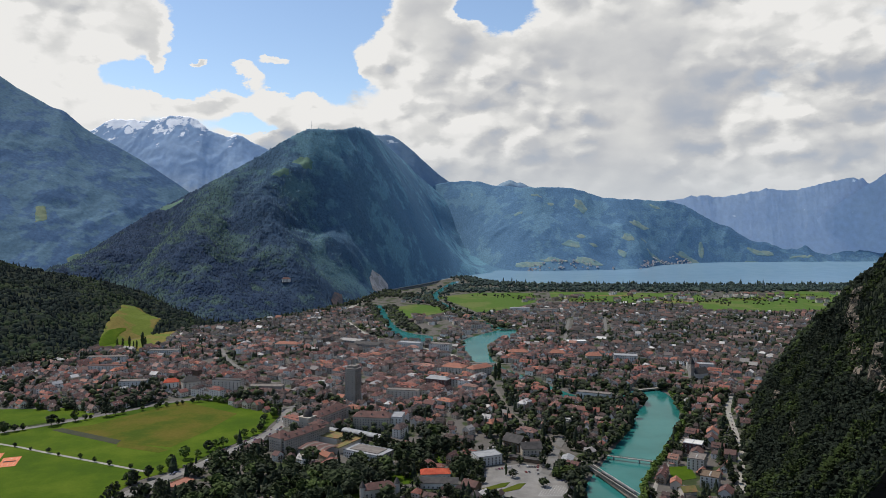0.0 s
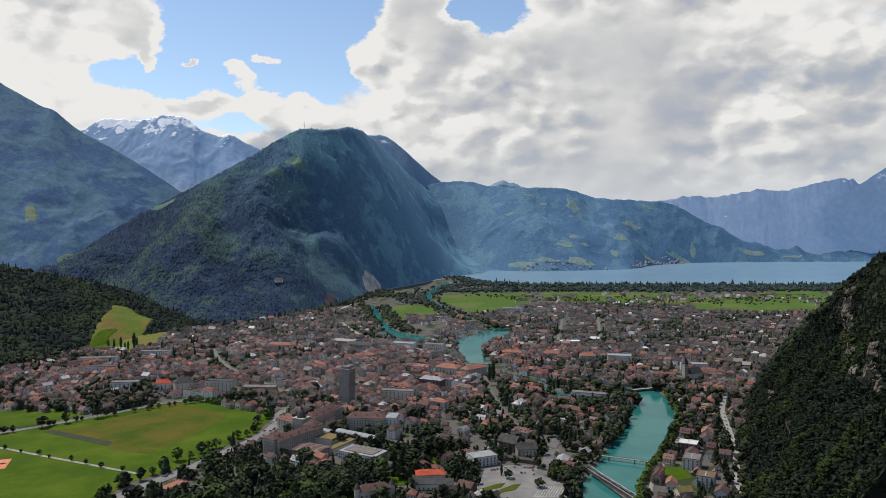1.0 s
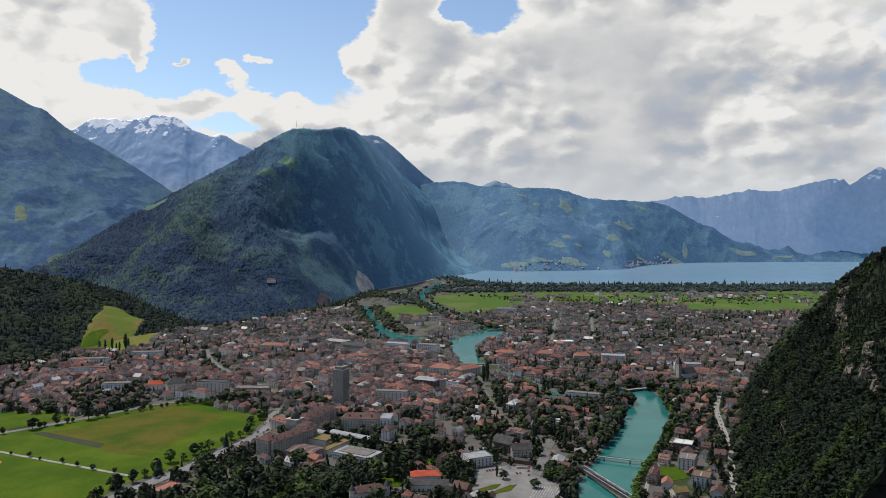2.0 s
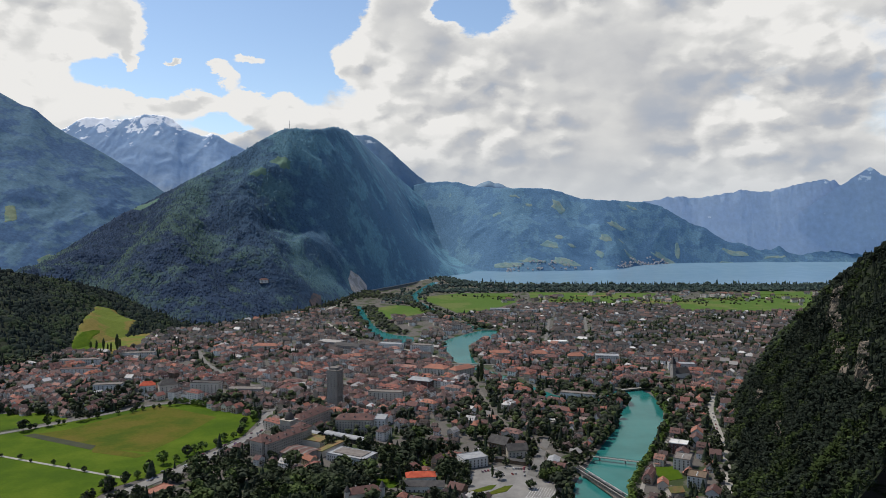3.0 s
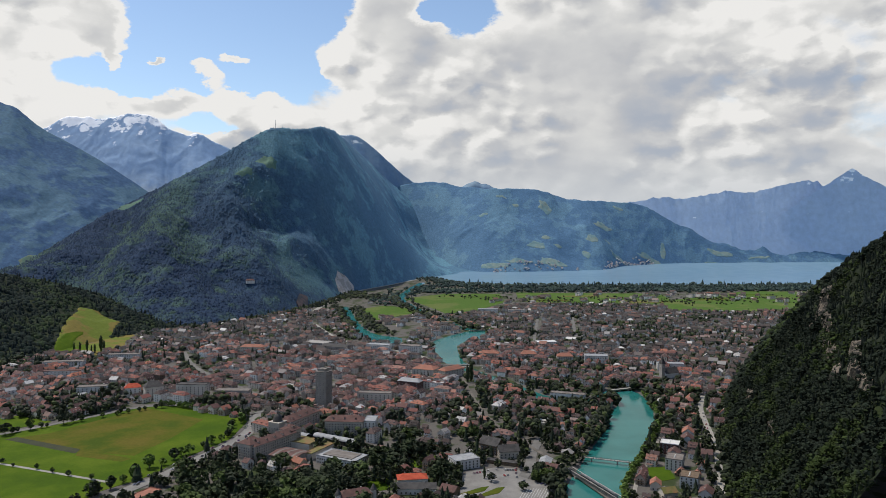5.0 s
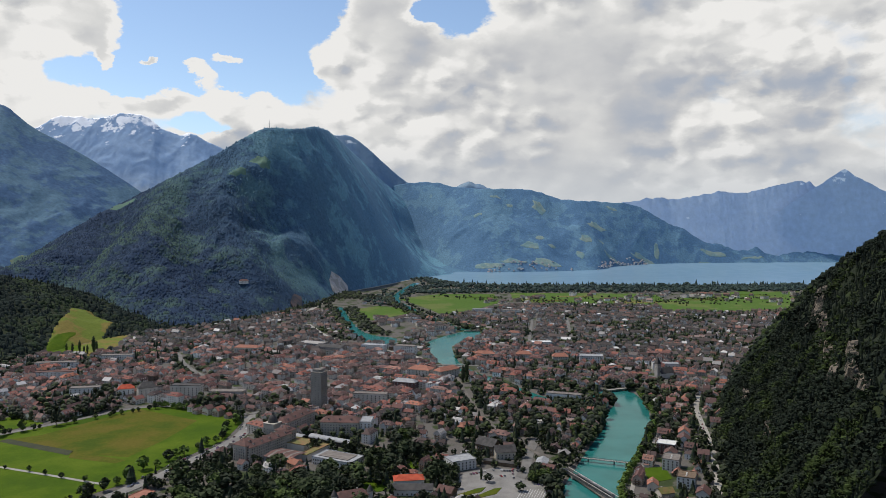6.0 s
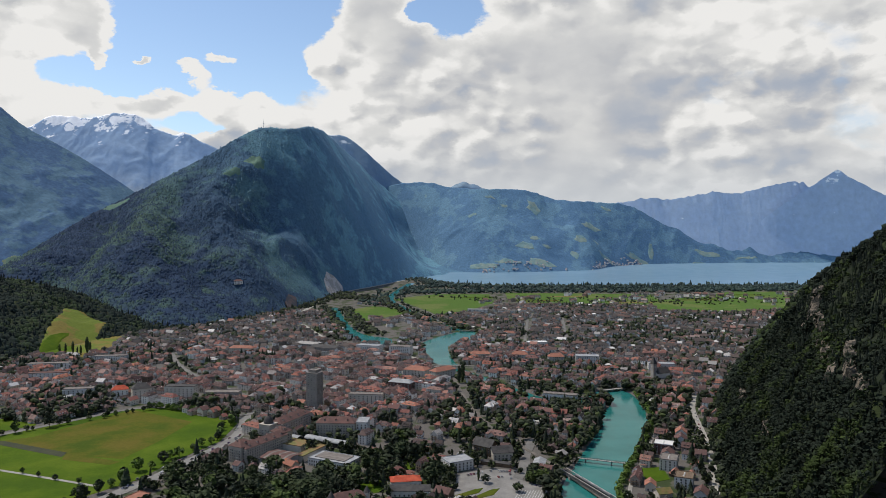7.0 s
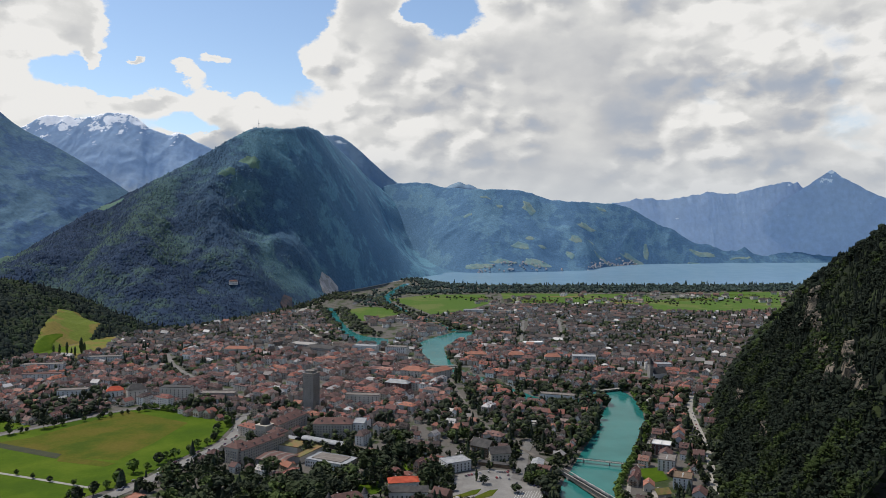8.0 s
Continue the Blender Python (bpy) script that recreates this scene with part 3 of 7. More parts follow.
def joined(name, shapes, rows, mats, smooth=False):
    """One mesh of many copies. rows: arrays (shape number, x, y, z, turn, sx, sy, sz)."""
    rows = np.asarray(rows, float)
    co, loops, totals, slots, base = [], [], [], [], 0
    for k, sh in enumerate(shapes):
        sel = rows[rows[:, 0] == k]
        if not len(sel):
            continue
        v = np.array(sh.v)
        fl = np.array([i for f in sh.f for i in f])
        ft = np.array([len(f) for f in sh.f])
        c, s = np.cos(sel[:, 4])[:, None], np.sin(sel[:, 4])[:, None]
        px, py, pz = v[None, :, 0] * sel[:, 5:6], v[None, :, 1] * sel[:, 6:7], v[None, :, 2] * sel[:, 7:8]
        p = np.stack([px * c - py * s + sel[:, 1:2], px * s + py * c + sel[:, 2:3], pz + sel[:, 3:4]], -1)
        co.append(p.reshape(-1, 3))
        loops.append((fl[None] + (base + np.arange(len(sel)) * len(v))[:, None]).ravel())
        totals.append(np.tile(ft, len(sel)))
        slots.append(np.tile(np.array(sh.s), len(sel)))
        base += len(sel) * len(v)
    co, loops, totals, slots = (np.concatenate(a) for a in (co, loops, totals, slots))
    me = bpy.data.meshes.new(name)
    me.vertices.add(len(co))
    me.vertices.foreach_set("co", co.astype(np.float32).ravel())
    me.loops.add(len(loops))
    me.loops.foreach_set("vertex_index", loops.astype(np.int32))
    me.polygons.add(len(totals))
    me.polygons.foreach_set("loop_start", np.concatenate([[0], np.cumsum(totals)[:-1]]).astype(np.int32))
    for m in mats:
        me.materials.append(m)
    me.polygons.foreach_set("material_index", slots.astype(np.int32))
    me.polygons.foreach_set("use_smooth", np.full(len(totals), smooth))
    me.update(calc_edges=True)
    return me


# ---- plan: water, fields, roads ----
AARE = smooth_ring([(110, 560), (136, 668), (153, 714), (171, 748), (201, 812), (230, 866), (262, 930), (262, 977), (292, 1000), (308, 1060), (312, 1108),
                    (339, 1122), (350, 1080), (339, 1021), (321, 939), (302, 895), (240, 776), (204, 712), (186, 666), (155, 560)], 1)
CHANNEL = smooth_line([(322, 1112), (269, 1051), (225, 1025), (190, 1075), (162, 1146), (142, 1198), (105, 1262), (92, 1330), (80, 1390)], 2)
BASIN = smooth_ring([(45, 1587), (67, 1643), (112, 1712), (159, 1776), (186, 1756), (155, 1623), (116, 1600), (92, 1532), (89, 1424), (104, 1286), (80, 1272), (63, 1341), (52, 1444)], 1)
CANAL = smooth_line([(175, 1765), (126, 1797), (97, 1940), (62, 2053), (15, 2256), (-39, 2524), (-20, 2800), (60, 3300)], 2)
AARE_WEST = smooth_ring([(-225, 2300), (-219, 2264), (-181, 2048), (-143, 1838), (-116, 1658), (-76, 1584), (-44, 1567), (-22, 1600), (-28, 1664), (-79, 1692), (-117, 1777), (-154, 1961), (-196, 2264), (-205, 2310)], 1)
LAKE = [(110, 3780), (131, 3591), (220, 3330), (330, 3224), (683, 3185), (1189, 3140), (1981, 3145), (3600, 3120), (4600, 3120), (4600, 4900), (100, 4900)]


def lake_rise(y):
    return np.maximum(0, y - 3700) ** 2 * 7e-5


def water_gap(x, y):
    """Positive in the water, negative on land: metres from the bank."""
    g = np.maximum(depth_in(AARE, x, y), depth_in(BASIN, x, y))
    g = np.maximum(g, depth_in(AARE_WEST, x, y))
    g = np.maximum(g, 8 - line_gap(CHANNEL, x, y))
    g = np.maximum(g, 10 - line_gap(CANAL, x, y))
    return np.maximum(g, depth_in(LAKE, x, y))


FIELD = [(-575, 860), (-526, 900), (-453, 966), (-376, 1046), (-341, 1038), (-240, 980), (-224, 950), (-228, 874), (-266, 793), (-277, 752), (-314, 706), (-330, 600), (-620, 600)]
MOWN = [(-499, 885), (-459, 908), (-385, 1030), (-285, 963), (-301, 878), (-320, 816), (-387, 835)]
SOIL = [(-499, 885), (-490, 894), (-390, 842), (-390, 827)]
STRIP = [(-660, 985), (-572, 990), (-502, 998), (-482, 960), (-530, 915), (-575, 880), (-680, 860)]
FAR_FIELDS = {
    "meadow_by_river": [(-172, 2216), (-87, 2325), (-4, 2257), (46, 2094), (-29, 2069), (-76, 1970), (-131, 1972)],
    "meadow_west": [(-20, 2564), (141, 2733), (350, 2726), (329, 2416), (218, 2203), (110, 2090), (50, 2321)],
    "meadow_middle": [(420, 2770), (980, 2705), (928, 2452), (816, 2311), (598, 2353), (381, 2433)],
    "meadow_east": [(874, 2416), (1360, 2790), (1700, 2760), (1700, 2300), (1300, 2190), (1000, 2100), (801, 2160)],
}
ROADS = {
    "road_north": ([(-700, 770), (-539, 885), (-452, 970), (-378, 1056), (-276, 1016), (-222, 986)], 9, M_ROAD),
    "road_hotel": ([(-222, 990), (-212, 940), (-212, 886), (-228, 837), (-249, 792), (-265, 748), (-286, 714), (-320, 640), (-370, 540)], 15, M_PALE_ROAD),
    "road_riverside": ([(440, 1060), (402, 984), (381, 915), (359, 845), (338, 785), (312, 722), (287, 662), (232, 540)], 7, M_PATH),
    "road_station": ([(150, 860), (128, 800), (120, 760), (98, 705), (70, 640), (50, 560)], 11, M_ROAD),
    "road_long_west": ([(356, 1967), (310, 1750), (270, 1556)], 7, M_ROAD),
    "road_long_east": ([(462, 2000), (415, 1780), (370, 1567)], 8, M_ROAD),
    "road_bridge": ([(40, 1330), (110, 1318), (200, 1290), (330, 1250), (470, 1180)], 8, M_ROAD),
    "road_mountain_foot": ([(-298, 2106), (-285, 2437), (-240, 2769), (-185, 2944), (-120, 3082), (-59, 3235), (0, 3405), (115, 3700)], 16, M_PATH),
    "road_field": ([(-240, 1100), (-320, 1200), (-410, 1330), (-470, 1480)], 8, M_ROAD),
    "road_centre": ([(-222, 990), (-170, 1090), (-100, 1230), (-40, 1330), (40, 1330)], 9, M_ROAD),
    "road_industry": ([(-260, 1900), (-180, 1650), (-90, 1520), (10, 1440), (40, 1330)], 10, M_PATH),
    "road_valley": ([(520, 2420), (700, 2080), (860, 1800)], 8, M_ROAD),
}
FIELD_PATH = [(-640, 870), (-502, 818), (-467, 801), (-389, 767), (-316, 734)]
RAIL = smooth_line([(60, 1330), (81, 1262), (86, 1079), (95, 951), (119, 859), (145, 788), (157, 749), (179, 666), (205, 560)], 1)
QUAY = [(178, 620), (191, 660), (211, 712), (247, 774), (276, 832), (308, 892), (328, 938), (345, 1018), (352, 1070)]

# ground: one sheet, sunk where the water lies
xs = np.unique(np.concatenate([np.linspace(-5600, -800, 40), np.arange(-800, 720, 10.0), np.linspace(720, 1700, 60), np.linspace(1700, 5600, 40)]))
ys = np.unique(np.concatenate([np.linspace(-1500, 440, 20), np.arange(440, 1800, 10.0), np.arange(1800, 3400, 22.0), np.linspace(3400, 4950, 30)]))
gx, gy = np.meshgrid(xs, ys)
gap = water_gap(gx, gy)
near_bank = np.where(gy > 3000, 20.0, 5.0)
gz = np.where(gap > -near_bank, -2.6 * np.clip((gap + near_bank) / near_bank, 0, 1.6), 0) + lake_rise(gy)
ground = tagged(new("ground", grid_mesh("ground", gx, gy, gz, M_TOWN)), "valley floor of yards, gardens and paving", "ground", kind="structure")


def flat_patch(name, poly, z, mat, label, category="field"):
    v = [(x, y, z) for x, y in poly] + [(x, y, z - 0.6) for x, y in poly]
    k = len(poly)
    me = mesh_of(name, v, [tuple(range(k))] + [(i, i + k, (i + 1) % k + k, (i + 1) % k) for i in range(k)], [mat])
    return tagged(new(name, me), label, category, kind="structure")


def ribbon(name, pts, width, z, mat, thick=0.5, bumps=None):
    pts = [Vector(p[:2]) for p in pts]
    v, f = [], []
    for i, p in enumerate(pts):
        d = (pts[min(i + 1, len(pts) - 1)] - pts[max(i - 1, 0)]).normalized()
        side = Vector((-d.y, d.x)) * width / 2
        for q, h in ((p + side, z), (p - side, z), (p + side, z - thick), (p - side, z - thick)):
            v.append((q.x, q.y, h))
    for i in range(len(pts) - 1):
        a, b = 4 * i, 4 * i + 4
        f += [(a + 1, b + 1, b, a), (a, b, b + 2, a + 2), (a + 3, b + 3, b + 1, a + 1)]
    return mesh_of(name, v, f, [mat])


WATER_Z = -1.5
for nm, poly in (("river", AARE), ("river_basin", BASIN), ("river_west", AARE_WEST)):
    grown = [tuple(p) for p in poly]
    mid = Vector((sum(p[0] for p in grown) / len(grown), sum(p[1] for p in grown) / len(grown)))
    v = []
    for i, p in enumerate(grown):
        a, b = Vector(grown[i - 1]), Vector(grown[(i + 1) % len(grown)])
        d = (b - a).normalized()
        out = Vector((d.y, -d.x)) * 6
        q = Vector(p) + out
        if not inside(grown, np.array([q.x]), np.array([q.y]))[0]:
            v.append((q.x, q.y, WATER_Z))
        else:
            q = Vector(p) - out
            v.append((q.x, q.y, WATER_Z))
    tagged(new("water", mesh_of(nm, v, [tuple(range(len(v)))], [M_RIVER])), "milky turquoise glacial river water", "river", kind="structure")
for nm, pts, w in (("side_channel", CHANNEL, 22), ("canal", CANAL, 28)):
    tagged(new("water", ribbon(nm, pts, w, WATER_Z - 0.02, M_RIVER, 0.2)), "narrow turquoise river channel between houses", "river", kind="structure")
lx, ly = np.meshgrid(np.linspace(60, 4700, 40), np.linspace(3090, 4920, 40))
tagged(new("lake", grid_mesh("lake", lx, ly, WATER_Z + lake_rise(ly), M_LAKE)), "wide pale blue lake under the mountains", "lake", kind="structure")

flat_patch("park_meadow", FIELD, 0.25, M_GRASS, "bright green mown park meadow in the town")
flat_patch("park_meadow_dry", MOWN, 0.29, M_DRY, "yellowish freshly cut part of the park meadow")
flat_patch("soil_strip", SOIL, 0.33, M_SOIL, "dark turned soil strip across the meadow")
flat_patch("straw_strip", [(-392, 842), (-385, 818), (-326, 796), (-318, 806)], 0.33, M_DRY, "pale straw coloured strip of cut grass")
flat_patch("park_lawn", STRIP, 0.25, M_GRASS, "green lawn beyond the tree-lined road")
for nm, poly in FAR_FIELDS.items():
    flat_patch(nm, poly, 0.4, M_FARFIELD, "flat green hay meadow beyond the houses")
for i, (x, y, L, W, turn) in enumerate(((500, 2470, 130, 34, 5), (800, 2400, 150, 30, -6), (290, 2600, 110, 26, 0), (1080, 2480, 150, 36, 10), (640, 2620, 140, 30, 3), (1330, 2650, 160, 40, -8), (20, 2160, 60, 26, -30))):
    c, s = math.cos(radians(turn)), math.sin(radians(turn))
    quad = [(x + u * L / 2 * c - v * W / 2 * s, y + u * L / 2 * s + v * W / 2 * c) for u, v in ((-1, -1), (1, -1), (1, 1), (-1, 1))]
    flat_patch("crop_strip", quad, 0.8, (M_DRY, M_STRAW, M_GRASS)[i % 3], "narrow strip of ripening crop in the meadows")
for nm, (pts, w, mat) in ROADS.items():
    tagged(new(nm, ribbon(nm, smooth_line(pts, 2), w, 0.5, mat)), "grey paved street between the houses", "road", kind="structure")
tagged(new("field_path", ribbon("field_path", smooth_line(FIELD_PATH, 1), 4, 0.42, M_PATH)), "pale gravel footpath across the meadow", "path", kind="structure")
tagged(new("quay_path", ribbon("quay_path", smooth_line([(x + 9, y) for x, y in QUAY], 2), 4, 0.4, M_PATH)), "gravel riverside promenade under the trees", "path", kind="structure")
tagged(new("rail_bed", ribbon("rail_bed", RAIL, 5, 0.7, M_SHORE, 0.9)), "grey ballast bed of the railway", "railway", kind="structure")

# ---- mountains ----
HILLS = {}


def resample(pts, count):
    pts = np.array(smooth_line(pts, 1), float)
    s = np.concatenate([[0], np.cumsum(np.linalg.norm(np.diff(pts[:, :2], axis=0), axis=1))])
    u = np.linspace(0, s[-1], count)
    return np.stack([np.interp(u, s, pts[:, k]) for k in range(pts.shape[1])], -1)


def nearer(pts, f0, f1=None):
    """Points drawn in towards the eye's place over the town, by a factor that runs along the list."""
    f1 = f0 if f1 is None else f1
    out = []
    for i, p in enumerate(pts):
        f = f0 + (f1 - f0) * min(1, i / max(1, len(pts) - 1))
        out.append((p[0] * f, p[1] * f, *(260 + (q - 260) * f for q in p[2:])))
    return out


def mountain(name, ridge, foot, mat, label, nu=120, nv=60, rough=40.0, size=420.0, power=1.1, crest=0.12, back=900.0, seed=1, kind="structure", gully=0.6, gully_size=None, jag=0.0, spurs=(), skew=0.25, smooth=True):
    """Slopes from a foot line up to a ridge line, cut by gullies and spurs, with a far side behind the ridge.
    spurs: plan lines, height (below 0 for a ravine) and half width."""
    pairs = [tuple(a) + tuple(b) for a, b in zip(ridge, foot)]
    rows = np.array(smooth_line(pairs, 1), float)
    s = np.concatenate([[0], np.cumsum(np.linalg.norm(np.diff(rows[:, :2], axis=0), axis=1))])
    u = np.linspace(0, s[-1], nu)
    p = np.stack([np.interp(u, s, rows[:, k]) for k in range(rows.shape[1])], -1)
    r, f = p[:, :3], np.concatenate([p[:, 3:5], np.zeros((nu, 1)) - 4], 1)
    if p.shape[1] > 5:
        f[:, 2] = p[:, 5]
    v = np.linspace(0, 1, nv)[:, None]
    x, y = f[None, :, 0] * (1 - v) + r[None, :, 0] * v, f[None, :, 1] * (1 - v) + r[None, :, 1] * v
    z = f[None, :, 2] + (r[None, :, 2] - f[None, :, 2]) * v ** power
    env = (np.sin(np.pi * np.clip(v, 0, 1)) ** 0.8 * (1 - crest) + crest * v) * np.clip((r[None, :, 2] - f[None, :, 2]) / (2.5 * rough), 0, 1)
    wx, wy = (relief(x, y, size * 1.4, 3, seed + 41 + k, False) - 0.5 for k in (0, 20))
    lift = (relief(x + wx * size, y + wy * size, size, 5, seed) - 0.62) * 2
    along = np.broadcast_to(u[None], x.shape)
    gs = gully_size or size * 0.8
    rib = relief(along / gs + skew * v * 4 + 1.6 * wx, v * 1.5 + 1.2 * wy, 1.0, 2, seed + 5)
    lift = lift + gully * 2 * (rib - 0.62)
    for line, high, wide in spurs:
        gap = line_gap(line, x + 0.35 * size * wx, y + 0.35 * size * wy)
        lift = lift + high / rough * np.exp(-(gap / wide) ** 2)
    z = z + rough * env * lift + (rough * 0.12 * v + jag * v ** 8) * (relief(x, y, 60, 3, seed + 9, False) - 0.5)
    ahead = np.stack([r[:, 0], r[:, 1]], -1)
    ahead = ahead / np.linalg.norm(ahead, axis=1)[:, None]
    w = np.linspace(0.08, 1, 8)[:, None]
    bx, by = x[-1] + ahead[None, :, 0] * back * w, y[-1] + ahead[None, :, 1] * back * w
    bz = z[-1] * (1 - w ** 0.8) - 20 * w
    X, Y, Z = np.concatenate([x, bx]), np.concatenate([y, by]), np.concatenate([z, bz])
    HILLS[name] = (x, y, z)
    return tagged(new(name, grid_mesh(name, X, Y, Z, mat, smooth)), label, "mountain", kind=kind)


def massif(name, ridge, foot, mat, label, bounds, step, rough, size, power, seed, gully=0.5, gully_size=380.0, spurs=(), jag=8.0):
    """A mountain as one sheet over the plan: it climbs from the foot line to the ridge line and falls away behind it."""
    x0, x1, y0, y1 = bounds
    x, y = np.meshgrid(np.arange(x0, x1, step), np.arange(y0, y1, step * 1.2))
    crest = resample(ridge, 420)
    arc = np.concatenate([[0], np.cumsum(np.linalg.norm(np.diff(crest[:, :2], axis=0), axis=1))])
    total, high, along, near = (np.zeros_like(x) for _ in range(4))
    near += 1e9
    for (cx, cy, cz), a in zip(crest, arc):
        d2 = (x - cx) ** 2 + (y - cy) ** 2
        w = 1 / (d2 + 30.0) ** 2
        total, high, along, near = total + w, high + w * cz, along + w * a, np.minimum(near, d2)
    high, along = high / total, along / total
    d_crest, low = np.minimum(np.sqrt(near), line_gap([p[:2] for p in crest.tolist()], x, y)), smooth_line(foot, 1)
    d_foot = line_gap(low, x, y)
    ring = [tuple(p) for p in low] + [tuple(p[:2]) for p in crest[::-1].tolist()]
    out = np.maximum(0, -depth_in(ring, x, y))
    t = np.where((out > 0) & (d_foot < d_crest), 0, d_foot / (d_foot + d_crest + 1e-6))
    wx, wy = (relief(x, y, size * 1.4, 3, seed + 41 + k, False) - 0.5 for k in (0, 20))
    lift = (relief(x + wx * size, y + wy * size, size, 5, seed) - 0.62) * 2
    lift = lift + gully * 2 * (relief(along / gully_size + 1.6 * wx + t, t * 1.5 + 1.2 * wy, 1.0, 2, seed + 5) - 0.62)
    for line, rise, wide in spurs:
        lift = lift + rise / rough * np.exp(-(line_gap(line, x + 0.35 * size * wx, y + 0.35 * size * wy) / wide) ** 2)
    env = np.sin(np.pi * np.clip(t, 0, 1)) ** 0.8 * np.clip(high / (2.5 * rough), 0, 1)
    env = env * np.clip(1.0 - (x + 0.3 * y - 620) / 420, 0.25, 1.0)      # smoother towards the lake
    z = high * t ** power + rough * env * lift + jag * t ** 8 * (relief(x, y, 40, 3, seed + 9, False) - 0.5) - 0.8 * out - 4
    z = np.maximum(z, -30)
    HILLS[name] = (x, y, z)
    return tagged(new(name, grid_mesh(name, x, y, z, mat)), label, "mountain", kind="structure")


RIDGE_HILL = [(430, 330, 330), (600, 470, 390), (640, 570, 390), (675, 700, 360), (674, 914, 276), (687, 974, 258), (694, 1020, 237), (706, 1080, 212), (728, 1164, 182), (793, 1314, 136), (891, 1514, 76), (1015, 1720, 20)]
FOOT_HILL = [(170, 400), (246, 545), (292, 655), (350, 790), (412, 930), (440, 990), (468, 1040), (500, 1090), (560, 1165), (680, 1320), (850, 1520), (985, 1700)]
mountain("hill_cliff", RIDGE_HILL, FOOT_HILL, M_HILL, "steep wooded hillside with bare rock bands", 170, 100, 22, 120, 0.82, 0.05, 500, 3)
RIDGE_L = [(-1800, 1600, 290), (-1282, 1764, 206), (-1155, 1814, 169), (-1074, 1864, 141), (-1015, 1914, 123), (-952, 1964, 107), (-883, 2014, 75), (-806, 2014, 42), (-680, 1964, 14), (-560, 1890, 0)]
FOOT_L = [(-1500, 1000), (-1100, 1170), (-860, 1240), (-775, 1320), (-752, 1400), (-738, 1480), (-722, 1570), (-690, 1690), (-625, 1765), (-552, 1810)]
mountain("hill_wooded", RIDGE_L, FOOT_L, M_HILL, "low dark wooded hill behind the town", 90, 50, 20, 220, 0.9, 0.1, 300, 5)
RIDGE_1 = [(-1386, 2514, 112), (-1324, 2614, 170), (-1229, 2714, 258), (-1136, 2814, 340), (-945, 2864, 437), (-730, 2914, 574), (-622, 2964, 653), (-561, 3014, 688), (-462, 3064, 684),
           (-388, 3370, 748), (-378, 4318, 793), (-267, 4789, 700), (-95, 4764, 546), (97, 4768, 383), (248, 4698, 228), (336, 4353, 82), (400, 3950, -6)]
FOOT_1 = [(-1150, 2000), (-1080, 1960), (-1000, 1920), (-920, 1880), (-800, 1840), (-650, 1830), (-560, 1870), (-510, 1910), (-450, 1990), (-400, 2100), (-350, 2230),
          (-290, 2480), (-232, 2840), (-110, 3130), (40, 3500), (170, 3800), (330, 3900)]
# ravines and spurs of the mountain's face, from the top down
MOUNT_SPURS = [([(-569, 2983), (-670, 2716), (-576, 2387), (-458, 2268)], 55, 100), ([(-759, 2821), (-790, 2600), (-679, 2362), (-586, 2169)], -60, 90),
               ([(-906, 2873), (-897, 2376), (-900, 2150)], 50, 110), ([(-1060, 2780), (-1010, 2368), (-1000, 2100)], -45, 90)]
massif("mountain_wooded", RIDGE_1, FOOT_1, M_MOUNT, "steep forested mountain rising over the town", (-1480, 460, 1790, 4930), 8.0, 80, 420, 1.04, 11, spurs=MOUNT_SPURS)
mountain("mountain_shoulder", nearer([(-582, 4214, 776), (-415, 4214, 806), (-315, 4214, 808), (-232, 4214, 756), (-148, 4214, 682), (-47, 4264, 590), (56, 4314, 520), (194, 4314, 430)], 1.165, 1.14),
         [(-600, 4500), (-470, 4500), (-360, 4500), (-260, 4500), (-160, 4530), (-50, 4560), (60, 4580), (200, 4600)], M_PEAK, "grey rocky peak behind the forest, painted bluish for haze", 140, 80, 45, 240, 1.0, 0.06, 60, 13, "structure")
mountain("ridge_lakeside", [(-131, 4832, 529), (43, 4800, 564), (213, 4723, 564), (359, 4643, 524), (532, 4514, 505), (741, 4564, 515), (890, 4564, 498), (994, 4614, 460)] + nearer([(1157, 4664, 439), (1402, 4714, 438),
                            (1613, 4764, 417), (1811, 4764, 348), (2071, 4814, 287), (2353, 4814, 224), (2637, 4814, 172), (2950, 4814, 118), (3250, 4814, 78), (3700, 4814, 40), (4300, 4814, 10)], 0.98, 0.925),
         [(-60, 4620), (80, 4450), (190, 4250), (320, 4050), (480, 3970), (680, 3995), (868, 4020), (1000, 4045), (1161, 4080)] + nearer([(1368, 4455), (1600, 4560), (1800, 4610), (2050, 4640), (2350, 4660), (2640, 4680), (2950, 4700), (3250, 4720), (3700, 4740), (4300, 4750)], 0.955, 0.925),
         M_RIDGE, "wooded ridge with alpine pastures by the lake, painted hazy blue", 420, 110, 36, 420, 1.05, 0.05, 150, 17, gully=0.4, jag=16)
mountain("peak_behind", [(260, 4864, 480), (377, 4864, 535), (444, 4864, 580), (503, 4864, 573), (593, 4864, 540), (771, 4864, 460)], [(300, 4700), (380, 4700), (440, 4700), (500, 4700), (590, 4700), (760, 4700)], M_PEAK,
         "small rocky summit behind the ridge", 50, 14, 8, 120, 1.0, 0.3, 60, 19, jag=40)
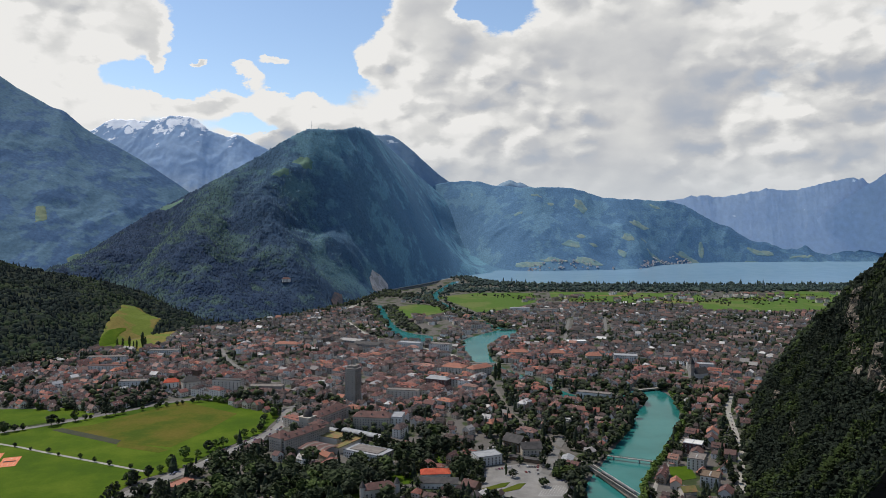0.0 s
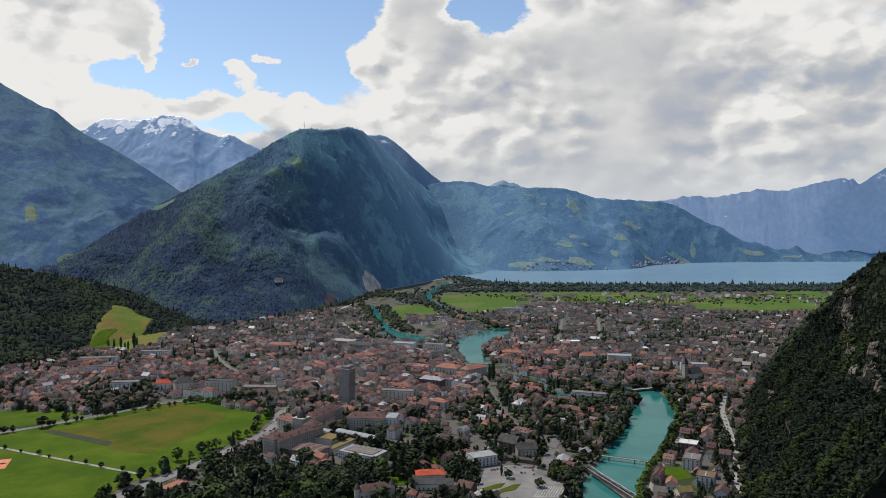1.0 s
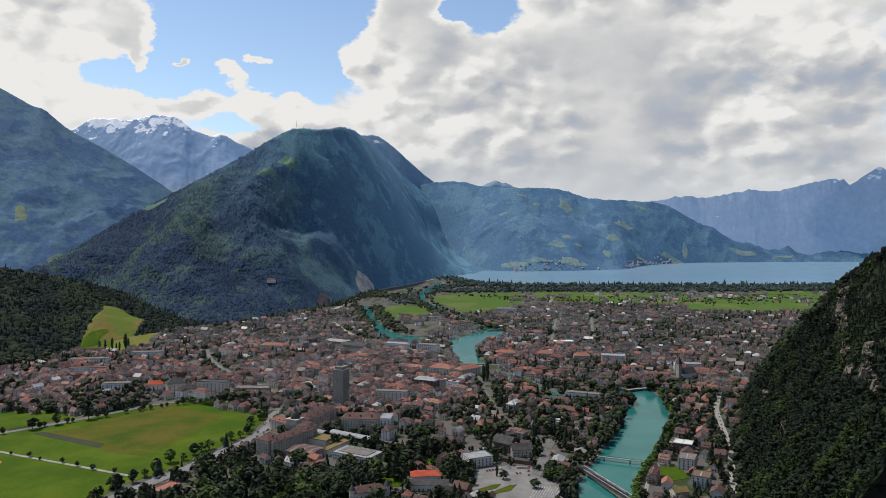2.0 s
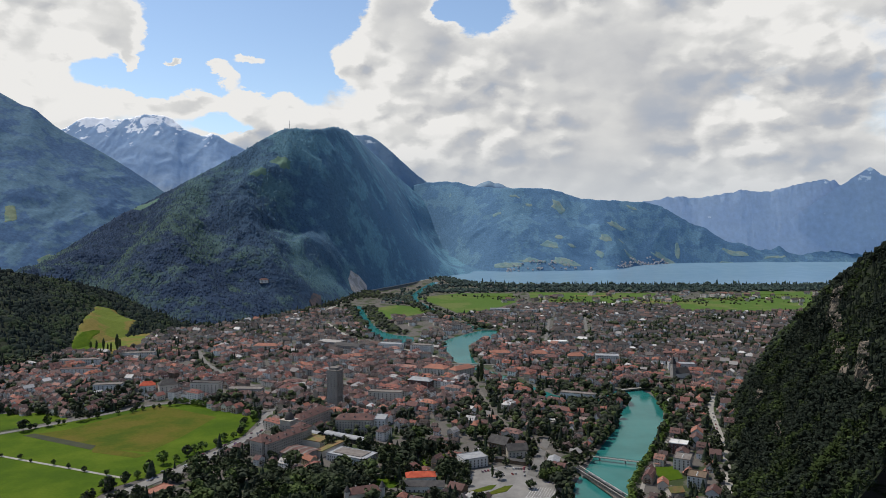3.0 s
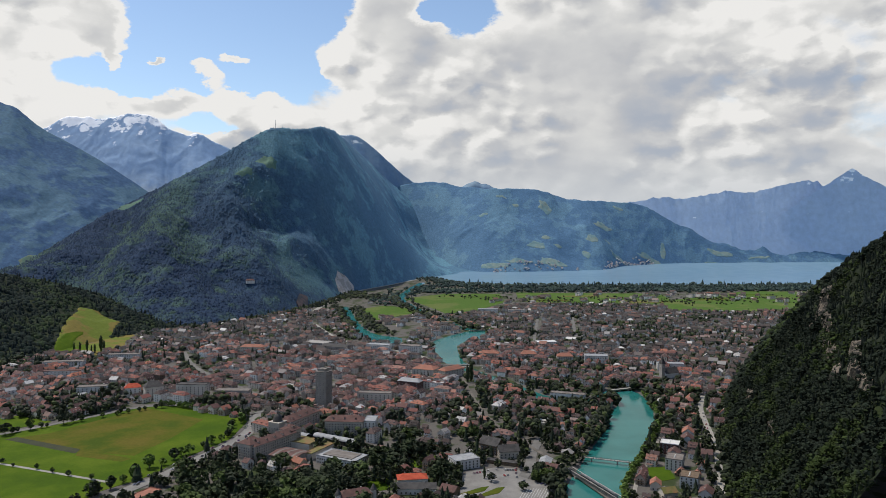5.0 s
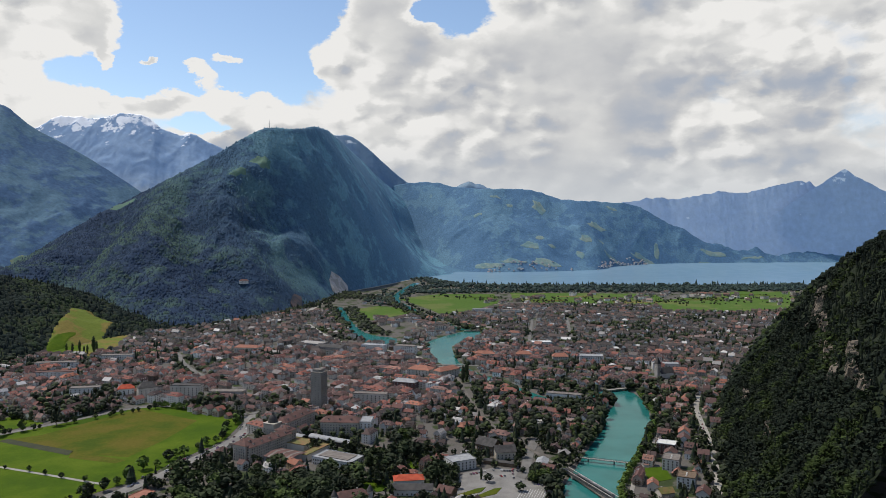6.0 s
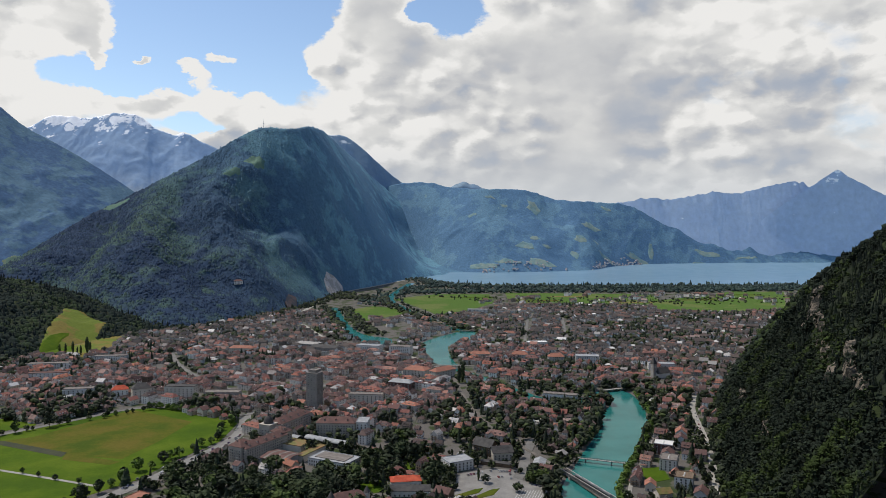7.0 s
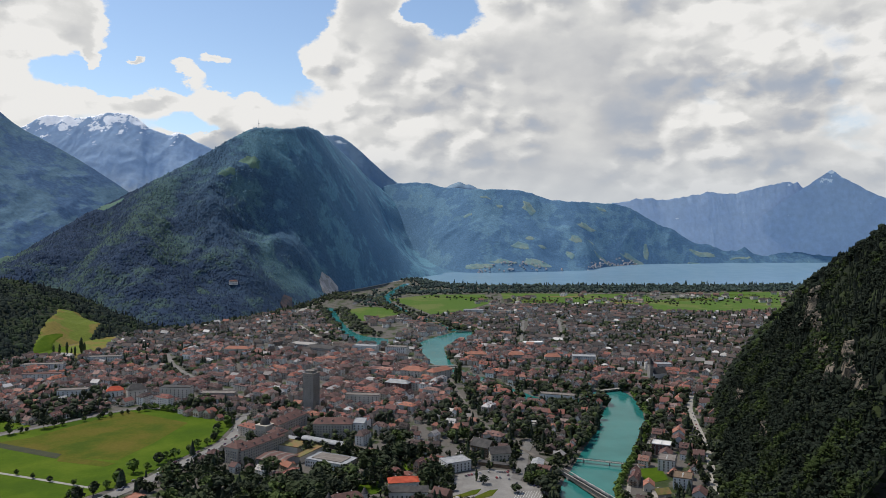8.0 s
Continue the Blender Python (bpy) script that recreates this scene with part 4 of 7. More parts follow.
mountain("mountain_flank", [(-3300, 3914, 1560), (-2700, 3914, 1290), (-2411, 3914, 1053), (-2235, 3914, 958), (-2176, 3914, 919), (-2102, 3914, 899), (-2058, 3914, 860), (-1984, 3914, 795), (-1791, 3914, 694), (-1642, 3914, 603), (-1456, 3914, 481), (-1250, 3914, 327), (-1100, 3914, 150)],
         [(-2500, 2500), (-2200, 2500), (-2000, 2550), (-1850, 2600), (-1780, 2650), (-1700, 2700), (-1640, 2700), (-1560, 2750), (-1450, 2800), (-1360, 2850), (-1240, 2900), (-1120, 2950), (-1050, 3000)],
         M_BACK_L, "mountain flank with woods and pastures, painted hazy blue", 260, 140, 46, 460, 1.1, 0.05, 500, 23, gully=0.45)
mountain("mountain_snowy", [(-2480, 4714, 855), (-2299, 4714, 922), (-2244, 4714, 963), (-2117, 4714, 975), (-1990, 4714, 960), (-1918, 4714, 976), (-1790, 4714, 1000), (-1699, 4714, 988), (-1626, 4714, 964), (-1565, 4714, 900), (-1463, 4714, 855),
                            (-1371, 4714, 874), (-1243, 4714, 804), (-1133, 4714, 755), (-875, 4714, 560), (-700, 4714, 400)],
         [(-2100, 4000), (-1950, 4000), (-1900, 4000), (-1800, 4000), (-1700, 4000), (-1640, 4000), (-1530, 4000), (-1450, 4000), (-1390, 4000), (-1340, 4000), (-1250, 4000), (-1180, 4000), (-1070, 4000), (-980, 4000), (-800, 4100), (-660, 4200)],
         M_SNOW, "rocky mountain with summer snow fields, painted hazy blue", 260, 130, 36, 240, 1.1, 0.2, 200, 29, gully=0.35, gully_size=260, jag=24)
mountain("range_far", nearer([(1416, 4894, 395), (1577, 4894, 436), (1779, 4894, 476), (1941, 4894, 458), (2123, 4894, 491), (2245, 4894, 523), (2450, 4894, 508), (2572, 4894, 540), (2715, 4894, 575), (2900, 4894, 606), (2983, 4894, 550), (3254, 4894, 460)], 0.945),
         nearer([(x, 4710) for x in (1416, 1577, 1779, 1941, 2123, 2245, 2450, 2572, 2715, 2900, 2983, 3254)], 0.945), M_RANGE, "distant mountain range, painted pale blue for haze", 280, 60, 12, 170, 1.0, 0.45, 40, 31, gully=0.2, jag=34, smooth=False)
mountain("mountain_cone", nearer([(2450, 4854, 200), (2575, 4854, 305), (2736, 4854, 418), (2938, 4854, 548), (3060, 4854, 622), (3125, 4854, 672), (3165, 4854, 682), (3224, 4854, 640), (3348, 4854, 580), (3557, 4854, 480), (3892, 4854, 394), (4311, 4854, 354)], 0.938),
         nearer([(x, 4765) for x in (2450, 2575, 2736, 2938, 3060, 3125, 3165, 3224, 3348, 3557, 3892, 4311)], 0.938), M_RANGE, "pyramid shaped mountain beyond the lake, painted pale blue for haze", 200, 90, 18, 220, 1.0, 0.1, 40, 37, gully=0.2, jag=16, smooth=False)


def hill_height(name, x, y):
    """Height of the nearest grid point of a hill."""
    hx, hy, hz = HILLS[name]
    k = np.argmin((hx.ravel() - x) ** 2 + (hy.ravel() - y) ** 2)
    return hz.ravel()[k]


def spots_on(name, count, seed, v0=0.0, v1=1.0, keep=None):
    """Random places on a hill's slope, evenly by plan area: arrays x, y, z, and steepness."""
    rng = np.random.default_rng(seed)
    x, y, z = HILLS[name]
    r, c = x.shape
    ex, ey, ez = (g[1:, :-1] - g[:-1, :-1] for g in (x, y, z))
    fx, fy, fz = (g[:-1, 1:] - g[:-1, :-1] for g in (x, y, z))
    area = np.sqrt((ey * fz - ez * fy) ** 2 + (ez * fx - ex * fz) ** 2 + (ex * fy - ey * fx) ** 2)
    area[: int(v0 * (r - 1))] = 0
    area[int(v1 * (r - 1)):] = 0
    pick = rng.choice(area.size, count, p=(area / area.sum()).ravel())
    i, j = pick // (c - 1), pick % (c - 1)
    a, b = rng.random(count), rng.random(count)

    def at(g):
        return (g[i, j] * (1 - a) + g[i + 1, j] * a) * (1 - b) + (g[i, j + 1] * (1 - a) + g[i + 1, j + 1] * a) * b

    px, py, pz = at(x), at(y), at(z)
    run = np.hypot(x[i + 1, j] - x[i, j], y[i + 1, j] - y[i, j])
    steep = (z[i + 1, j] - z[i, j]) / np.maximum(run, 1e-3)
    ok = np.ones(count, bool) if keep is None else keep(px, py, pz, steep)
    return px[ok], py[ok], pz[ok], steep[ok]


def hill_patch(name, hill, poly, lift, mat, label, category="field", rough=0.0, size=12.0, grow=3, wobble=8.0):
    """Open ground on a slope: the hill's own surface over a stretch of plan, raised a little and refined."""
    x, y, z = HILLS[hill]
    hit = inside(poly, x, y)
    i, j = np.nonzero(hit)
    if not len(i):
        return None
    i0, i1, j0, j1 = max(i.min() - 1, 0), min(i.max() + 2, x.shape[0]), max(j.min() - 1, 0), min(j.max() + 2, x.shape[1])

    def finer(g):
        g = g[i0:i1, j0:j1]
        for axis in (0, 1):
            c = g.shape[axis]
            t = np.linspace(0, c - 1, (c - 1) * grow + 1)
            k = np.minimum(t.astype(int), c - 2)
            f = (t - k)[:, None] if axis == 0 else (t - k)[None]
            g = np.take(g, k, axis) * (1 - f) + np.take(g, k + 1, axis) * f
        return g

    px, py, pz = finer(x), finer(y), finer(z)
    wob = wobble * (fbm(px, py, 30, 3, 5) - 0.5) + 2.5 * wobble * (swell(px / 90, py / 90, 8) - 0.5)
    keep = inside(poly, px + wob, py - wob)
    edge = np.clip(depth_in(poly, px + wob, py - wob) / 6, 0, 1)
    out = rough * edge * (fbm(px + py, pz * 0.35, size, 4, 91, True) - 0.35) if rough else 0
    pz = pz + lift * np.where(keep, 1, -1) + (out if rough else 0)
    if rough:
        px, py = px - out * 0.8, py
    cell = keep[:-1, :-1] | keep[1:, :-1] | keep[:-1, 1:] | keep[1:, 1:]
    r, c = px.shape
    ids = np.arange(r * c).reshape(r, c)
    quads = np.stack([ids[:-1, :-1], ids[:-1, 1:], ids[1:, 1:], ids[1:, :-1]], -1)[cell]
    used, back = np.unique(quads, return_inverse=True)
    verts = np.stack([px.ravel(), py.ravel(), pz.ravel()], -1)[used]
    return tagged(new(name, mesh_of(name, verts, back.reshape(-1, 4), [mat], None, not rough)), label, category, kind="structure")


HILL_MEADOW = [(-735, 1470), (-768, 1578), (-808, 1738), (-826, 1800), (-793, 1837), (-723, 1796), (-705, 1687), (-675, 1500)]
MEADOW_FOOT = [(-745, 1475), (-632, 1452), (-622, 1580), (-640, 1700), (-690, 1745), (-712, 1600)]
GREEN_PART = [(-745, 1490), (-760, 1560), (-758, 1605), (-742, 1650), (-734, 1590), (-722, 1550), (-716, 1510)]
SLIP = [(-284, 2800), (-288, 2740), (-270, 2690), (-215, 2800), (-226, 2870), (-252, 2850)]
SLIP_LOW = [(-362, 2330), (-364, 2268), (-340, 2240), (-326, 2290), (-342, 2366)]
CLEARINGS = [[(-604, 2810), (-580, 2868), (-534, 2880), (-530, 2850), (-560, 2812)], [(-660, 2706), (-650, 2734), (-608, 2760), (-604, 2738), (-630, 2712)],
             [(-1126, 2790), (-1112, 2808), (-1048, 2822), (-1030, 2806), (-1064, 2796), (-1096, 2780)]]
FAR_PASTURES = []
FLANK_PASTURES = [[(-1589, 2956), (-1570, 3010), (-1544, 3035), (-1514, 3000), (-1575, 2943)], [(-1855, 3197), (-1818, 3209), (-1775, 3144), (-1799, 3093)]]
CLIFFS = []
for edge_line, wide in (([(498, 872), (461, 797), (435, 761), (397, 686), (356, 605)], 9), ([(392, 647), (367, 592), (344, 549), (325, 528)], 9), ([(424, 904), (404, 845), (390, 828)], 9), ([(540, 930), (512, 880), (500, 860)], 12), ([(345, 700), (330, 660)], 6)):
    CLIFFS.append(edge_line + [(x + wide, y - wide * 0.4) for x, y in reversed(edge_line)])
hill_patch("hill_meadow", "hill_wooded", HILL_MEADOW, 0.8, M_PASTURE, "yellowish hay meadow on the wooded hill")
hill_patch("hill_meadow_green", "hill_wooded", GREEN_PART, 1.6, M_GRASS, "fresh green lower part of the hill meadow")
flat_patch("meadow_foot", MEADOW_FOOT, 0.5, M_PASTURE, "yellowish hay meadow at the foot of the hill")
flat_patch("meadow_foot_green", [(-742, 1478), (-676, 1464), (-690, 1540), (-716, 1600)], 0.56, M_GRASS, "fresh green strip of the hill meadow")
hill_patch("landslip_scar", "mountain_wooded", SLIP, 4, M_SCAR, "bare pale rubble of a landslip", "scree", 2.0, 30, 6, 1.0)
# a second, smaller scar of dim brown rock
hill_patch("quarry_face", "mountain_wooded", SLIP_LOW, 4, M_BROWN_ROCK, "small brown bare rock scar above the valley", "cliff", 3.0, 30, 6, 1.0)
for poly in CLEARINGS:
    hill_patch("forest_clearing", "mountain_wooded", poly, 1.0, M_CLEARING, "light green clearing in the mountain forest", "clearing")
PASTURE_SPOTS = [(464, 4366, 34, 12), (871, 4452, 50, 45), (1240, 4425, 62, 22), (766, 4169, 66, 26), (838, 4222, 36, 12), (1138, 4291, 52, 26), (903, 4182, 36, 12), (853, 4079, 95, 26), (487, 4035, 88, 20), (1075, 4179, 26, 26),
                 (1299, 4285, 56, 12), (1534, 4376, 90, 14), (1630, 4429, 24, 34), (2032, 4458, 84, 14), (1377, 4560, 38, 10), (593, 4474, 46, 8), (2271, 4447, 78, 8), (1983, 4406, 95, 7), (681, 4438, 24, 8), (640, 4060, 90, 12), (1240, 4340, 26, 10)]
rng = random.Random(12)
for x, y, a, b in PASTURE_SPOTS:
    turns = [rng.uniform(0.6, 1.15) for _ in range(11)]
    FAR_PASTURES.append([(x + a * q * math.cos(6.283 * i / 11), y + b * q * math.sin(6.283 * i / 11)) for i, q in enumerate(turns)])
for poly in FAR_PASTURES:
    hill_patch("pasture", "ridge_lakeside", poly, 2.0, M_PASTURE_FAR, "green pasture above the lake, painted hazy", "pasture")
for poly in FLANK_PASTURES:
    hill_patch("pasture", "mountain_flank", poly, 2.0, M_FLANK_PASTURE, "green pasture on the mountain flank, painted hazy", "pasture")
for poly in CLIFFS:
    hill_patch("rock_face", "hill_cliff", poly, 2.0, M_CLIFF, "bare tan limestone cliff in the forest", "cliff", 9.0, 9, 6, 6.0)


def in_any(polys, x, y, margin=0.0):
    hit = np.zeros(np.shape(x), bool)
    for p in polys:
        hit |= depth_in(p, x, y) > margin
    return hit

# ---- trees ----
ICO_R = (1 + 5 ** 0.5) / 2
ICO_V = [Vector(v).normalized() for v in ((-1, ICO_R, 0), (1, ICO_R, 0), (-1, -ICO_R, 0), (1, -ICO_R, 0), (0, -1, ICO_R), (0, 1, ICO_R), (0, -1, -ICO_R), (0, 1, -ICO_R), (ICO_R, 0, -1), (ICO_R, 0, 1), (-ICO_R, 0, -1), (-ICO_R, 0, 1))]
ICO_F = [(0, 11, 5), (0, 5, 1), (0, 1, 7), (0, 7, 10), (0, 10, 11), (1, 5, 9), (5, 11, 4), (11, 10, 2), (10, 7, 6), (7, 1, 8),
         (3, 9, 4), (3, 4, 2), (3, 2, 6), (3, 6, 8), (3, 8, 9), (4, 9, 5), (2, 4, 11), (6, 2, 10), (8, 6, 7), (9, 8, 1)]


def clump(sh, rng, x, y, z, r, flat=0.8, slot=0):
    turn = Matrix.Rotation(rng.uniform(0, 6.28), 3, "Z") @ Matrix.Rotation(rng.uniform(0, 3), 3, "X")
    v = []
    for p in ICO_V:
        q = turn @ p * (r * rng.uniform(0.68, 1.25))
        v.append((x + q.x, y + q.y, z + q.z * flat))
    sh.add(v, ICO_F, slot)


def crown_round(rng, count, wide=1.0, tall=1.0, low=0.28, sizes=(0.16, 0.30)):
    """A leafy crown of unit height on a trunk: clumps in an uneven ball."""
    sh = Shape()
    mid, half = (1 + low) / 2, (1 - low) / 2
    for _ in range(count):
        a, h = rng.uniform(0, 6.28), rng.uniform(-1, 1)
        r = math.sqrt(max(0.05, 1 - h * h)) * rng.uniform(0.45, 1.0) * 0.36 * wide
        clump(sh, rng, r * math.cos(a), r * math.sin(a), mid + h * half * 0.82 * tall, rng.uniform(*sizes) * half * 1.3)
    return sh


def crown_leafy(rng, cores, leaves, wide=1.0, low=0.2, leaf=0.12):
    """A crown of unit height: a few dark inner clumps under many loose sprays of leaves."""
    sh = crown_round(rng, cores, wide * 0.8, 0.9, low, (0.26, 0.40))
    mid, half = (1 + low) / 2, (1 - low) / 2
    lobes = [(rng.uniform(0, 6.28), rng.uniform(-0.7, 0.9), rng.uniform(0.75, 1.15)) for _ in range(7)]
    for _ in range(leaves):
        a0, h0, reach = rng.choice(lobes)
        a, h = a0 + rng.gauss(0, 0.55), max(-1, min(1, h0 + rng.gauss(0, 0.35)))
        r = math.sqrt(max(0.06, 1 - h * h)) * 0.40 * wide * reach * rng.uniform(0.72, 1.05)
        at = Vector((r * math.cos(a), r * math.sin(a), mid + h * half * 0.95))
        turn = Matrix.Rotation(rng.uniform(0, 6.28), 3, "Z") @ Matrix.Rotation(rng.gauss(0, 0.7), 3, "X") @ Matrix.Rotation(rng.gauss(0, 0.7), 3, "Y")
        s = leaf * rng.uniform(0.6, 1.3)
        sh.add([tuple(at + turn @ Vector(q) * s) for q in ((-0.6, -0.5, 0), (0.7, -0.3, 0.05), (0.35, 0.6, -0.1), (-0.45, 0.5, 0.06))], [(0, 1, 2, 3)])
    return sh


def crown_slim(rng, steps=22):
    """A poplar of unit height: a narrow spindle of clumps."""
    sh = Shape()
    for k in range(steps):
        f = k / (steps - 1)
        r = 0.085 * math.sin(math.pi * (0.10 + 0.86 * f)) ** 0.6 + 0.012
        for _ in range(2):
            a, q = rng.uniform(0, 6.28), r * rng.uniform(0.1, 0.55)
            clump(sh, rng, q * math.cos(a), q * math.sin(a), 0.08 + 0.88 * f, r * rng.uniform(0.7, 1.0), 1.2)
    return sh


def crown_fir(rng, tiers, sides, low=0.12, wide=0.2):
    """A conifer of unit height: ragged tiers of drooping boughs."""
    sh = Shape()
    for k in range(tiers):
        f = k / tiers
        z0, z1 = low + (1 - low) * f * 0.96, low + (1 - low) * min(1, f + 1.7 / tiers)
        r = wide * (1 - f) ** 0.85 + 0.012
        turn = rng.uniform(0, 6.28)
        v = []
        for i in range(sides):
            a = turn + 6.283 * i / sides
            q = r * rng.uniform(0.65, 1.2) if i % 2 else r * rng.uniform(0.9, 1.25)
            v.append((q * math.cos(a), q * math.sin(a), z0 - rng.uniform(0, 0.05)))
        v.append((rng.uniform(-0.01, 0.01), rng.uniform(-0.01, 0.01), z1))
        sh.add(v, [(i, (i + 1) % sides, sides) for i in range(sides)])
    return sh


def trunk_shape(rng, top=0.5, r=0.028, limbs=5):
    sh = Shape()
    sh.ring(0, 0, 0, 0.10, r * 1.5, r, 7, 0, False)
    sh.ring(0, 0, 0.10, top, r, r * 0.5, 7, 0, False)
    for k in range(limbs):
        a, z = 6.28 * k / limbs + rng.uniform(-0.4, 0.4), rng.uniform(0.28, top)
        tip = Vector((math.cos(a) * 0.22, math.sin(a) * 0.22, z + 0.2))
        root, n1 = Vector((0, 0, z)), Vector((-math.sin(a), math.cos(a), 0)) * r * 0.4
        n2 = Vector((0, 0, r * 0.4))
        sh.add([root + n1, root - n1, root + n2, tip], [(0, 1, 3), (1, 2, 3), (2, 0, 3)])
    return sh


rng = random.Random(4)
NEAR_ROUND = [(crown_leafy(rng, 9, 170, w, lo).mesh("crown", M_LEAF), trunk_shape(rng).mesh("trunk", M_BARK)) for w, lo in ((1.0, 0.22), (1.2, 0.26), (0.85, 0.18), (1.1, 0.2))]
NEAR_LIME = [(crown_leafy(rng, 9, 150, w, 0.2).mesh("crown", M_LIME), trunk_shape(rng).mesh("trunk", M_BARK)) for w in (1.0, 1.15)]
NEAR_FIR = [(crown_fir(rng, 11, 12, 0.08, w).mesh("crown", M_NEEDLE), trunk_shape(rng, 0.8, 0.02, 0).mesh("trunk", M_BARK)) for w in (0.17, 0.2)]
NEAR_POPLAR = [(crown_slim(rng).mesh("crown", M_LEAF), trunk_shape(rng, 0.5, 0.02, 0).mesh("trunk", M_BARK))]
MANY = [crown_round(rng, 5, w, 1.0, 0.1, (0.36, 0.55)) for w in (1.0, 1.2, 0.9, 1.1)] + [crown_fir(rng, 5, 7, 0.0, w) for w in (0.26, 0.21)]
MANY_MID = [crown_round(rng, 3, w, 0.9, 0.05, (0.42, 0.62)) for w in (0.9, 1.1, 0.8, 1.0)] + [crown_fir(rng, 4, 6, 0.0, w) for w in (0.2, 0.17)]
NEAR_MANY = [crown_leafy(rng, 3, 64, w, 0.06, 0.17) for w in (1.0, 1.2, 0.9)] + [crown_fir(rng, 7, 9, 0.0, w) for w in (0.26, 0.21)]
for sh in NEAR_MANY[3:]:
    sh.s = [1] * len(sh.f)
HILL_LEAFY = [crown_leafy(rng, 2, 46, w * 1.15, 0.02, 0.16) for w in (1.0, 1.2, 0.85)]
HILL_FIR = [crown_fir(rng, 6, 7, 0.0, w) for w in (0.2, 0.16)]
for sh in HILL_FIR:
    sh.s = [1] * len(sh.f)
MANY_FAR = [crown_round(rng, 1, w, 0.5, 0.0, (0.6, 0.85)) for w in (0.9, 1.1, 1.0)] + [crown_fir(rng, 2, 6, 0.0, w) for w in (0.24, 0.2)]


def canopy(rng, sides=6):
    """One crown of a closed far wood: an uneven dome of unit width."""
    v = [(rng.uniform(-0.1, 0.1), rng.uniform(-0.1, 0.1), 0.55)]
    for r, z in ((0.45, 0.42), (0.66, 0.0)):
        for i in range(sides):
            a, q = 6.283 * i / sides, r * rng.uniform(0.75, 1.2)
            v.append((q * math.cos(a), q * math.sin(a), z * rng.uniform(0.85, 1.15) - 0.1))
    f = [(0, 1 + i, 1 + (i + 1) % sides) for i in range(sides)]
    return Shape().add(v, f + [(1 + i, 1 + sides + i, 1 + sides + (i + 1) % sides, 1 + (i + 1) % sides) for i in range(sides)])


LOW_TUFT = [canopy(rng, 7), canopy(rng, 7), canopy(rng, 6)] + [crown_fir(rng, 3, 6, 0.0, w) for w in (0.26, 0.2)]
for sh in LOW_TUFT[3:]:
    sh.s = [1] * len(sh.f)
FAR_TUFT = [canopy(rng, 4), canopy(rng, 4)] + [crown_fir(rng, 1, 5, 0.0, w) for w in (0.3, 0.4)]
for sh in MANY[4:] + MANY_MID[4:] + MANY_FAR[3:]:
    sh.s = [1] * len(sh.f)
for sh in FAR_TUFT:
    sh.v = [(x, y, z * 0.85 - 0.06) for x, y, z in sh.v]
for sh in FAR_TUFT[2:]:
    sh.s = [1] * len(sh.f)


def tree_rows(px, py, pz, seed, shapes, fir, lo, hi, firs_from, sink=0.6):
    r = np.random.default_rng(seed)
    k = len(px)
    is_fir = r.random(k) < fir
    kinds = np.where(is_fir, r.integers(firs_from, shapes, k), r.integers(0, firs_from, k))
    h = r.uniform(lo, hi, k) * np.where(is_fir, 1.25, 1.0)
    w = h * r.uniform(0.8, 1.2, k)
    return np.stack([kinds, px, py, pz - sink, r.uniform(0, 6.28, k), w, w, h], -1)


wood = [("forest_hill", "hill_cliff", 12500, 6, 11, 0.42, MANY_MID, 4, 0.0, lambda x, y, z, s: ~in_any(CLIFFS, x, y, 2) | (fbm(x, y, 16, 2, 71) > 0.52)),
        ("forest_low_hill", "hill_wooded", 9500, 7, 13, 0.3, LOW_TUFT, 3, 0.0, lambda x, y, z, s: ~in_any([HILL_MEADOW], x, y, -4)),
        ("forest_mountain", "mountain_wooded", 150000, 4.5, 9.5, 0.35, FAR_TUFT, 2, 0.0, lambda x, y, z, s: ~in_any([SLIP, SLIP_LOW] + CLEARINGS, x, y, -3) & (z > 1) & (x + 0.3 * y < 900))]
# the mountain's trees carry the same painted haze in their base colours
M_MOUNT_LEAF = canopy_surface("hazed_mountain_leaves", (0.023, 0.041, 0.072), (0.052, 0.086, 0.070), 0.004, 0.53, 0.05, 0.45, haze_drift=(*HAZE_ONSET, (0.094, 0.190, 0.282)))
M_MOUNT_FIR = canopy_surface("hazed_mountain_needles", (0.018, 0.033, 0.066), (0.028, 0.049, 0.068), 0.004, 0.53, 0.05, 0.4, haze_drift=(*HAZE_ONSET, (0.094, 0.190, 0.282)))
M_LOW_LEAF = canopy_surface("hill_leaves", (0.014, 0.022, 0.018), (0.028, 0.042, 0.019), 0.008, 0.54, 0.3, 0.5)
M_LOW_FIR = canopy_surface("hill_needles", (0.011, 0.017, 0.017), (0.017, 0.026, 0.018), 0.008, 0.54, 0.3, 0.5)
# cloud shade on the hill and its sunlit patches are put into these colours
M_DARK_LEAF = canopy_surface("cloud_shaded_leaves", (0.015, 0.021, 0.014), (0.031, 0.046, 0.013), 0.012, 0.56, 0.5, 0.7)
M_DARK_FIR = canopy_surface("cloud_shaded_needles", (0.013, 0.018, 0.014), (0.019, 0.027, 0.014), 0.012, 0.56, 0.5, 0.6)
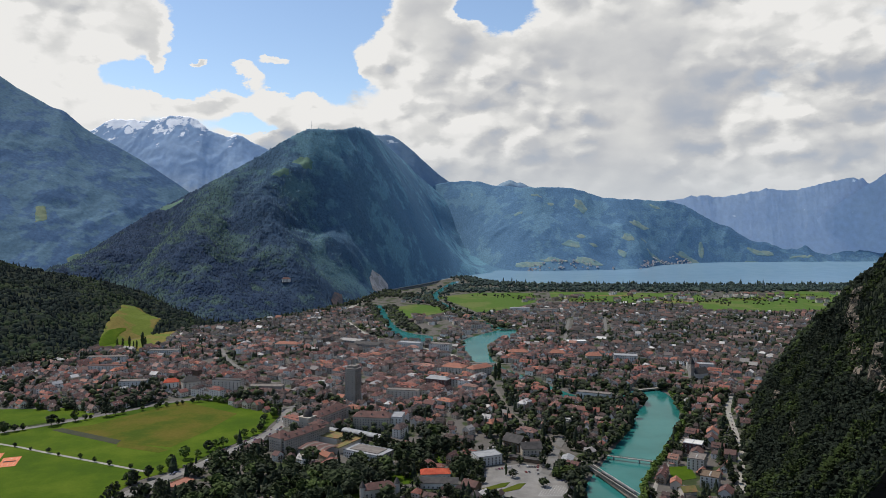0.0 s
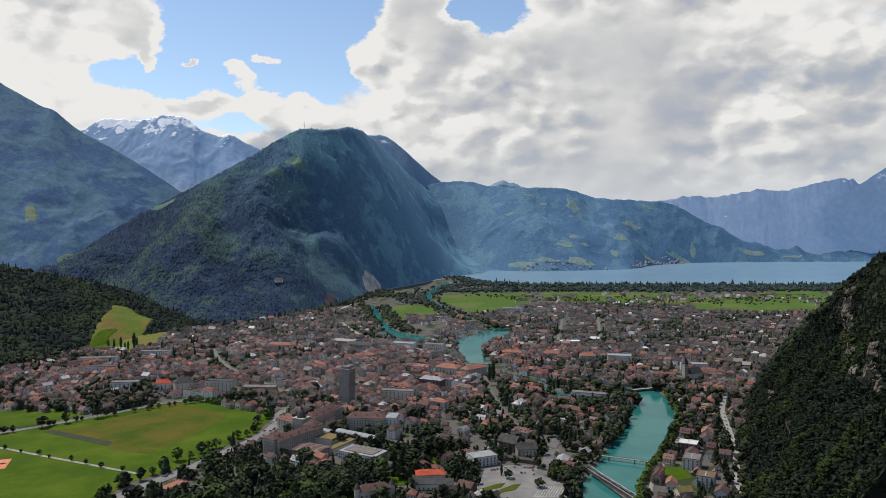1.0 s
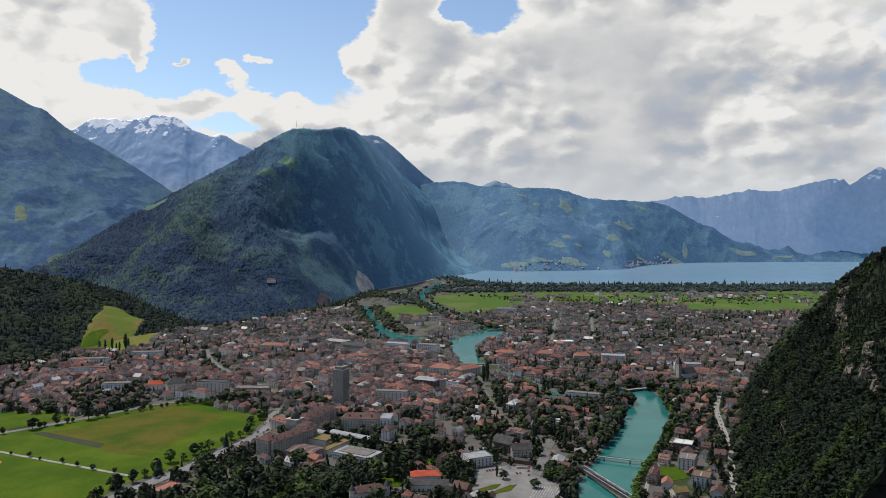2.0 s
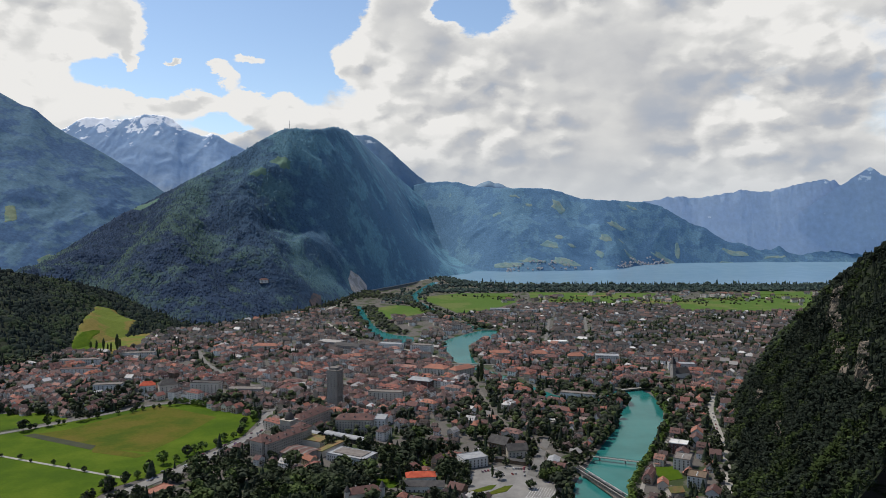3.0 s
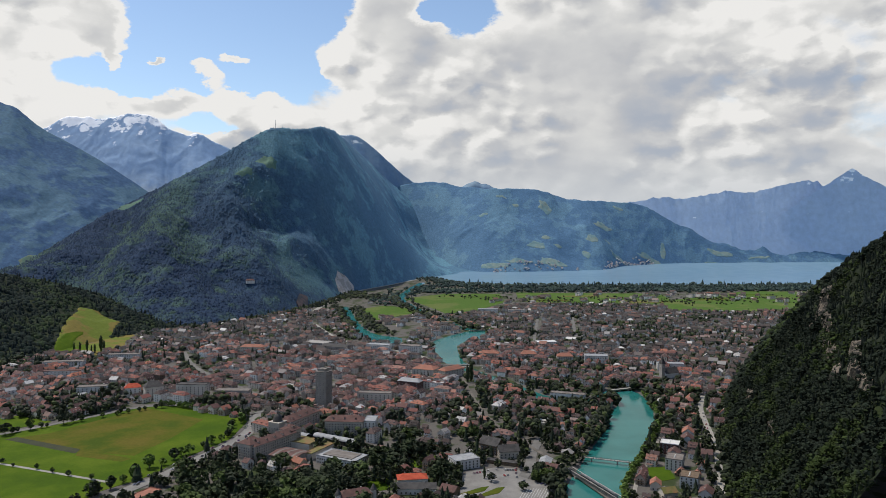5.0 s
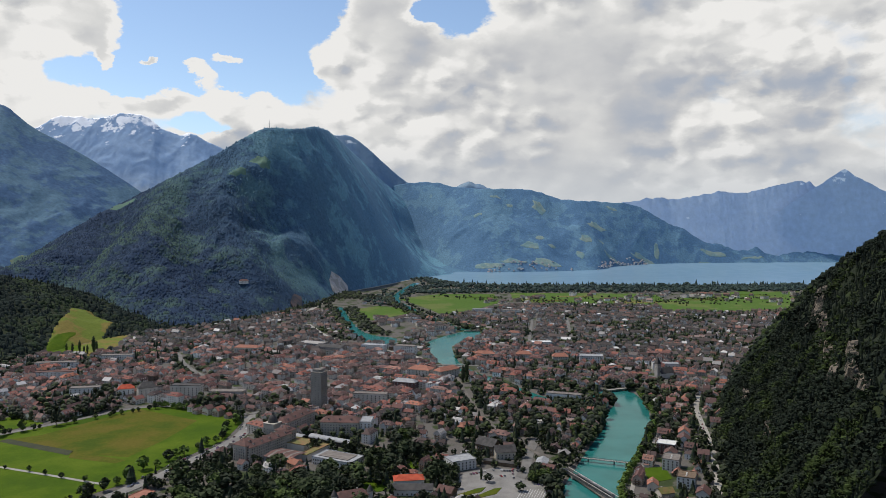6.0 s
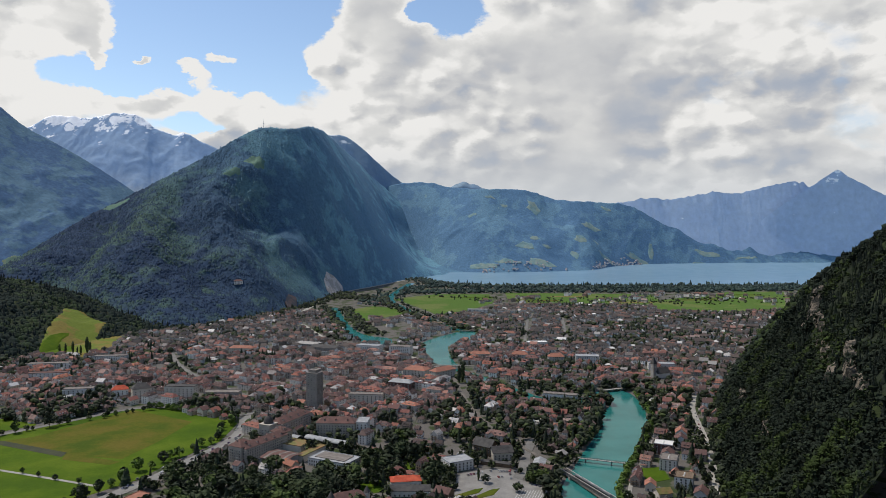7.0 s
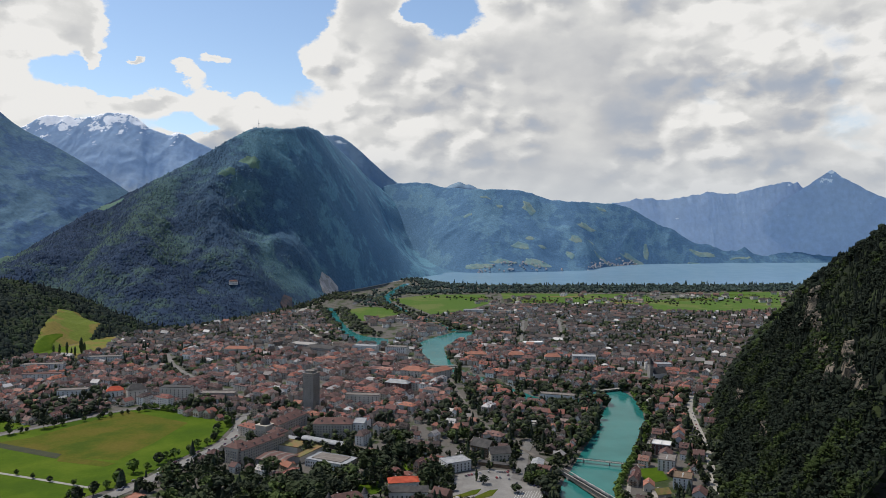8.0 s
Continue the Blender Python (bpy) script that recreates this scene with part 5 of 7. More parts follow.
for k, (nm, hill, count, lo, hi, fir, shapes, cut, v0, keep) in enumerate(wood):
    px, py, pz, _ = spots_on(hill, count, 100 + k, v0, 1.0, keep)
    rows = tree_rows(px, py, pz, 200 + k, len(shapes), fir, lo, hi, cut)
    if hill == "mountain_wooded":
        # trees shrink towards the far side, so their shading fades as in haze
        rows[:, 5:8] *= np.clip(1.2 - (px + 0.3 * py) / 800, 0.30, 1.0)[:, None]
    if hill == "hill_cliff":
        # conifers on the upper slope, broad-leaved trees below
        draw = np.random.default_rng(61).random(len(rows))
        high = np.clip((pz - 70) / 110, 0.12, 0.75)
        rows[:, 0] = np.where(draw < high, 4 + rows[:, 0] % 2, rows[:, 0] % 4)
        # the part within the camera's view in full leaf, the rest plainer
        full = (py < 950) & (px < 0.85 * py + 60) & (py > 330)
        near_rows = rows[full]
        near_rows[:, 0] = np.where(near_rows[:, 0] < 4, near_rows[:, 0] % len(HILL_LEAFY), len(HILL_LEAFY) + near_rows[:, 0] - 4)
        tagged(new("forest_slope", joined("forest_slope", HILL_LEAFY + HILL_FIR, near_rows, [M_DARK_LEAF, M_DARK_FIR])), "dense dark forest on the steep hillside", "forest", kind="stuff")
        plain = ~full & ((px >= 0.85 * py + 60) | (py <= 330))
        plain_rows = rows[plain]
        plain_rows[:, 0] = np.where(plain_rows[:, 0] < 4, plain_rows[:, 0] % 3, plain_rows[:, 0] - 1)
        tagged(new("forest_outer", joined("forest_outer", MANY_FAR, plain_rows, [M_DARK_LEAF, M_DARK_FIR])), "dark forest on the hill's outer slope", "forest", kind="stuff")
        rows = rows[~full & ~plain]
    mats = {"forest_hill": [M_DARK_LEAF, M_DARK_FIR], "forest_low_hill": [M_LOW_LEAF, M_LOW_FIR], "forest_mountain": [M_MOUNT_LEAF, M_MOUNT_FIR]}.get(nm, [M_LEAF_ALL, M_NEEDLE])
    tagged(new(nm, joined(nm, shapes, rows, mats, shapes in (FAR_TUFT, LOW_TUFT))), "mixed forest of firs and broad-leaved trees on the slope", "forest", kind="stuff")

# ---- buildings ----
WINDOW = Shape().box(-0.62, 0.62, -0.10, 0.06, -0.85, 0.85, 0, True)
WINDOW.add([(-0.5, -0.115, -0.72), (-0.04, -0.115, -0.72), (-0.04, -0.115, 0.72), (-0.5, -0.115, 0.72)], [(0, 1, 2, 3)], 1)
WINDOW.add([(0.04, -0.115, -0.72), (0.5, -0.115, -0.72), (0.5, -0.115, 0.72), (0.04, -0.115, 0.72)], [(0, 1, 2, 3)], 1)
WINDOW.box(-0.75, 0.75, -0.24, 0.0, -0.97, -0.85, 0, True)
WINDOW_MESH = WINDOW.mesh("window", M_FRAME, M_GLASS)
DORMER = Shape().box(-0.9, 0.9, -1.0, 2.0, -0.9, 1.2, 0)
DORMER.add([(-0.55, -1.03, -0.1), (0.55, -1.03, -0.1), (0.55, -1.03, 1.0), (-0.55, -1.03, 1.0)], [(0, 1, 2, 3)], 1)
DORMER.add([(-1.15, -1.3, 1.1), (1.15, -1.3, 1.1), (1.15, 2.2, 1.1), (-1.15, 2.2, 1.1), (0, -1.3, 1.9), (0, 2.2, 1.9)], [(0, 1, 4), (1, 2, 5, 4), (2, 3, 5), (3, 0, 4, 5), (3, 2, 1, 0)], 2)
DORMER_MESH = DORMER.mesh("dormer", M_STONE, M_GLASS, M_HOTEL_ROOF)
TALL_WINDOW_MESH = mesh_of("window", [(x * 1.3, y, z * 1.22) for x, y, z in WINDOW.v], WINDOW.f, [M_FRAME, M_GLASS], WINDOW.s)
CHIMNEY_MESH = Shape().box(-0.45, 0.45, -0.45, 0.45, -2.2, 1.3).box(-0.6, 0.6, -0.6, 0.6, 1.3, 1.5, 0, True).mesh("chimney", M_CONCRETE)


def gable_walls(sh, L, W, H, rise):
    sh.box(-L / 2, L / 2, -W / 2, W / 2, -1, H)
    for x in (-L / 2, L / 2):
        sh.add([(x, -W / 2, H), (x, W / 2, H), (x, 0, H + rise)], [(0, 1, 2)])


def gable_roof(sh, L, W, H, rise, over, slot=0):
    """Two thick slabs that meet at the ridge."""
    a, b = L / 2 + over, W / 2 + over
    drop = rise / (W / 2) * over
    t = 0.35
    for s in (-1, 1):
        v = [(-a, s * b, H - drop), (a, s * b, H - drop), (a, 0, H + rise), (-a, 0, H + rise)]
        v += [(x, y, z + t) for x, y, z in v]
        sh.add(v, [(0, 1, 2, 3), (4, 5, 6, 7), (0, 1, 5, 4), (1, 2, 6, 5), (3, 0, 4, 7)], slot)


def hip_roof(sh, L, W, H, rise, over, slot=0, ridge=None):
    a, b = L / 2 + over, W / 2 + over
    r = max(0.3, (L - W) / 2 + W * 0.12) if ridge is None else ridge
    v = [(-a, -b, H), (a, -b, H), (a, b, H), (-a, b, H), (-a, -b, H + 0.3), (a, -b, H + 0.3), (a, b, H + 0.3), (-a, b, H + 0.3), (-r, 0, H + rise), (r, 0, H + rise)]
    sh.add(v, [(3, 2, 1, 0), (0, 1, 5, 4), (1, 2, 6, 5), (2, 3, 7, 6), (3, 0, 4, 7), (4, 5, 9, 8), (5, 6, 9), (6, 7, 8, 9), (7, 4, 8)], slot)


def flat_roof(sh, L, W, H, slot=0):
    a, b = L / 2 + 0.25, W / 2 + 0.25
    sh.box(-a, a, -b, b, H, H + 0.25, slot, True)
    for x0, x1, y0, y1 in ((-a, a, -b, -b + 0.4), (-a, a, b - 0.4, b), (-a, -a + 0.4, -b + 0.4, b - 0.4), (a - 0.4, a, -b + 0.4, b - 0.4)):
        sh.box(x0, x1, y0, y1, H + 0.25, H + 0.8, slot)


def house_shapes(L, W, H, roof, rise, over=0.7):
    wall, top = Shape(), Shape()
    if roof == "gable":
        gable_walls(wall, L, W, H, rise)
        gable_roof(top, L, W, H, rise, over)
    else:
        wall.box(-L / 2, L / 2, -W / 2, W / 2, -1, H)
        if roof == "hip":
            hip_roof(top, L, W, H, rise, over)
        else:
            flat_roof(top, L, W, H)
    return wall, top


def moved(sh, other, turn, x, y, slot=None):
    c, s = math.cos(radians(turn)), math.sin(radians(turn))
    k = len(sh.v)
    sh.v += [(p[0] * c - p[1] * s + x, p[0] * s + p[1] * c + y, p[2]) for p in other.v]
    sh.f += [tuple(i + k for i in f) for f in other.f]
    sh.s += other.s if slot is None else [slot] * len(other.f)


def house_kind(k, L, W, H, roof, rise, over=0.7):
    """Walls, roof and balconies of a house of the town: cross wings, dormers and lean-to parts after its kind."""
    wall, top = house_shapes(L, W, H, roof, rise, over)
    balcony = Shape()
    if k in (1, 2, 4, 5, 8, 9):
        side = -1 if k in (1, 4, 8) else 1
        w, t = house_shapes(W * 0.72, L * 0.40, H * 0.94, "gable", rise * 0.72, over)
        moved(wall, w, 90, L * 0.14 * side, side * W * 0.26)
        moved(top, t, 90, L * 0.14 * side, side * W * 0.26)
    if k in (0, 3, 6):
        wall.box(-L * 0.2, L * 0.34, W / 2 - 0.2, W / 2 + 3.0, -1, 2.9)
        top.box(-L * 0.2 - 0.4, L * 0.34 + 0.4, W / 2, W / 2 + 3.5, 2.95, 3.2, 0, True)
    if k in (2, 5, 6, 8):
        for u in (-0.28, 0.0, 0.28):
            for s in (-1, 1):
                y0, y1 = sorted((s * W * 0.38, s * W * 0.14))
                wall.box(L * u - 0.8, L * u + 0.8, y0, y1, H + 0.1, H + rise * 0.56)
                y0, y1 = sorted((s * W * 0.42, s * W * 0.10))
                top.box(L * u - 1.05, L * u + 1.05, y0, y1, H + rise * 0.57, H + rise * 0.57 + 0.25, 0, True)
    if roof == "gable":
        for level in range(1, max(2, int(H / 2.9))):
            for s in (-1, 1):
                x0, x1 = sorted((s * (L / 2 + 0.02), s * (L / 2 + 1.1)))
                balcony.box(x0, x1, -W * 0.38, W * 0.38, level * 2.9 - 0.15, level * 2.9 + 0.85, 0, True)
    if roof == "flat":
        top.box(-L * 0.12, L * 0.1, -W * 0.2, W * 0.16, H + 0.2, H + 2.4)
        for level in range(1, int(H / 2.9)):
            balcony.box(-L * 0.4, L * 0.4, -W / 2 - 1.4, -W / 2 - 0.02, level * 2.9 - 0.15, level * 2.9 + 0.8, 0, True)
    return wall, top, balcony


def window_spots(L, W, H, step=4.4, storey=2.9, margin=1.6):
    """Poses of windows on the four walls, storey by storey."""
    out = []
    for level in range(max(1, int((H - 0.6) / storey))):
        z = 1.55 + level * storey
        for length, gap, turn in ((L, W, 0), (W, L, 90), (L, W, 180), (W, L, 270)):
            k = max(1, int((length - 2 * margin) / step) + 1)
            for i in range(k):
                u = (i - (k - 1) / 2) * step
                out.append(pose(0, 0, 0, 0, 0, turn) @ pose(u, -gap / 2, z))
    return out


def panes(sh, L, W, H, slot):
    """Window panes of a house that is seen from far."""
    for level in range(max(1, int(H / 2.9))):
        z = 1.0 + level * 2.9
        for side in (-1, 1):
            for i in range(int(L / 4.5)):
                u, w = (i - (int(L / 4.5) - 1) / 2) * 4.2, side * (W / 2 + 0.06)
                sh.add([(u - 0.7, w, z), (u + 0.7, w, z), (u + 0.7, w, z + 1.5), (u - 0.7, w, z + 1.5)], [(0, 1, 2, 3)], slot)
            for i in range(int(W / 4.5)):
                u, w = (i - (int(W / 4.5) - 1) / 2) * 4.2, side * (L / 2 + 0.06)
                sh.add([(w, u - 0.7, z), (w, u + 0.7, z), (w, u + 0.7, z + 1.5), (w, u - 0.7, z + 1.5)], [(0, 1, 2, 3)], slot)


def building(name, x, y, turn, L, W, H, roof, rise, wall_mat, roof_mat, label, category="building", over=0.7, step=4.4, storey=2.9, windows=True, chimneys=2, z=0.0, group=""):
    root = new(name)
    root.matrix_world = pose(x, y, z, 0, 0, turn)
    wall, top = house_shapes(L, W, H, roof, rise, over)
    if windows and y > 1280:
        panes(wall, L, W, H, 1)
    part("wall", wall.mesh("wall", wall_mat, M_GLASS), root)
    part("roof", top.mesh("roof", roof_mat), root)
    if windows and y <= 1280:
        for m in window_spots(L, W, H, step, storey):
            part("window", TALL_WINDOW_MESH, root, "", m)
    if category == "hotel" and roof == "hip":
        k = max(2, int(L / 13))
        for i in range(k):
            for s in (-1, 1):
                slope = (W / 2 + over) * 0.55
                part("dormer", DORMER_MESH, root.children[1], "", pose((i - (k - 1) / 2) * (L - W) / max(1, k - 1), s * slope, H + 0.3 + rise * 0.42, 0, 0, 0 if s < 0 else 180))
    for c in range(chimneys):
        zc = H + (rise * 0.8 if roof != "flat" else 0.9)
        part("chimney", CHIMNEY_MESH, root, "", pose(-L / 4 + c * L / 2.2, W * 0.08, zc))
    return tagged(root, label, category, group)


TAKEN = []      # x, y, radius of what already stands


def claim(x, y, turn, L, W, pad=2.0):
    t = radians(turn)
    k = max(1, int(L / max(W, 6)))
    for i in range(k):
        u = (i + 0.5) * L / k - L / 2
        TAKEN.append((x + u * math.cos(t), y + u * math.sin(t), math.hypot(W, L / k) / 2 + pad))


def landmark(name, x, y, turn, L, W, H, *rest, **more):
    claim(x, y, turn, L, W)
    return building(name, x, y, turn, L, W, H, *rest, **more)


# the grand hotel along the meadow: three wings with projecting pavilions
for (x, y, turn, L, W, H, rise) in ((-168, 822, 56, 66, 16, 16, 5), (-187, 803, 56, 20, 19, 18, 6), (-152, 853, 56, 16, 19, 18, 6)):
    landmark("hotel_wing", x, y, turn, L, W, H, "hip", rise, M_HOTEL, M_HOTEL_ROOF, "long cream hotel wing with brown-red hipped roof", "hotel", step=3.5, storey=3.0, chimneys=2, group="wings of the grand hotel")
landmark("hotel", -150, 914, 62, 62, 18, 17, "hip", 6, M_HOTEL, M_HOTEL_ROOF, "cream hotel block with brown-red roof beside a dark dome", "hotel", step=3.5, storey=3.0, chimneys=3)
landmark("hotel", -90, 893, -6, 48, 20, 17, "hip", 6, M_HOTEL, M_HOTEL_ROOF, "broad cream hotel with hipped brown-red roof", "hotel", step=3.5, storey=3.0, chimneys=2)
landmark("hotel_annex", -58, 896, -6, 14, 26, 17, "flat", 0, M_WHITE, M_METAL, "white flat-roofed hotel annex with balconies", "hotel", step=4.6, storey=3.1, chimneys=0)
dome = new("domed_pavilion")
dome.matrix_world = pose(-172, 884, 0, 0, 0, 60)
claim(-172, 884, 60, 16, 16)
part("wall", Shape().box(-8, 8, -8, 8, -1, 18).box(-8.6, 8.6, -8.6, 8.6, 18, 18.8, 0, True).mesh("wall", M_HOTEL), dome)
cap = Shape()
for k in range(6):
    a0, a1 = k * math.pi / 12, (k + 1) * math.pi / 12
    cap.ring(0, 0, 18.8 + 9 * math.sin(a0), 18.8 + 9 * math.sin(a1), 5.6 * math.cos(a0) ** 0.8 + 0.3, 5.6 * math.cos(a1) ** 0.8 + 0.3, 16, 0, k == 5)
dome_cap = part("dome", cap.mesh("dome", M_SLATE), dome, "dark slate dome")
part("lantern", Shape().ring(0, 0, 27.6, 30.6, 1.3, 1.1, 8).ring(0, 0, 30.6, 32.0, 1.5, 0.5, 8).ring(0, 0, 32.0, 38.5, 0.5, 0.06, 8).mesh("lantern", M_SLATE), dome_cap)
for m in window_spots(16, 16, 17, 4.2, 3.3):
    part("window", WINDOW_MESH, dome, "", m)
tagged(dome, "square hotel pavilion under a dark slate dome", "building")

# the high-rise
tower = new("tower_block")
tower.matrix_world = pose(-131, 1016, 0, 0, 0, 62)
claim(-131, 1016, 62, 26, 20)
body = Shape().box(-8, 8, -8.6, 8.6, -1, 53).box(-5, 5, -5, 7, 53, 56.5)
part("wall", body.mesh("wall", M_TOWER), tower)
part("stair_core", Shape().box(8, 11, -4, 4, -1, 57).mesh("stair_core", M_TOWER), tower)
part("roof", Shape().box(-8.4, 8.4, -9, 9, 53, 53.6, 0, True).box(-5.3, 5.3, -5.3, 7.3, 56.5, 57, 0, True).mesh("roof", M_GRAVEL), tower)
part("mast", Shape().ring(0, 3, 57, 65, 0.18, 0.06, 6).mesh("mast", M_STEEL), tower)
for level in range(16):
    z = 3.0 + level * 3.1
    for side, turn, half, wide in ((8.6, 0, 8, 16), (8, 90, 8.6, 17.2), (8.6, 180, 8, 16), (8, 270, 8.6, 17.2)):
        k = int(wide / 5)
        for i in range(k):
            part("window", WINDOW_MESH, tower, "", pose(0, 0, 0, 0, 0, turn) @ pose((i - (k - 1) / 2) * 4.6, -side, z))
    if level % 1 == 0:
        part("balcony", Shape().box(-7.6, 7.6, -9.7, -8.6, z - 1.3, z - 0.5, 0, True).mesh("balcony", M_TOWER), tower) if level > 1 else None
tagged(tower, "grey concrete high-rise hotel tower with balconies", "tower")

# congress centre: low flat roofs, two barrel roofs, terrace
landmark("congress_hall", -84, 782, -30, 50, 27, 8, "flat", 0, M_WHITE, M_METAL, "low congress hall with bright zinc roof edge", "hall", step=3.0, storey=3.6, chimneys=0)
part("gravel_field", Shape().box(-20, 18, -8, 11, 8.2, 8.95, 0).mesh("gravel_field", M_GRAVEL), bpy.data.objects["congress_hall"], "brown gravel roof field")
landmark("congress_foyer", -112, 812, 60, 44, 10, 7, "flat", 0, M_STONE, M_SEDUM, "foyer with a planted yellowish roof", "hall", windows=False, chimneys=0)
landmark("congress_foyer", -135, 843, -30, 34, 22, 7, "flat", 0, M_STONE, M_SEDUM, "flat building with a reddish planted roof", "hall", windows=False, chimneys=0)
landmark("theatre", -143, 795, -30, 34, 30, 7, "gable", 2, M_CONCRETE, M_HOTEL_ROOF, "theatre hall under a dark low roof with brown bands", "hall", windows=False, chimneys=0)
th = bpy.data.objects["theatre"]
for i in range(3):
    u = -11 + i * 11
    for s in (-1, 1):
        v = [(u - 1.6, s * 15.2, 7.42), (u + 1.6, s * 15.2, 7.42), (u + 1.6, s * 0.2, 9.45), (u - 1.6, s * 0.2, 9.45)]
        part("roof_band", Shape().add(v, [(0, 1, 2, 3)]).mesh("roof_band", M_GRAVEL), th, "light brown roof band")
for (x, y, L) in ((-96, 852, 66), (-148, 874, 40)):
    hall = new("barrel_roof_hall")
    hall.matrix_world = pose(x, y, 0, 0, 0, -32)
    claim(x, y, -32, L, 10)
    part("wall", Shape().box(-L / 2, L / 2, -5, 5, -1, 5).mesh("wall", M_GLASS), hall)
    arch = Shape()
    for k in range(10):
        a0, a1 = math.pi * k / 10, math.pi * (k + 1) / 10
        q = [(s * L / 2, 5.4 * math.cos(a), 5 + 3.2 * math.sin(a)) for a in (a0, a1) for s in (-1, 1)]
        arch.add(q, [(0, 1, 3, 2)])
    part("roof", arch.mesh("roof", M_METAL), hall, "curved zinc roof")
    for k in range(int(L / 6)):
        part("rib", Shape().box(-L / 2 + 3 + k * 6, -L / 2 + 3.3 + k * 6, -5.6, 5.6, 4.7, 5.1, 0, True).mesh("rib", M_STEEL), hall)
    tagged(hall, "long glazed hall under a curved zinc roof", "hall")

# villas and halls in the foreground
landmark("villa", -8, 720, 4, 30, 15, 5, "hip", 4, M_WHITE, M_RED_ROOF, "villa with a bright new red tile roof", "house")
landmark("long_shed", -5, 692, -4, 40, 14, 6, "gable", 3.5, M_WHITE, M_SLATE, "long low house with a dark slate roof", "house", chimneys=0)
landmark("mansion", -62, 668, 20, 30, 13, 9, "hip", 5, M_STONE, M_HOTEL_ROOF, "old mansion with brown-red roofs and round turrets", "house", chimneys=2)
mansion = bpy.data.objects["mansion"]
for u in (-17, 17):
    turret = part("turret", Shape().ring(u, -4, -1, 12, 2.8, 2.8, 12).mesh("turret", M_STONE), mansion)
    part("turret_roof", Shape().ring(u, -4, 12, 13, 3.3, 2.8, 12).ring(u, -4, 13, 18, 2.8, 0.1, 12).mesh("turret_roof", M_SLATE), turret, "pointed slate turret roof")
landmark("pavilion", -262, 690, 62, 26, 14, 4.5, "flat", 0, M_STONE, M_ORANGE, "low pavilion with an orange-brown flat roof", "building", chimneys=0)
landmark("house", 28, 683, -35, 16, 12, 6, "gable", 4, M_WOOD, M_HOTEL_ROOF, "wooden house with brown-red roof", "house", chimneys=1)
landmark("office_block", 48, 763, 22, 28, 20, 10, "flat", 0, M_WHITE, M_METAL, "white office block with a pale metal roof", "building", chimneys=0)
landmark("chalet", 84, 808, -40, 22, 14, 12, "gable", 6, M_WOOD, M_SLATE, "large old chalet with dark gabled roof", "house", over=1.6, chimneys=1)
landmark("chalet", 100, 792, 8, 22, 13, 9, "gable", 5, M_STONE, M_SLATE, "grey chalet with a dark hipped roof", "house", over=1.4, chimneys=1)
landmark("station_canopy", 92, 768, -25, 36, 7, 4, "gable", 1.2, M_WOOD, M_SLATE, "station canopy with a low dark roof", "building", windows=False, chimneys=0)
landmark("boat_house", 136, 760, 72, 24, 12, 5, "gable", 2.5, M_STONE, M_METAL, "grey low station building by the river bridge", "building", chimneys=0)
# apartment blocks on the river's far side
landmark("apartment_block", 274, 748, 62, 22, 17, 12, "flat", 0, M_WHITE, M_GRAVEL, "grey four-storey apartment block with flat roof", "apartments", chimneys=0, storey=2.8, group="apartment blocks by the road")
landmark("apartment_block", 268, 694, 62, 20, 17, 12, "flat", 0, M_WHITE, M_WOOD, "apartment block with brown flat roof and skylights", "apartments", chimneys=0, storey=2.8, group="apartment blocks by the road")
landmark("apartment_block", 288, 798, 62, 17, 20, 12, "flat", 0, M_HOTEL_ROOF, M_WHITE, "brick-red apartment block with white roof terrace", "apartments", chimneys=0, storey=2.8, group="apartment blocks by the road")
for ob in [o for o in scene.objects if o.name.startswith("apartment_block")]:
    for i in range(3):
        part("skylight", Shape().ring(-5 + i * 4.5, 0, 12.2, 13.1, 0.9, 0.5, 10).mesh("skylight", M_LINE), ob, "white domed skylight")
landmark("house", 284, 776, 62, 16, 13, 8, "gable", 4, M_WHITE, M_HOTEL_ROOF, "plain plastered house with brown-red roof", "house", chimneys=1)
landmark("house", 318, 822, 68, 18, 14, 9, "gable", 5, M_WHITE, M_HOTEL_ROOF, "broad house with steep red roof", "house", chimneys=1)
landmark("house", 330, 850, 68, 16, 13, 9, "gable", 5, M_WHITE, M_ORANGE, "house with a wide orange gabled roof", "house", chimneys=1)
landmark("house", 270, 660, 60, 16, 12, 8, "gable", 4, M_WHITE, M_HOTEL_ROOF, "house with brown-red gabled roof by the road", "house", chimneys=1)
landmark("house", 232, 690, 70, 13, 10, 6, "gable", 3.5, M_STONE, M_ORANGE, "small house with orange roof in a garden", "house", chimneys=1)
landmark("house", 236, 668, 10, 14, 11, 6, "gable", 3.5, M_STONE, M_SEDUM, "small house with mossy green roof", "house", chimneys=1)
# apartment terrace on the island, church, big halls in the town
landmark("apartment_terrace", 226, 1040, -22, 50, 14, 12, "flat", 0, M_WHITE, M_GRAVEL, "white apartment terrace with deep balconies", "apartments", chimneys=0)
church = new("church")
church.matrix_world = pose(440, 1196, 0, 0, 0, 20)
claim(440, 1196, 20, 30, 16)
wl, tp = house_shapes(28, 13, 9, "gable", 8)
part("wall", wl.mesh("wall", M_WHITE), church)
part("roof", tp.mesh("roof", M_SLATE), church)
bell = part("bell_tower", Shape().box(-20, -13, -4, 3.5, -1, 25).mesh("bell_tower", M_CONCRETE), church, "grey stone bell tower")
sp = Shape()
hip_roof(sp, 7, 7.5, 25, 13, 0.5, 0, 0.1)
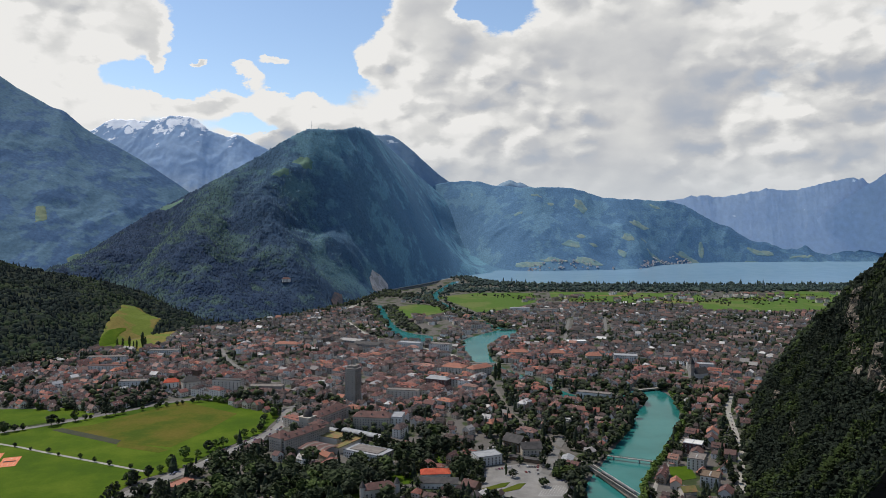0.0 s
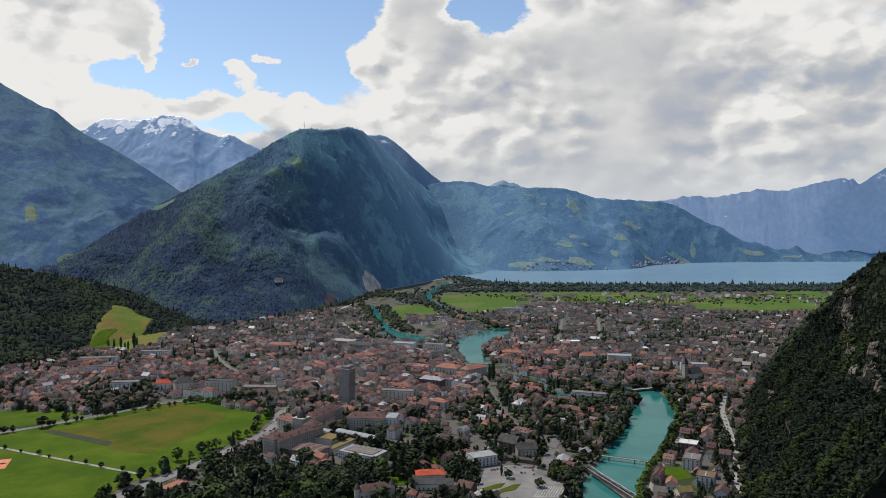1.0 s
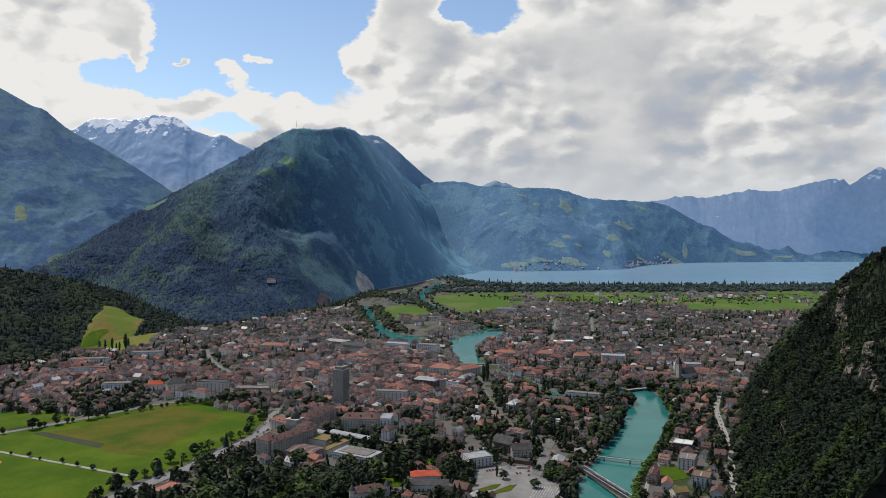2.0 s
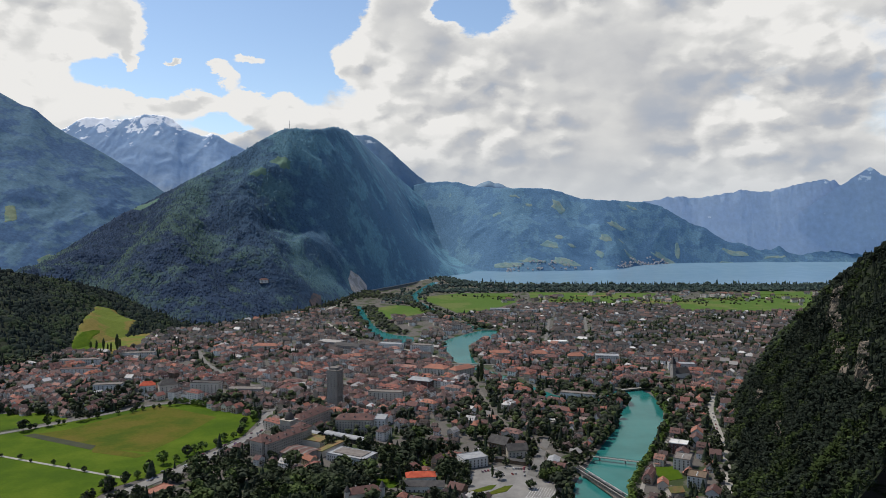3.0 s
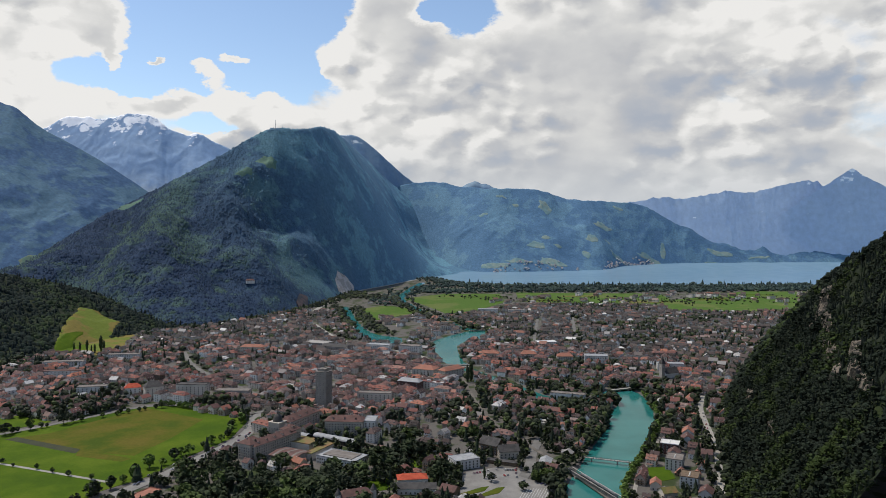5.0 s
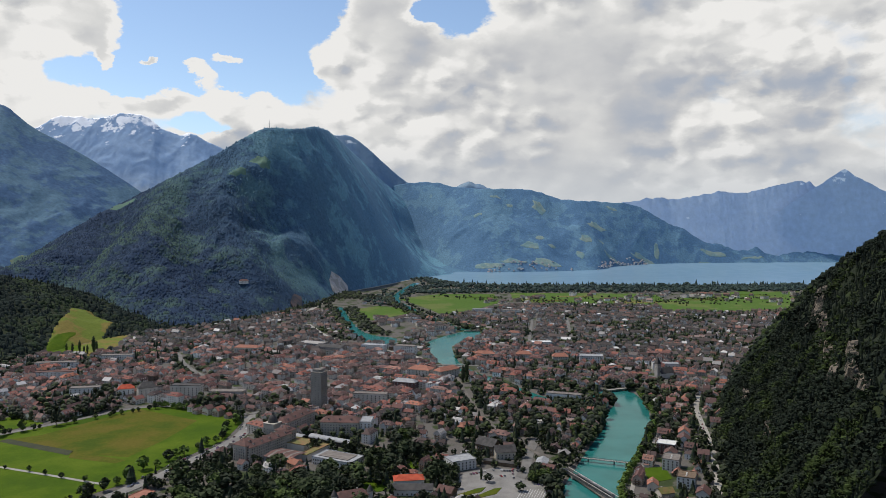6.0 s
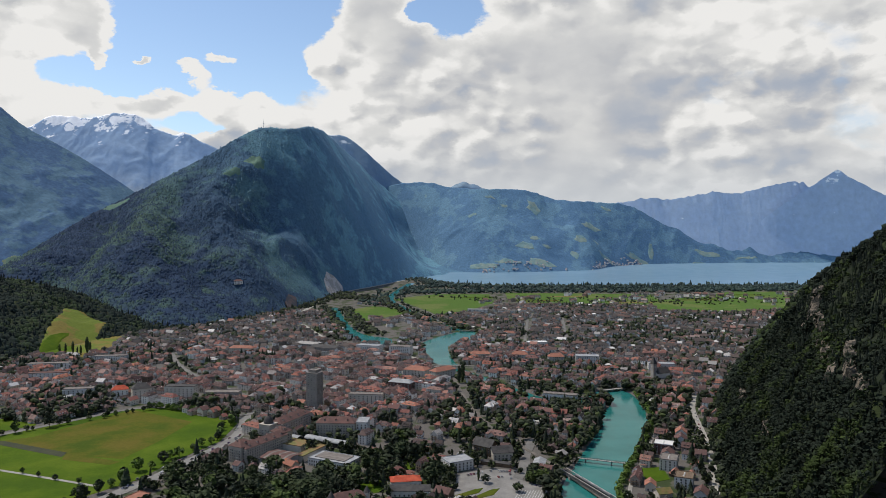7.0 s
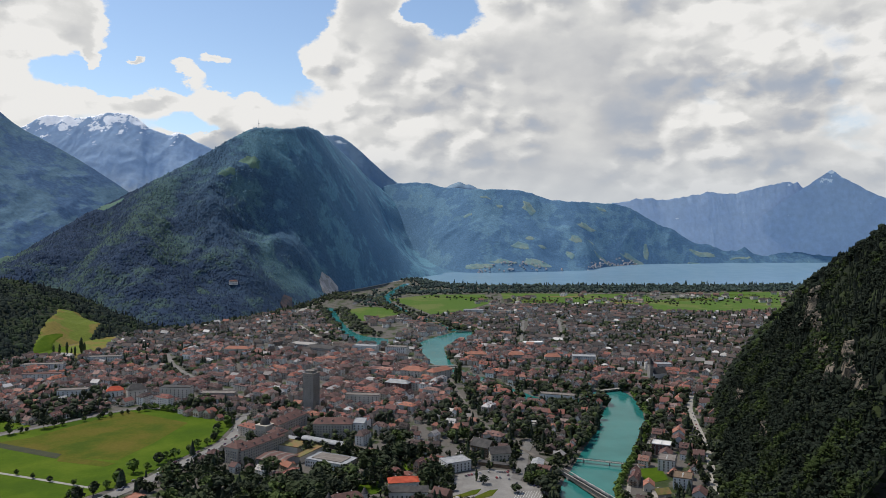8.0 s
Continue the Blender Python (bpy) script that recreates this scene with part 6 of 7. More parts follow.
part("spire", mesh_of("spire", [(x - 16.5, y - 0.2, z) for x, y, z in sp.v], sp.f, [M_SLATE]), bell)
for turn in (0, 90, 180, 270):
    part("clock_face", Shape().ring(0, 0, 3.78, 3.9, 1.5, 1.5, 20).mesh("clock_face", M_FRAME), bell, "round pale clock face", pose(-16.5, -0.25, 20, 0, 0, turn) @ pose(0, 0, 0, 90))
tagged(church, "white village church with a stone bell tower", "church")
for (x, y, turn, L, W, H, roof, rise, wm, rm, label) in (
        (-205, 1545, -25, 56, 34, 9, "flat", 0, M_CONCRETE, M_CONCRETE, "large grey market hall with flat roof"),
        (-160, 1500, -25, 60, 30, 8, "gable", 4, M_CONCRETE, M_SLATE, "grey hall with wide folded roof"),
        (292, 1530, 2, 42, 20, 9, "flat", 0, M_WHITE, M_LINE, "white supermarket with bright flat roof"),
        (352, 1345, -12, 44, 24, 12, "flat", 0, M_WHITE, M_METAL, "white school building with flat roof"),
        (465, 1260, -12, 46, 18, 12, "flat", 0, M_WHITE, M_METAL, "pale long school building with flat roof"),
        (150, 1385, -10, 38, 16, 11, "hip", 5, M_STONE, M_ORANGE, "long building with an orange hipped roof"),
        (225, 1368, -14, 30, 15, 12, "hip", 6, M_STONE, M_ORANGE, "long old-town block with orange roof"),
        (290, 1340, -6, 30, 15, 12, "hip", 6, M_STONE, M_ORANGE, "old-town block with orange roof"),
        (-494, 1112, 8, 42, 15, 14, "flat", 0, M_WHITE, M_GRAVEL, "white hotel block with flat roof"),
        (-395, 1090, 30, 26, 18, 18, "hip", 8, M_STONE, M_SLATE, "ornate grey hotel with steep slate roof"),
        (-430, 1102, 20, 22, 14, 14, "hip", 6, M_WHITE, M_RED_ROOF, "white villa with red roof by the meadow"),
        (-340, 1102, -8, 46, 16, 18, "flat", 0, M_STONE, M_SLATE, "dark-framed hotel block with flat roof"),
        (-276, 1090, -4, 52, 18, 11, "flat", 0, M_CONCRETE, M_GRAVEL, "broad low concrete building with flat roof"),
        (-8, 1130, -25, 38, 15, 13, "hip", 5, M_HOTEL_ROOF, M_METAL, "brick-red block with pale roof"),
        (20, 1230, -25, 40, 26, 13, "hip", 6, M_STONE, M_ORANGE, "town block with a broad orange roof"),
        (64, 1220, 40, 46, 18, 13, "hip", 6, M_STONE, M_ORANGE, "long town house with orange roof"),
        (-60, 1050, -10, 50, 14, 14, "flat", 0, M_STONE, M_GRAVEL, "flat-roofed grey office row"),
        (-5, 1440, -20, 44, 20, 18, "flat", 0, M_WHITE, M_GRAVEL, "white commercial block with flat roof"),
        (-70, 1480, -20, 50, 22, 14, "flat", 0, M_WHITE, M_METAL, "white department block with pale roof"),
        (-560, 1400, 5, 60, 16, 12, "flat", 0, M_WHITE, M_GRAVEL, "pale apartment row with flat roof"),
        (-640, 1330, 5, 70, 16, 12, "flat", 0, M_WHITE, M_GRAVEL, "pale apartment row with flat roof"),
        (-600, 1240, 5, 64, 15, 13, "flat", 0, M_WHITE, M_HOTEL_ROOF, "long pale apartment block with a reddish roof"),
        (-330, 1480, -10, 50, 18, 11, "hip", 5, M_STONE, M_ORANGE, "long building with orange hipped roof"),
        (235, 2140, -8, 60, 22, 10, "flat", 0, M_WHITE, M_METAL, "white works hall with flat roof"),
        (320, 2120, -8, 50, 24, 9, "flat", 0, M_WHITE, M_GRAVEL, "pale works hall with flat roof"),
        (40, 1900, -35, 44, 20, 9, "flat", 0, M_WHITE, M_HOTEL_ROOF, "low commercial hall with brown roof"),
        (0, 1950, -35, 40, 18, 9, "flat", 0, M_STONE, M_GRAVEL, "low commercial hall with gravel roof"),
        (95, 1850, -35, 36, 18, 10, "flat", 0, M_STONE, M_WOOD, "brown commercial hall with flat roof")):
    landmark("town_block", x, y, turn, L, W, H, roof, rise, wm, rm, label, "building", step=6.2, storey=3.1, chimneys=1 if roof == "hip" else 0)


# ---- houses ----
KINDS = [(11, 10, 6.2, "gable", 4.2), (13, 10, 7.0, "hip", 4.0), (15, 11, 8.8, "hip", 4.6), (12, 9, 6.0, "gable", 3.6), (17, 12, 9.5, "gable", 5.0),
         (21, 13, 12, "hip", 5.0), (16, 12, 9.5, "gable", 5.2), (22, 13, 12, "flat", 0), (26, 14, 13, "hip", 5.0), (14, 12, 8.6, "gable", 4.2)]
TOWN = [(-1150, 1150), (-860, 1230), (-775, 1310), (-750, 1400), (-735, 1480), (-720, 1570), (-690, 1690), (-620, 1765), (-540, 1820), (-470, 1930), (-400, 2080), (-330, 2200), (-240, 2200), (-160, 1830), (-110, 1620), (-20, 1600),
        (60, 1950), (110, 2060), (230, 2170), (350, 2330), (600, 2330), (830, 2280), (800, 2140), (1000, 2080), (1300, 2170), (1240, 1960), (985, 1700), (850, 1520), (680, 1320), (560, 1165), (500, 1090), (440, 990), (412, 930),
        (350, 790), (292, 655), (246, 545), (210, 470), (-330, 470), (-330, 640), (-314, 706), (-277, 752), (-224, 874), (-224, 950), (-341, 1038), (-376, 1046), (-453, 966), (-600, 990), (-700, 1000)]
FORECOURT = [(66, 640), (84, 720), (97, 736), (113, 718), (136, 690), (126, 665), (108, 636)]
CAR_PARK = [(28, 672), (40, 722), (50, 745), (84, 758), (113, 750), (98, 700), (80, 660)]
LAWNS = {"park_garden": [(-60, 690), (-30, 700), (-25, 740), (-55, 735)], "garden_lawn": [(235, 705), (262, 715), (268, 752), (242, 748)], "garden_plot": [(-5, 760), (25, 770), (20, 800), (-10, 790)],
         "river_lawn": [(150, 880), (170, 885), (168, 915), (148, 908)], "villa_lawn": [(-120, 660), (-70, 655), (-68, 690), (-112, 695)]}
GROVES = [(-188, 722, 40), (-165, 690, 50), (-120, 660, 50), (-205, 660, 34), (-85, 720, 38), (-40, 775, 30), (-10, 800, 22), (20, 720, 16), (130, 700, 22), (220, 840, 26), (150, 730, 14), (-20, 830, 28), (60, 860, 24), (215, 980, 24), (-60, 690, 36)]
rng = random.Random(11)
spots = []
for ang, seed in ((60, 1),):
    c, s = math.cos(radians(ang)), math.sin(radians(ang))
    for iu in range(-45, 150):
        for iv in range(-88, 88):
            u, v = iu * 20.5 + rng.uniform(-3.2, 3.2), iv * 17.5 + rng.uniform(-2.6, 2.6)
            spots.append((200 + u * c - v * s - 400, 500 + u * s + v * c, ang + (90 if (iu // 3 + iv // 4) % 2 else 0) + rng.gauss(0, 5)))
sx, sy = np.array([p[0] for p in spots]), np.array([p[1] for p in spots])
free = inside(TOWN, sx, sy) & (water_gap(sx, sy) < -11) & (line_gap(RAIL, sx, sy) > 13) & ~inside(CAR_PARK, sx, sy) & (line_gap(QUAY, sx, sy) > 10)
for pts, w, _ in ROADS.values():
    free &= line_gap(smooth_line(pts, 2), sx, sy) > w / 2 + 8
for poly in LAWNS.values():
    free &= depth_in(poly, sx, sy) < -6
free &= ~((sx < -185) & (sy < 800))
free &= ~inside(MEADOW_FOOT, sx, sy) & ~inside(FORECOURT, sx, sy)
for gx0, gy0, r in GROVES:
    free &= np.hypot(sx - gx0, sy - gy0) > r * 0.8
for tx, ty, tr in TAKEN:
    free &= np.hypot(sx - tx, sy - ty) > tr + 6.0
thin = fbm(sx, sy, 260, 3, 41)
houses = []
for i in np.nonzero(free)[0]:
    x, y, turn = spots[i]
    if rng.random() < (0.06 if y < 1300 else 0.2) + max(0, thin[i] - 0.55) * 1.2:
        continue
    core = math.exp(-((x + 60) / 320) ** 2 - ((y - 1230) / 280) ** 2)
    k = rng.choice([5, 6, 7, 8, 2, 5, 8]) if rng.random() < core * 0.75 else rng.choice([0, 1, 2, 3, 4, 6, 9, 0, 1, 3])
    houses.append((k, x, y, radians(turn), rng.uniform(0.68, 1.0) if rng.random() < 0.82 else rng.uniform(1.05, 1.4), rng.uniform(0.7, 0.98), rng.uniform(0.68, 1.02)))
houses.sort(key=lambda h: math.hypot(h[1] - 0, h[2] + 100))
NEAR = 300
LABELS = ["small plastered house with tiled gable roof", "plastered house with a hipped tile roof", "three-storey house with hipped tile roof", "small house with a tiled saddle roof", "broad house with tiled gable roof",
          "town house with hipped tile roof", "plastered house with steep tile roof", "flat-roofed apartment house with plain walls", "large town house with hipped roof", "chalet-like house with wide tiled roof"]
protos = {}
for full in (True, False):
    for k, (L, W, H, roof, rise) in enumerate(KINDS):
        root = new("house")
        wl, tp, bal = house_kind(k, L, W, H, roof, rise, 1.1 if k == 9 else 0.7)
        if not full:
            panes(wl, L, W, H, 1)
        part("wall", wl.mesh("wall", M_WALL, M_GLASS), root)
        part("roof", tp.mesh("roof", M_ROOF), root)
        for j in range(len(bal.v) // 8):
            part("balcony", Shape().add(bal.v[8 * j:8 * j + 8], bal.f[:6]).mesh("balcony", M_WOOD), root, "dark wooden balcony")
        if full:
            for m in window_spots(L, W, H, 5.8 if L > 14 else 5.0, 2.9):
                part("window", WINDOW_MESH, root, "", m)
        if roof != "flat":
            part("chimney", CHIMNEY_MESH, root, "", pose(L * 0.2, W * 0.1, H + rise * 0.75))
        tagged(root, LABELS[k], "house", "houses of the town")
        protos[full, k] = [root, False]
for i, (k, x, y, turn, a, b, h) in enumerate(houses[:NEAR]):
    m = Matrix.LocRotScale((x, y, 0), Euler((0, 0, turn)), (a, b, h))
    kind = protos[i < 40, k]
    if kind[1]:
        copy_thing(kind[0], m)
    else:
        kind[0].matrix_basis, kind[1] = m, True
for root, used in protos.values():
    if not used:
        for o in (*root.children_recursive, root):
            bpy.data.objects.remove(o)
far_shapes = []
for k, (L, W, H, roof, rise) in enumerate(KINDS):
    wl, tp, bal = house_kind(k, L, W, H, roof, rise)
    sh = Shape().add(wl.v, wl.f, 0).add(tp.v, tp.f, 1).add(bal.v, bal.f, 3)
    panes(sh, L, W, H, 2)
    if roof != "flat":
        sh.box(L * 0.2 - 0.5, L * 0.2 + 0.5, 0.6, 1.6, H + rise * 0.3, H + rise * 0.75 + 1.4, 0)
    far_shapes.append(sh)
plain_shapes = []
for k, (L, W, H, roof, rise) in enumerate(KINDS):
    wl, tp = house_shapes(L, W, H, roof, rise)
    if k in (1, 2, 4, 9):
        w, t = house_shapes(W * 0.72, L * 0.40, H * 0.94, "gable", rise * 0.72)
        moved(wl, w, 90, L * 0.14, -W * 0.26)
        moved(tp, t, 90, L * 0.14, -W * 0.26)
    sh = Shape().add(wl.v, wl.f, 0).add(tp.v, tp.f, 1)
    panes(sh, L, W, H, 2)
    plain_shapes.append(sh)
rest = [(k, x, y, 0, t, a, b, h) for k, x, y, t, a, b, h in houses[NEAR:]]
# farmsteads and hamlets in the fields
for cx, cy, r, k in ((480, 2560, 70, 9), (330, 2420, 60, 8), (820, 2480, 110, 16), (640, 2420, 80, 8), (1150, 2560, 130, 18), (1330, 2400, 110, 14), (980, 2620, 80, 9), (30, 1990, 55, 12), (-60, 1880, 50, 9), (70, 1830, 50, 10), (1500, 2560, 120, 14),
                     (-90, 2380, 40, 4), (-60, 1960, 50, 8), (700, 2690, 60, 5)):
    for _ in range(k):
        x, y = rng.gauss(cx, r * 0.55), rng.gauss(cy, r * 0.55)
        if water_gap(np.array([x]), np.array([y]))[0] < -14:
            rest.append((rng.choice([1, 2, 4, 6, 7, 9]), x, y, 0, rng.uniform(0, 3), rng.uniform(0.9, 1.4), rng.uniform(0.9, 1.2), rng.uniform(0.8, 1.0)))
# the village on the far lake shore
village = []
for _ in range(80):
    u = rng.random()
    x = 1150 + u * 400
    y = float(np.interp(x, [1100, 1161, 1306, 1520, 1700], [4080, 4092, 4262, 4340, 4390])) + abs(rng.gauss(0, 16)) + 8
    village.append((rng.choice([1, 2, 4, 6]), x, y, hill_height("ridge_lakeside", x, y) - 1, rng.uniform(0, 3), 0.7, 0.7, 0.6))
for _ in range(45):
    x = rng.uniform(480, 1000)
    y = float(np.interp(x, [480, 868, 1000], [3985, 4035, 4060])) + rng.uniform(0, 50)
    village.append((rng.choice([1, 2, 4, 6]), x, y, hill_height("ridge_lakeside", x, y) - 1, rng.uniform(0, 3), 0.7, 0.7, 0.6))
tagged(new("lakeside_village", joined("lakeside_village", plain_shapes, village, [M_HAZY_WALL, M_HAZY_ROOF, M_HAZY_WALL])), "small houses of a lake shore village, paled by painted haze", "houses", kind="stuff")
quarter = np.array([h[2] > 1500 + 90 * math.sin(h[1] / 90) or h[1] > 520 for h in rest])
rest = np.array(rest)
tagged(new("far_houses", joined("far_houses", far_shapes, rest[~quarter], [M_WALL_ALL, M_ROOF_ALL, M_GLASS, M_WOOD])), "densely built houses with reddish tile roofs", "houses", kind="stuff")
tagged(new("outer_houses", joined("outer_houses", plain_shapes, rest[quarter], [M_WALL_ALL, M_ROOF_DARK, M_GLASS])), "houses of the outer quarters with dark roofs", "houses", kind="stuff")

for nm, poly in LAWNS.items():
    flat_patch(nm, poly, 0.3, M_GRASS, "sunlit garden lawn between houses", "lawn")
flat_patch("station_forecourt", FORECOURT, 0.56, M_PALE_ROAD, "pale asphalt forecourt of the station", "road")
flat_patch("car_park", CAR_PARK, 0.45, M_PALE_ROAD, "grey asphalt car park with planted islands", "car park")

# ---- trees of the town ----
def tree(kinds, x, y, h, label, z=0.0, group="", wide=1.0):
    crown, trunk = kinds[rng.randrange(len(kinds))]
    root = new("tree")
    root.matrix_world = Matrix.LocRotScale((x, y, z), Euler((0, 0, rng.uniform(0, 6.28))), (h * wide, h * wide, h))
    part("trunk", trunk, root)
    part("crown", crown, root)
    return tagged(root, label, "tree", group)


# rows along the meadow, the quay and the station road
for i in range(26):
    f = i / 25
    x, y = -560 + f * 195 + rng.uniform(-4, 4), 875 + f * 165 + rng.uniform(-3, 3)
    if rng.random() < 0.8:
        tree(NEAR_ROUND, x + 8, y - 4, rng.choice([6, 7, 9, 15]), "round leafy roadside tree beside the meadow", group="trees along the road")
for i in range(34):
    f = i / 33
    x, y = -370 + f * 140, 1046 - f * 68
    tree(NEAR_LIME, x + rng.uniform(-3, 3), y + rng.uniform(-3, 3), rng.uniform(6, 10), "round leafy avenue tree at the meadow's edge", group="avenue trees")
for i in range(20):
    f = i / 19
    x, y = -232 - (0 if f < 0.35 else (f - 0.35) * 125), 960 - f * 260
    tree(NEAR_LIME if i % 3 else NEAR_ROUND, x + rng.uniform(-9, 3), y + rng.uniform(-5, 5), rng.uniform(8, 15), "leafy tree between meadow and street", group="street trees")
for i in range(12):
    x, y = -600 + i * 24 + rng.uniform(-4, 4), 852 - i * 10.4 + rng.uniform(4, 8)
    tree(NEAR_ROUND, x, y, rng.uniform(4.5, 7), "young tree beside the footpath", group="path trees")
quay = smooth_line(QUAY, 2)
for i in range(62):
    f = i / 61 * (len(quay) - 1)
    a, b = quay[int(f)], quay[min(int(f) + 1, len(quay) - 1)]
    t = f - int(f)
    tree(NEAR_LIME, a[0] + (b[0] - a[0]) * t + rng.uniform(-1.5, 1.5), a[1] + (b[1] - a[1]) * t + rng.uniform(-2, 2), rng.uniform(7, 10), "pollarded green tree on the river promenade", group="promenade trees", wide=1.1)
for i, (x, y, h) in enumerate(((-696, 1490, 21), (-684, 1489, 22), (-674, 1499, 25), (-656, 1478, 17), (-648, 1475, 20), (-646, 1499, 34), (-634, 1485, 26), (95, 1180, 34), (88, 1172, 30), (-505, 1290, 18), (330, 1220, 22), (520, 1500, 20))):
    tree(NEAR_POPLAR, x, y, h, "tall slim dark poplar", z=0, group="poplars", wide=1.1)
count = 0
for gx0, gy0, r in GROVES:
    for _ in range(int(r * r / 75)):
        x, y = rng.gauss(gx0, r * 0.5), rng.gauss(gy0, r * 0.5)
        if count < 185 and water_gap(np.array([x]), np.array([y]))[0] < -5 and min([math.hypot(x - t[0], y - t[1]) - t[2] for t in TAKEN]) > -2 and not inside(FIELD, np.array([x]), np.array([y]))[0]:
            tree(NEAR_ROUND if rng.random() < 0.72 else NEAR_FIR, x, y, rng.uniform(12, 20), "tall dark leafy tree in a grove", group="grove trees", wide=1.2)
            count += 1
# the many others: between houses, along the water, belts by the lake
r = np.random.default_rng(8)
k = 54000
tx, ty = r.uniform(-1000, 1300, k), r.uniform(500, 2350, k)
ok = inside(TOWN, tx, ty) & (water_gap(tx, ty) < -3) & (line_gap(RAIL, tx, ty) > 6) & ~inside(CAR_PARK, tx, ty) & ~inside(FORECOURT, tx, ty) & ~inside(MEADOW_FOOT, tx, ty)
for pts, w, _ in ROADS.values():
    ok &= line_gap(smooth_line(pts, 2), tx, ty) > w / 2 + 2
hx, hy = np.array([h[1] for h in houses]), np.array([h[2] for h in houses])
tx, ty = tx[ok], ty[ok]
gaps = np.array([np.min((hx - a) ** 2 + (hy - b) ** 2) for a, b in zip(tx, ty)])
lm = np.array([np.min(np.hypot(np.array([t[0] for t in TAKEN]) - a, np.array([t[1] for t in TAKEN]) - b) - np.array([t[2] for t in TAKEN])) for a, b in zip(tx, ty)])
dense = np.exp(-((tx + 60) / 300) ** 2 - ((ty - 1230) / 230) ** 2)
ok = (gaps > 44) & (lm > 1) & (fbm(tx, ty, 120, 3, 55) > 0.36 + 0.25 * dense + 0.16 * (ty > 1150))
tx, ty = tx[ok], ty[ok]
near_by = ty < 1150
close = ty < 860
shore_rows = []
close_rows = tree_rows(tx[close], ty[close], tx[close] * 0, 12, len(NEAR_MANY), 0.22, 5, 15, 3, 0.3)
near_by &= ~close
far_off = ty >= 1150
rows = [tree_rows(tx[near_by], ty[near_by], tx[near_by] * 0, 9, len(MANY), 0.22, 5, 16, 4, 0.3)]
far_rows = [tree_rows(tx[far_off], ty[far_off], tx[far_off] * 0, 10, len(MANY_FAR), 0.25, 5, 15, 3, 0.3)]


def belt(pts, wide, count, lo, hi, seed, fir=0.1):
    q = np.random.default_rng(seed)
    p = resample([(*a, 0) for a in pts], 200)
    i = q.integers(0, 200, count)
    x, y = p[i, 0] + q.normal(0, wide, count), p[i, 1] + q.normal(0, wide, count)
    ok = water_gap(x, y) < -3
    if pts[0][1] > 2700:
        shore_rows.append(tree_rows(x[ok], y[ok], x[ok] * 0, seed + 1, len(MANY_FAR), fir, lo, hi, 3, 0.3))
    elif pts[0][1] > 1500:
        far_rows.append(tree_rows(x[ok], y[ok], x[ok] * 0, seed + 1, len(MANY_FAR), fir, lo, hi, 3, 0.3))
    else:
        rows.append(tree_rows(x[ok], y[ok], x[ok] * 0, seed + 1, len(MANY), fir, lo, hi, 4, 0.3))


for given in [([(-240, 2290), (-200, 2060), (-165, 1860), (-135, 1680)], 12, 170, 9, 18, 21), ([(-175, 2260), (-130, 1980), (-95, 1800), (-50, 1710)], 11, 170, 9, 16, 23),
         ([(-60, 2540), (0, 2256), (45, 2080), (80, 1960), (150, 1790), (190, 1740)], 16, 330, 9, 19, 25), ([(-30, 2720), (-60, 2500), (-80, 2360)], 30, 160, 9, 18, 27),
         ([(-230, 2700), (-150, 2600), (-90, 2560)], 40, 160, 9, 16, 29), ([(50, 2790), (350, 2860), (700, 2840), (1100, 2820), (1750, 2880)], 40, 1300, 10, 20, 31, 0.25),
         ([(200, 3150), (480, 3020), (900, 2980), (1500, 2980), (2300, 2980)], 60, 1500, 10, 22, 33, 0.25), ([(90, 3560), (160, 3330), (230, 3160), (60, 2980), (-30, 2850)], 35, 420, 9, 18, 35),
         ([(130, 655), (150, 700), (165, 735)], 6, 30, 8, 14, 37), ([(190, 815), (222, 870), (250, 930), (245, 985)], 7, 90, 8, 16, 39, 0.2), ([(290, 1010), (300, 1040)], 7, 30, 10, 16, 41),
         ([(340, 2500), (600, 2450), (900, 2420), (1300, 2480), (1600, 2420)], 70, 420, 5, 11, 43), ([(60, 2600), (200, 2620), (330, 2500)], 35, 26, 7, 12, 45),
         ([(260, 560), (300, 660), (356, 790), (420, 930), (520, 1090)], 7, 240, 8, 14, 47), ([(-560, 1815), (-470, 1930), (-400, 2090), (-330, 2240), (-270, 2500), (-215, 2800)], 20, 420, 8, 15, 49, 0.3),
         ([(-1100, 1180), (-860, 1235), (-775, 1310), (-760, 1390)], 20, 260, 9, 16, 51), ([(500, 4010), (800, 4035), (1150, 4090)], 20, 200, 8, 14, 53)]:
    belt(*given)
tagged(new("town_trees", joined("town_trees", MANY, np.concatenate(rows), [M_LEAF_ALL, M_NEEDLE])), "leafy trees and shrubs between houses, fields and water", "trees", kind="stuff")
tagged(new("garden_trees", joined("garden_trees", NEAR_MANY, close_rows, [M_LEAF_ALL, M_NEEDLE])), "leafy garden trees and conifers between the near houses", "trees", kind="stuff")
tagged(new("far_trees", joined("far_trees", MANY_FAR, np.concatenate(far_rows), [M_LEAF_ALL, M_NEEDLE])), "dark trees among the far houses and by the lake", "trees", kind="stuff")
# bluish leaf colours: the haze before the shore woods is painted in
M_SHORE_LEAF = surface("hazed_shore_leaves", [(0.0, (0.020, 0.036, 0.034)), (0.7, (0.027, 0.046, 0.038)), (1.0, (0.042, 0.066, 0.042))], "island", scale=0.02, fine_scale=0.3, bump=0, spread=0.8, patch=0.2)
tagged(new("lakeside_woods", joined("lakeside_woods", MANY_FAR, np.concatenate(shore_rows), [M_SHORE_LEAF, M_SHORE_LEAF])), "belt of woods along the lake shore, painted hazy", "forest", kind="stuff")

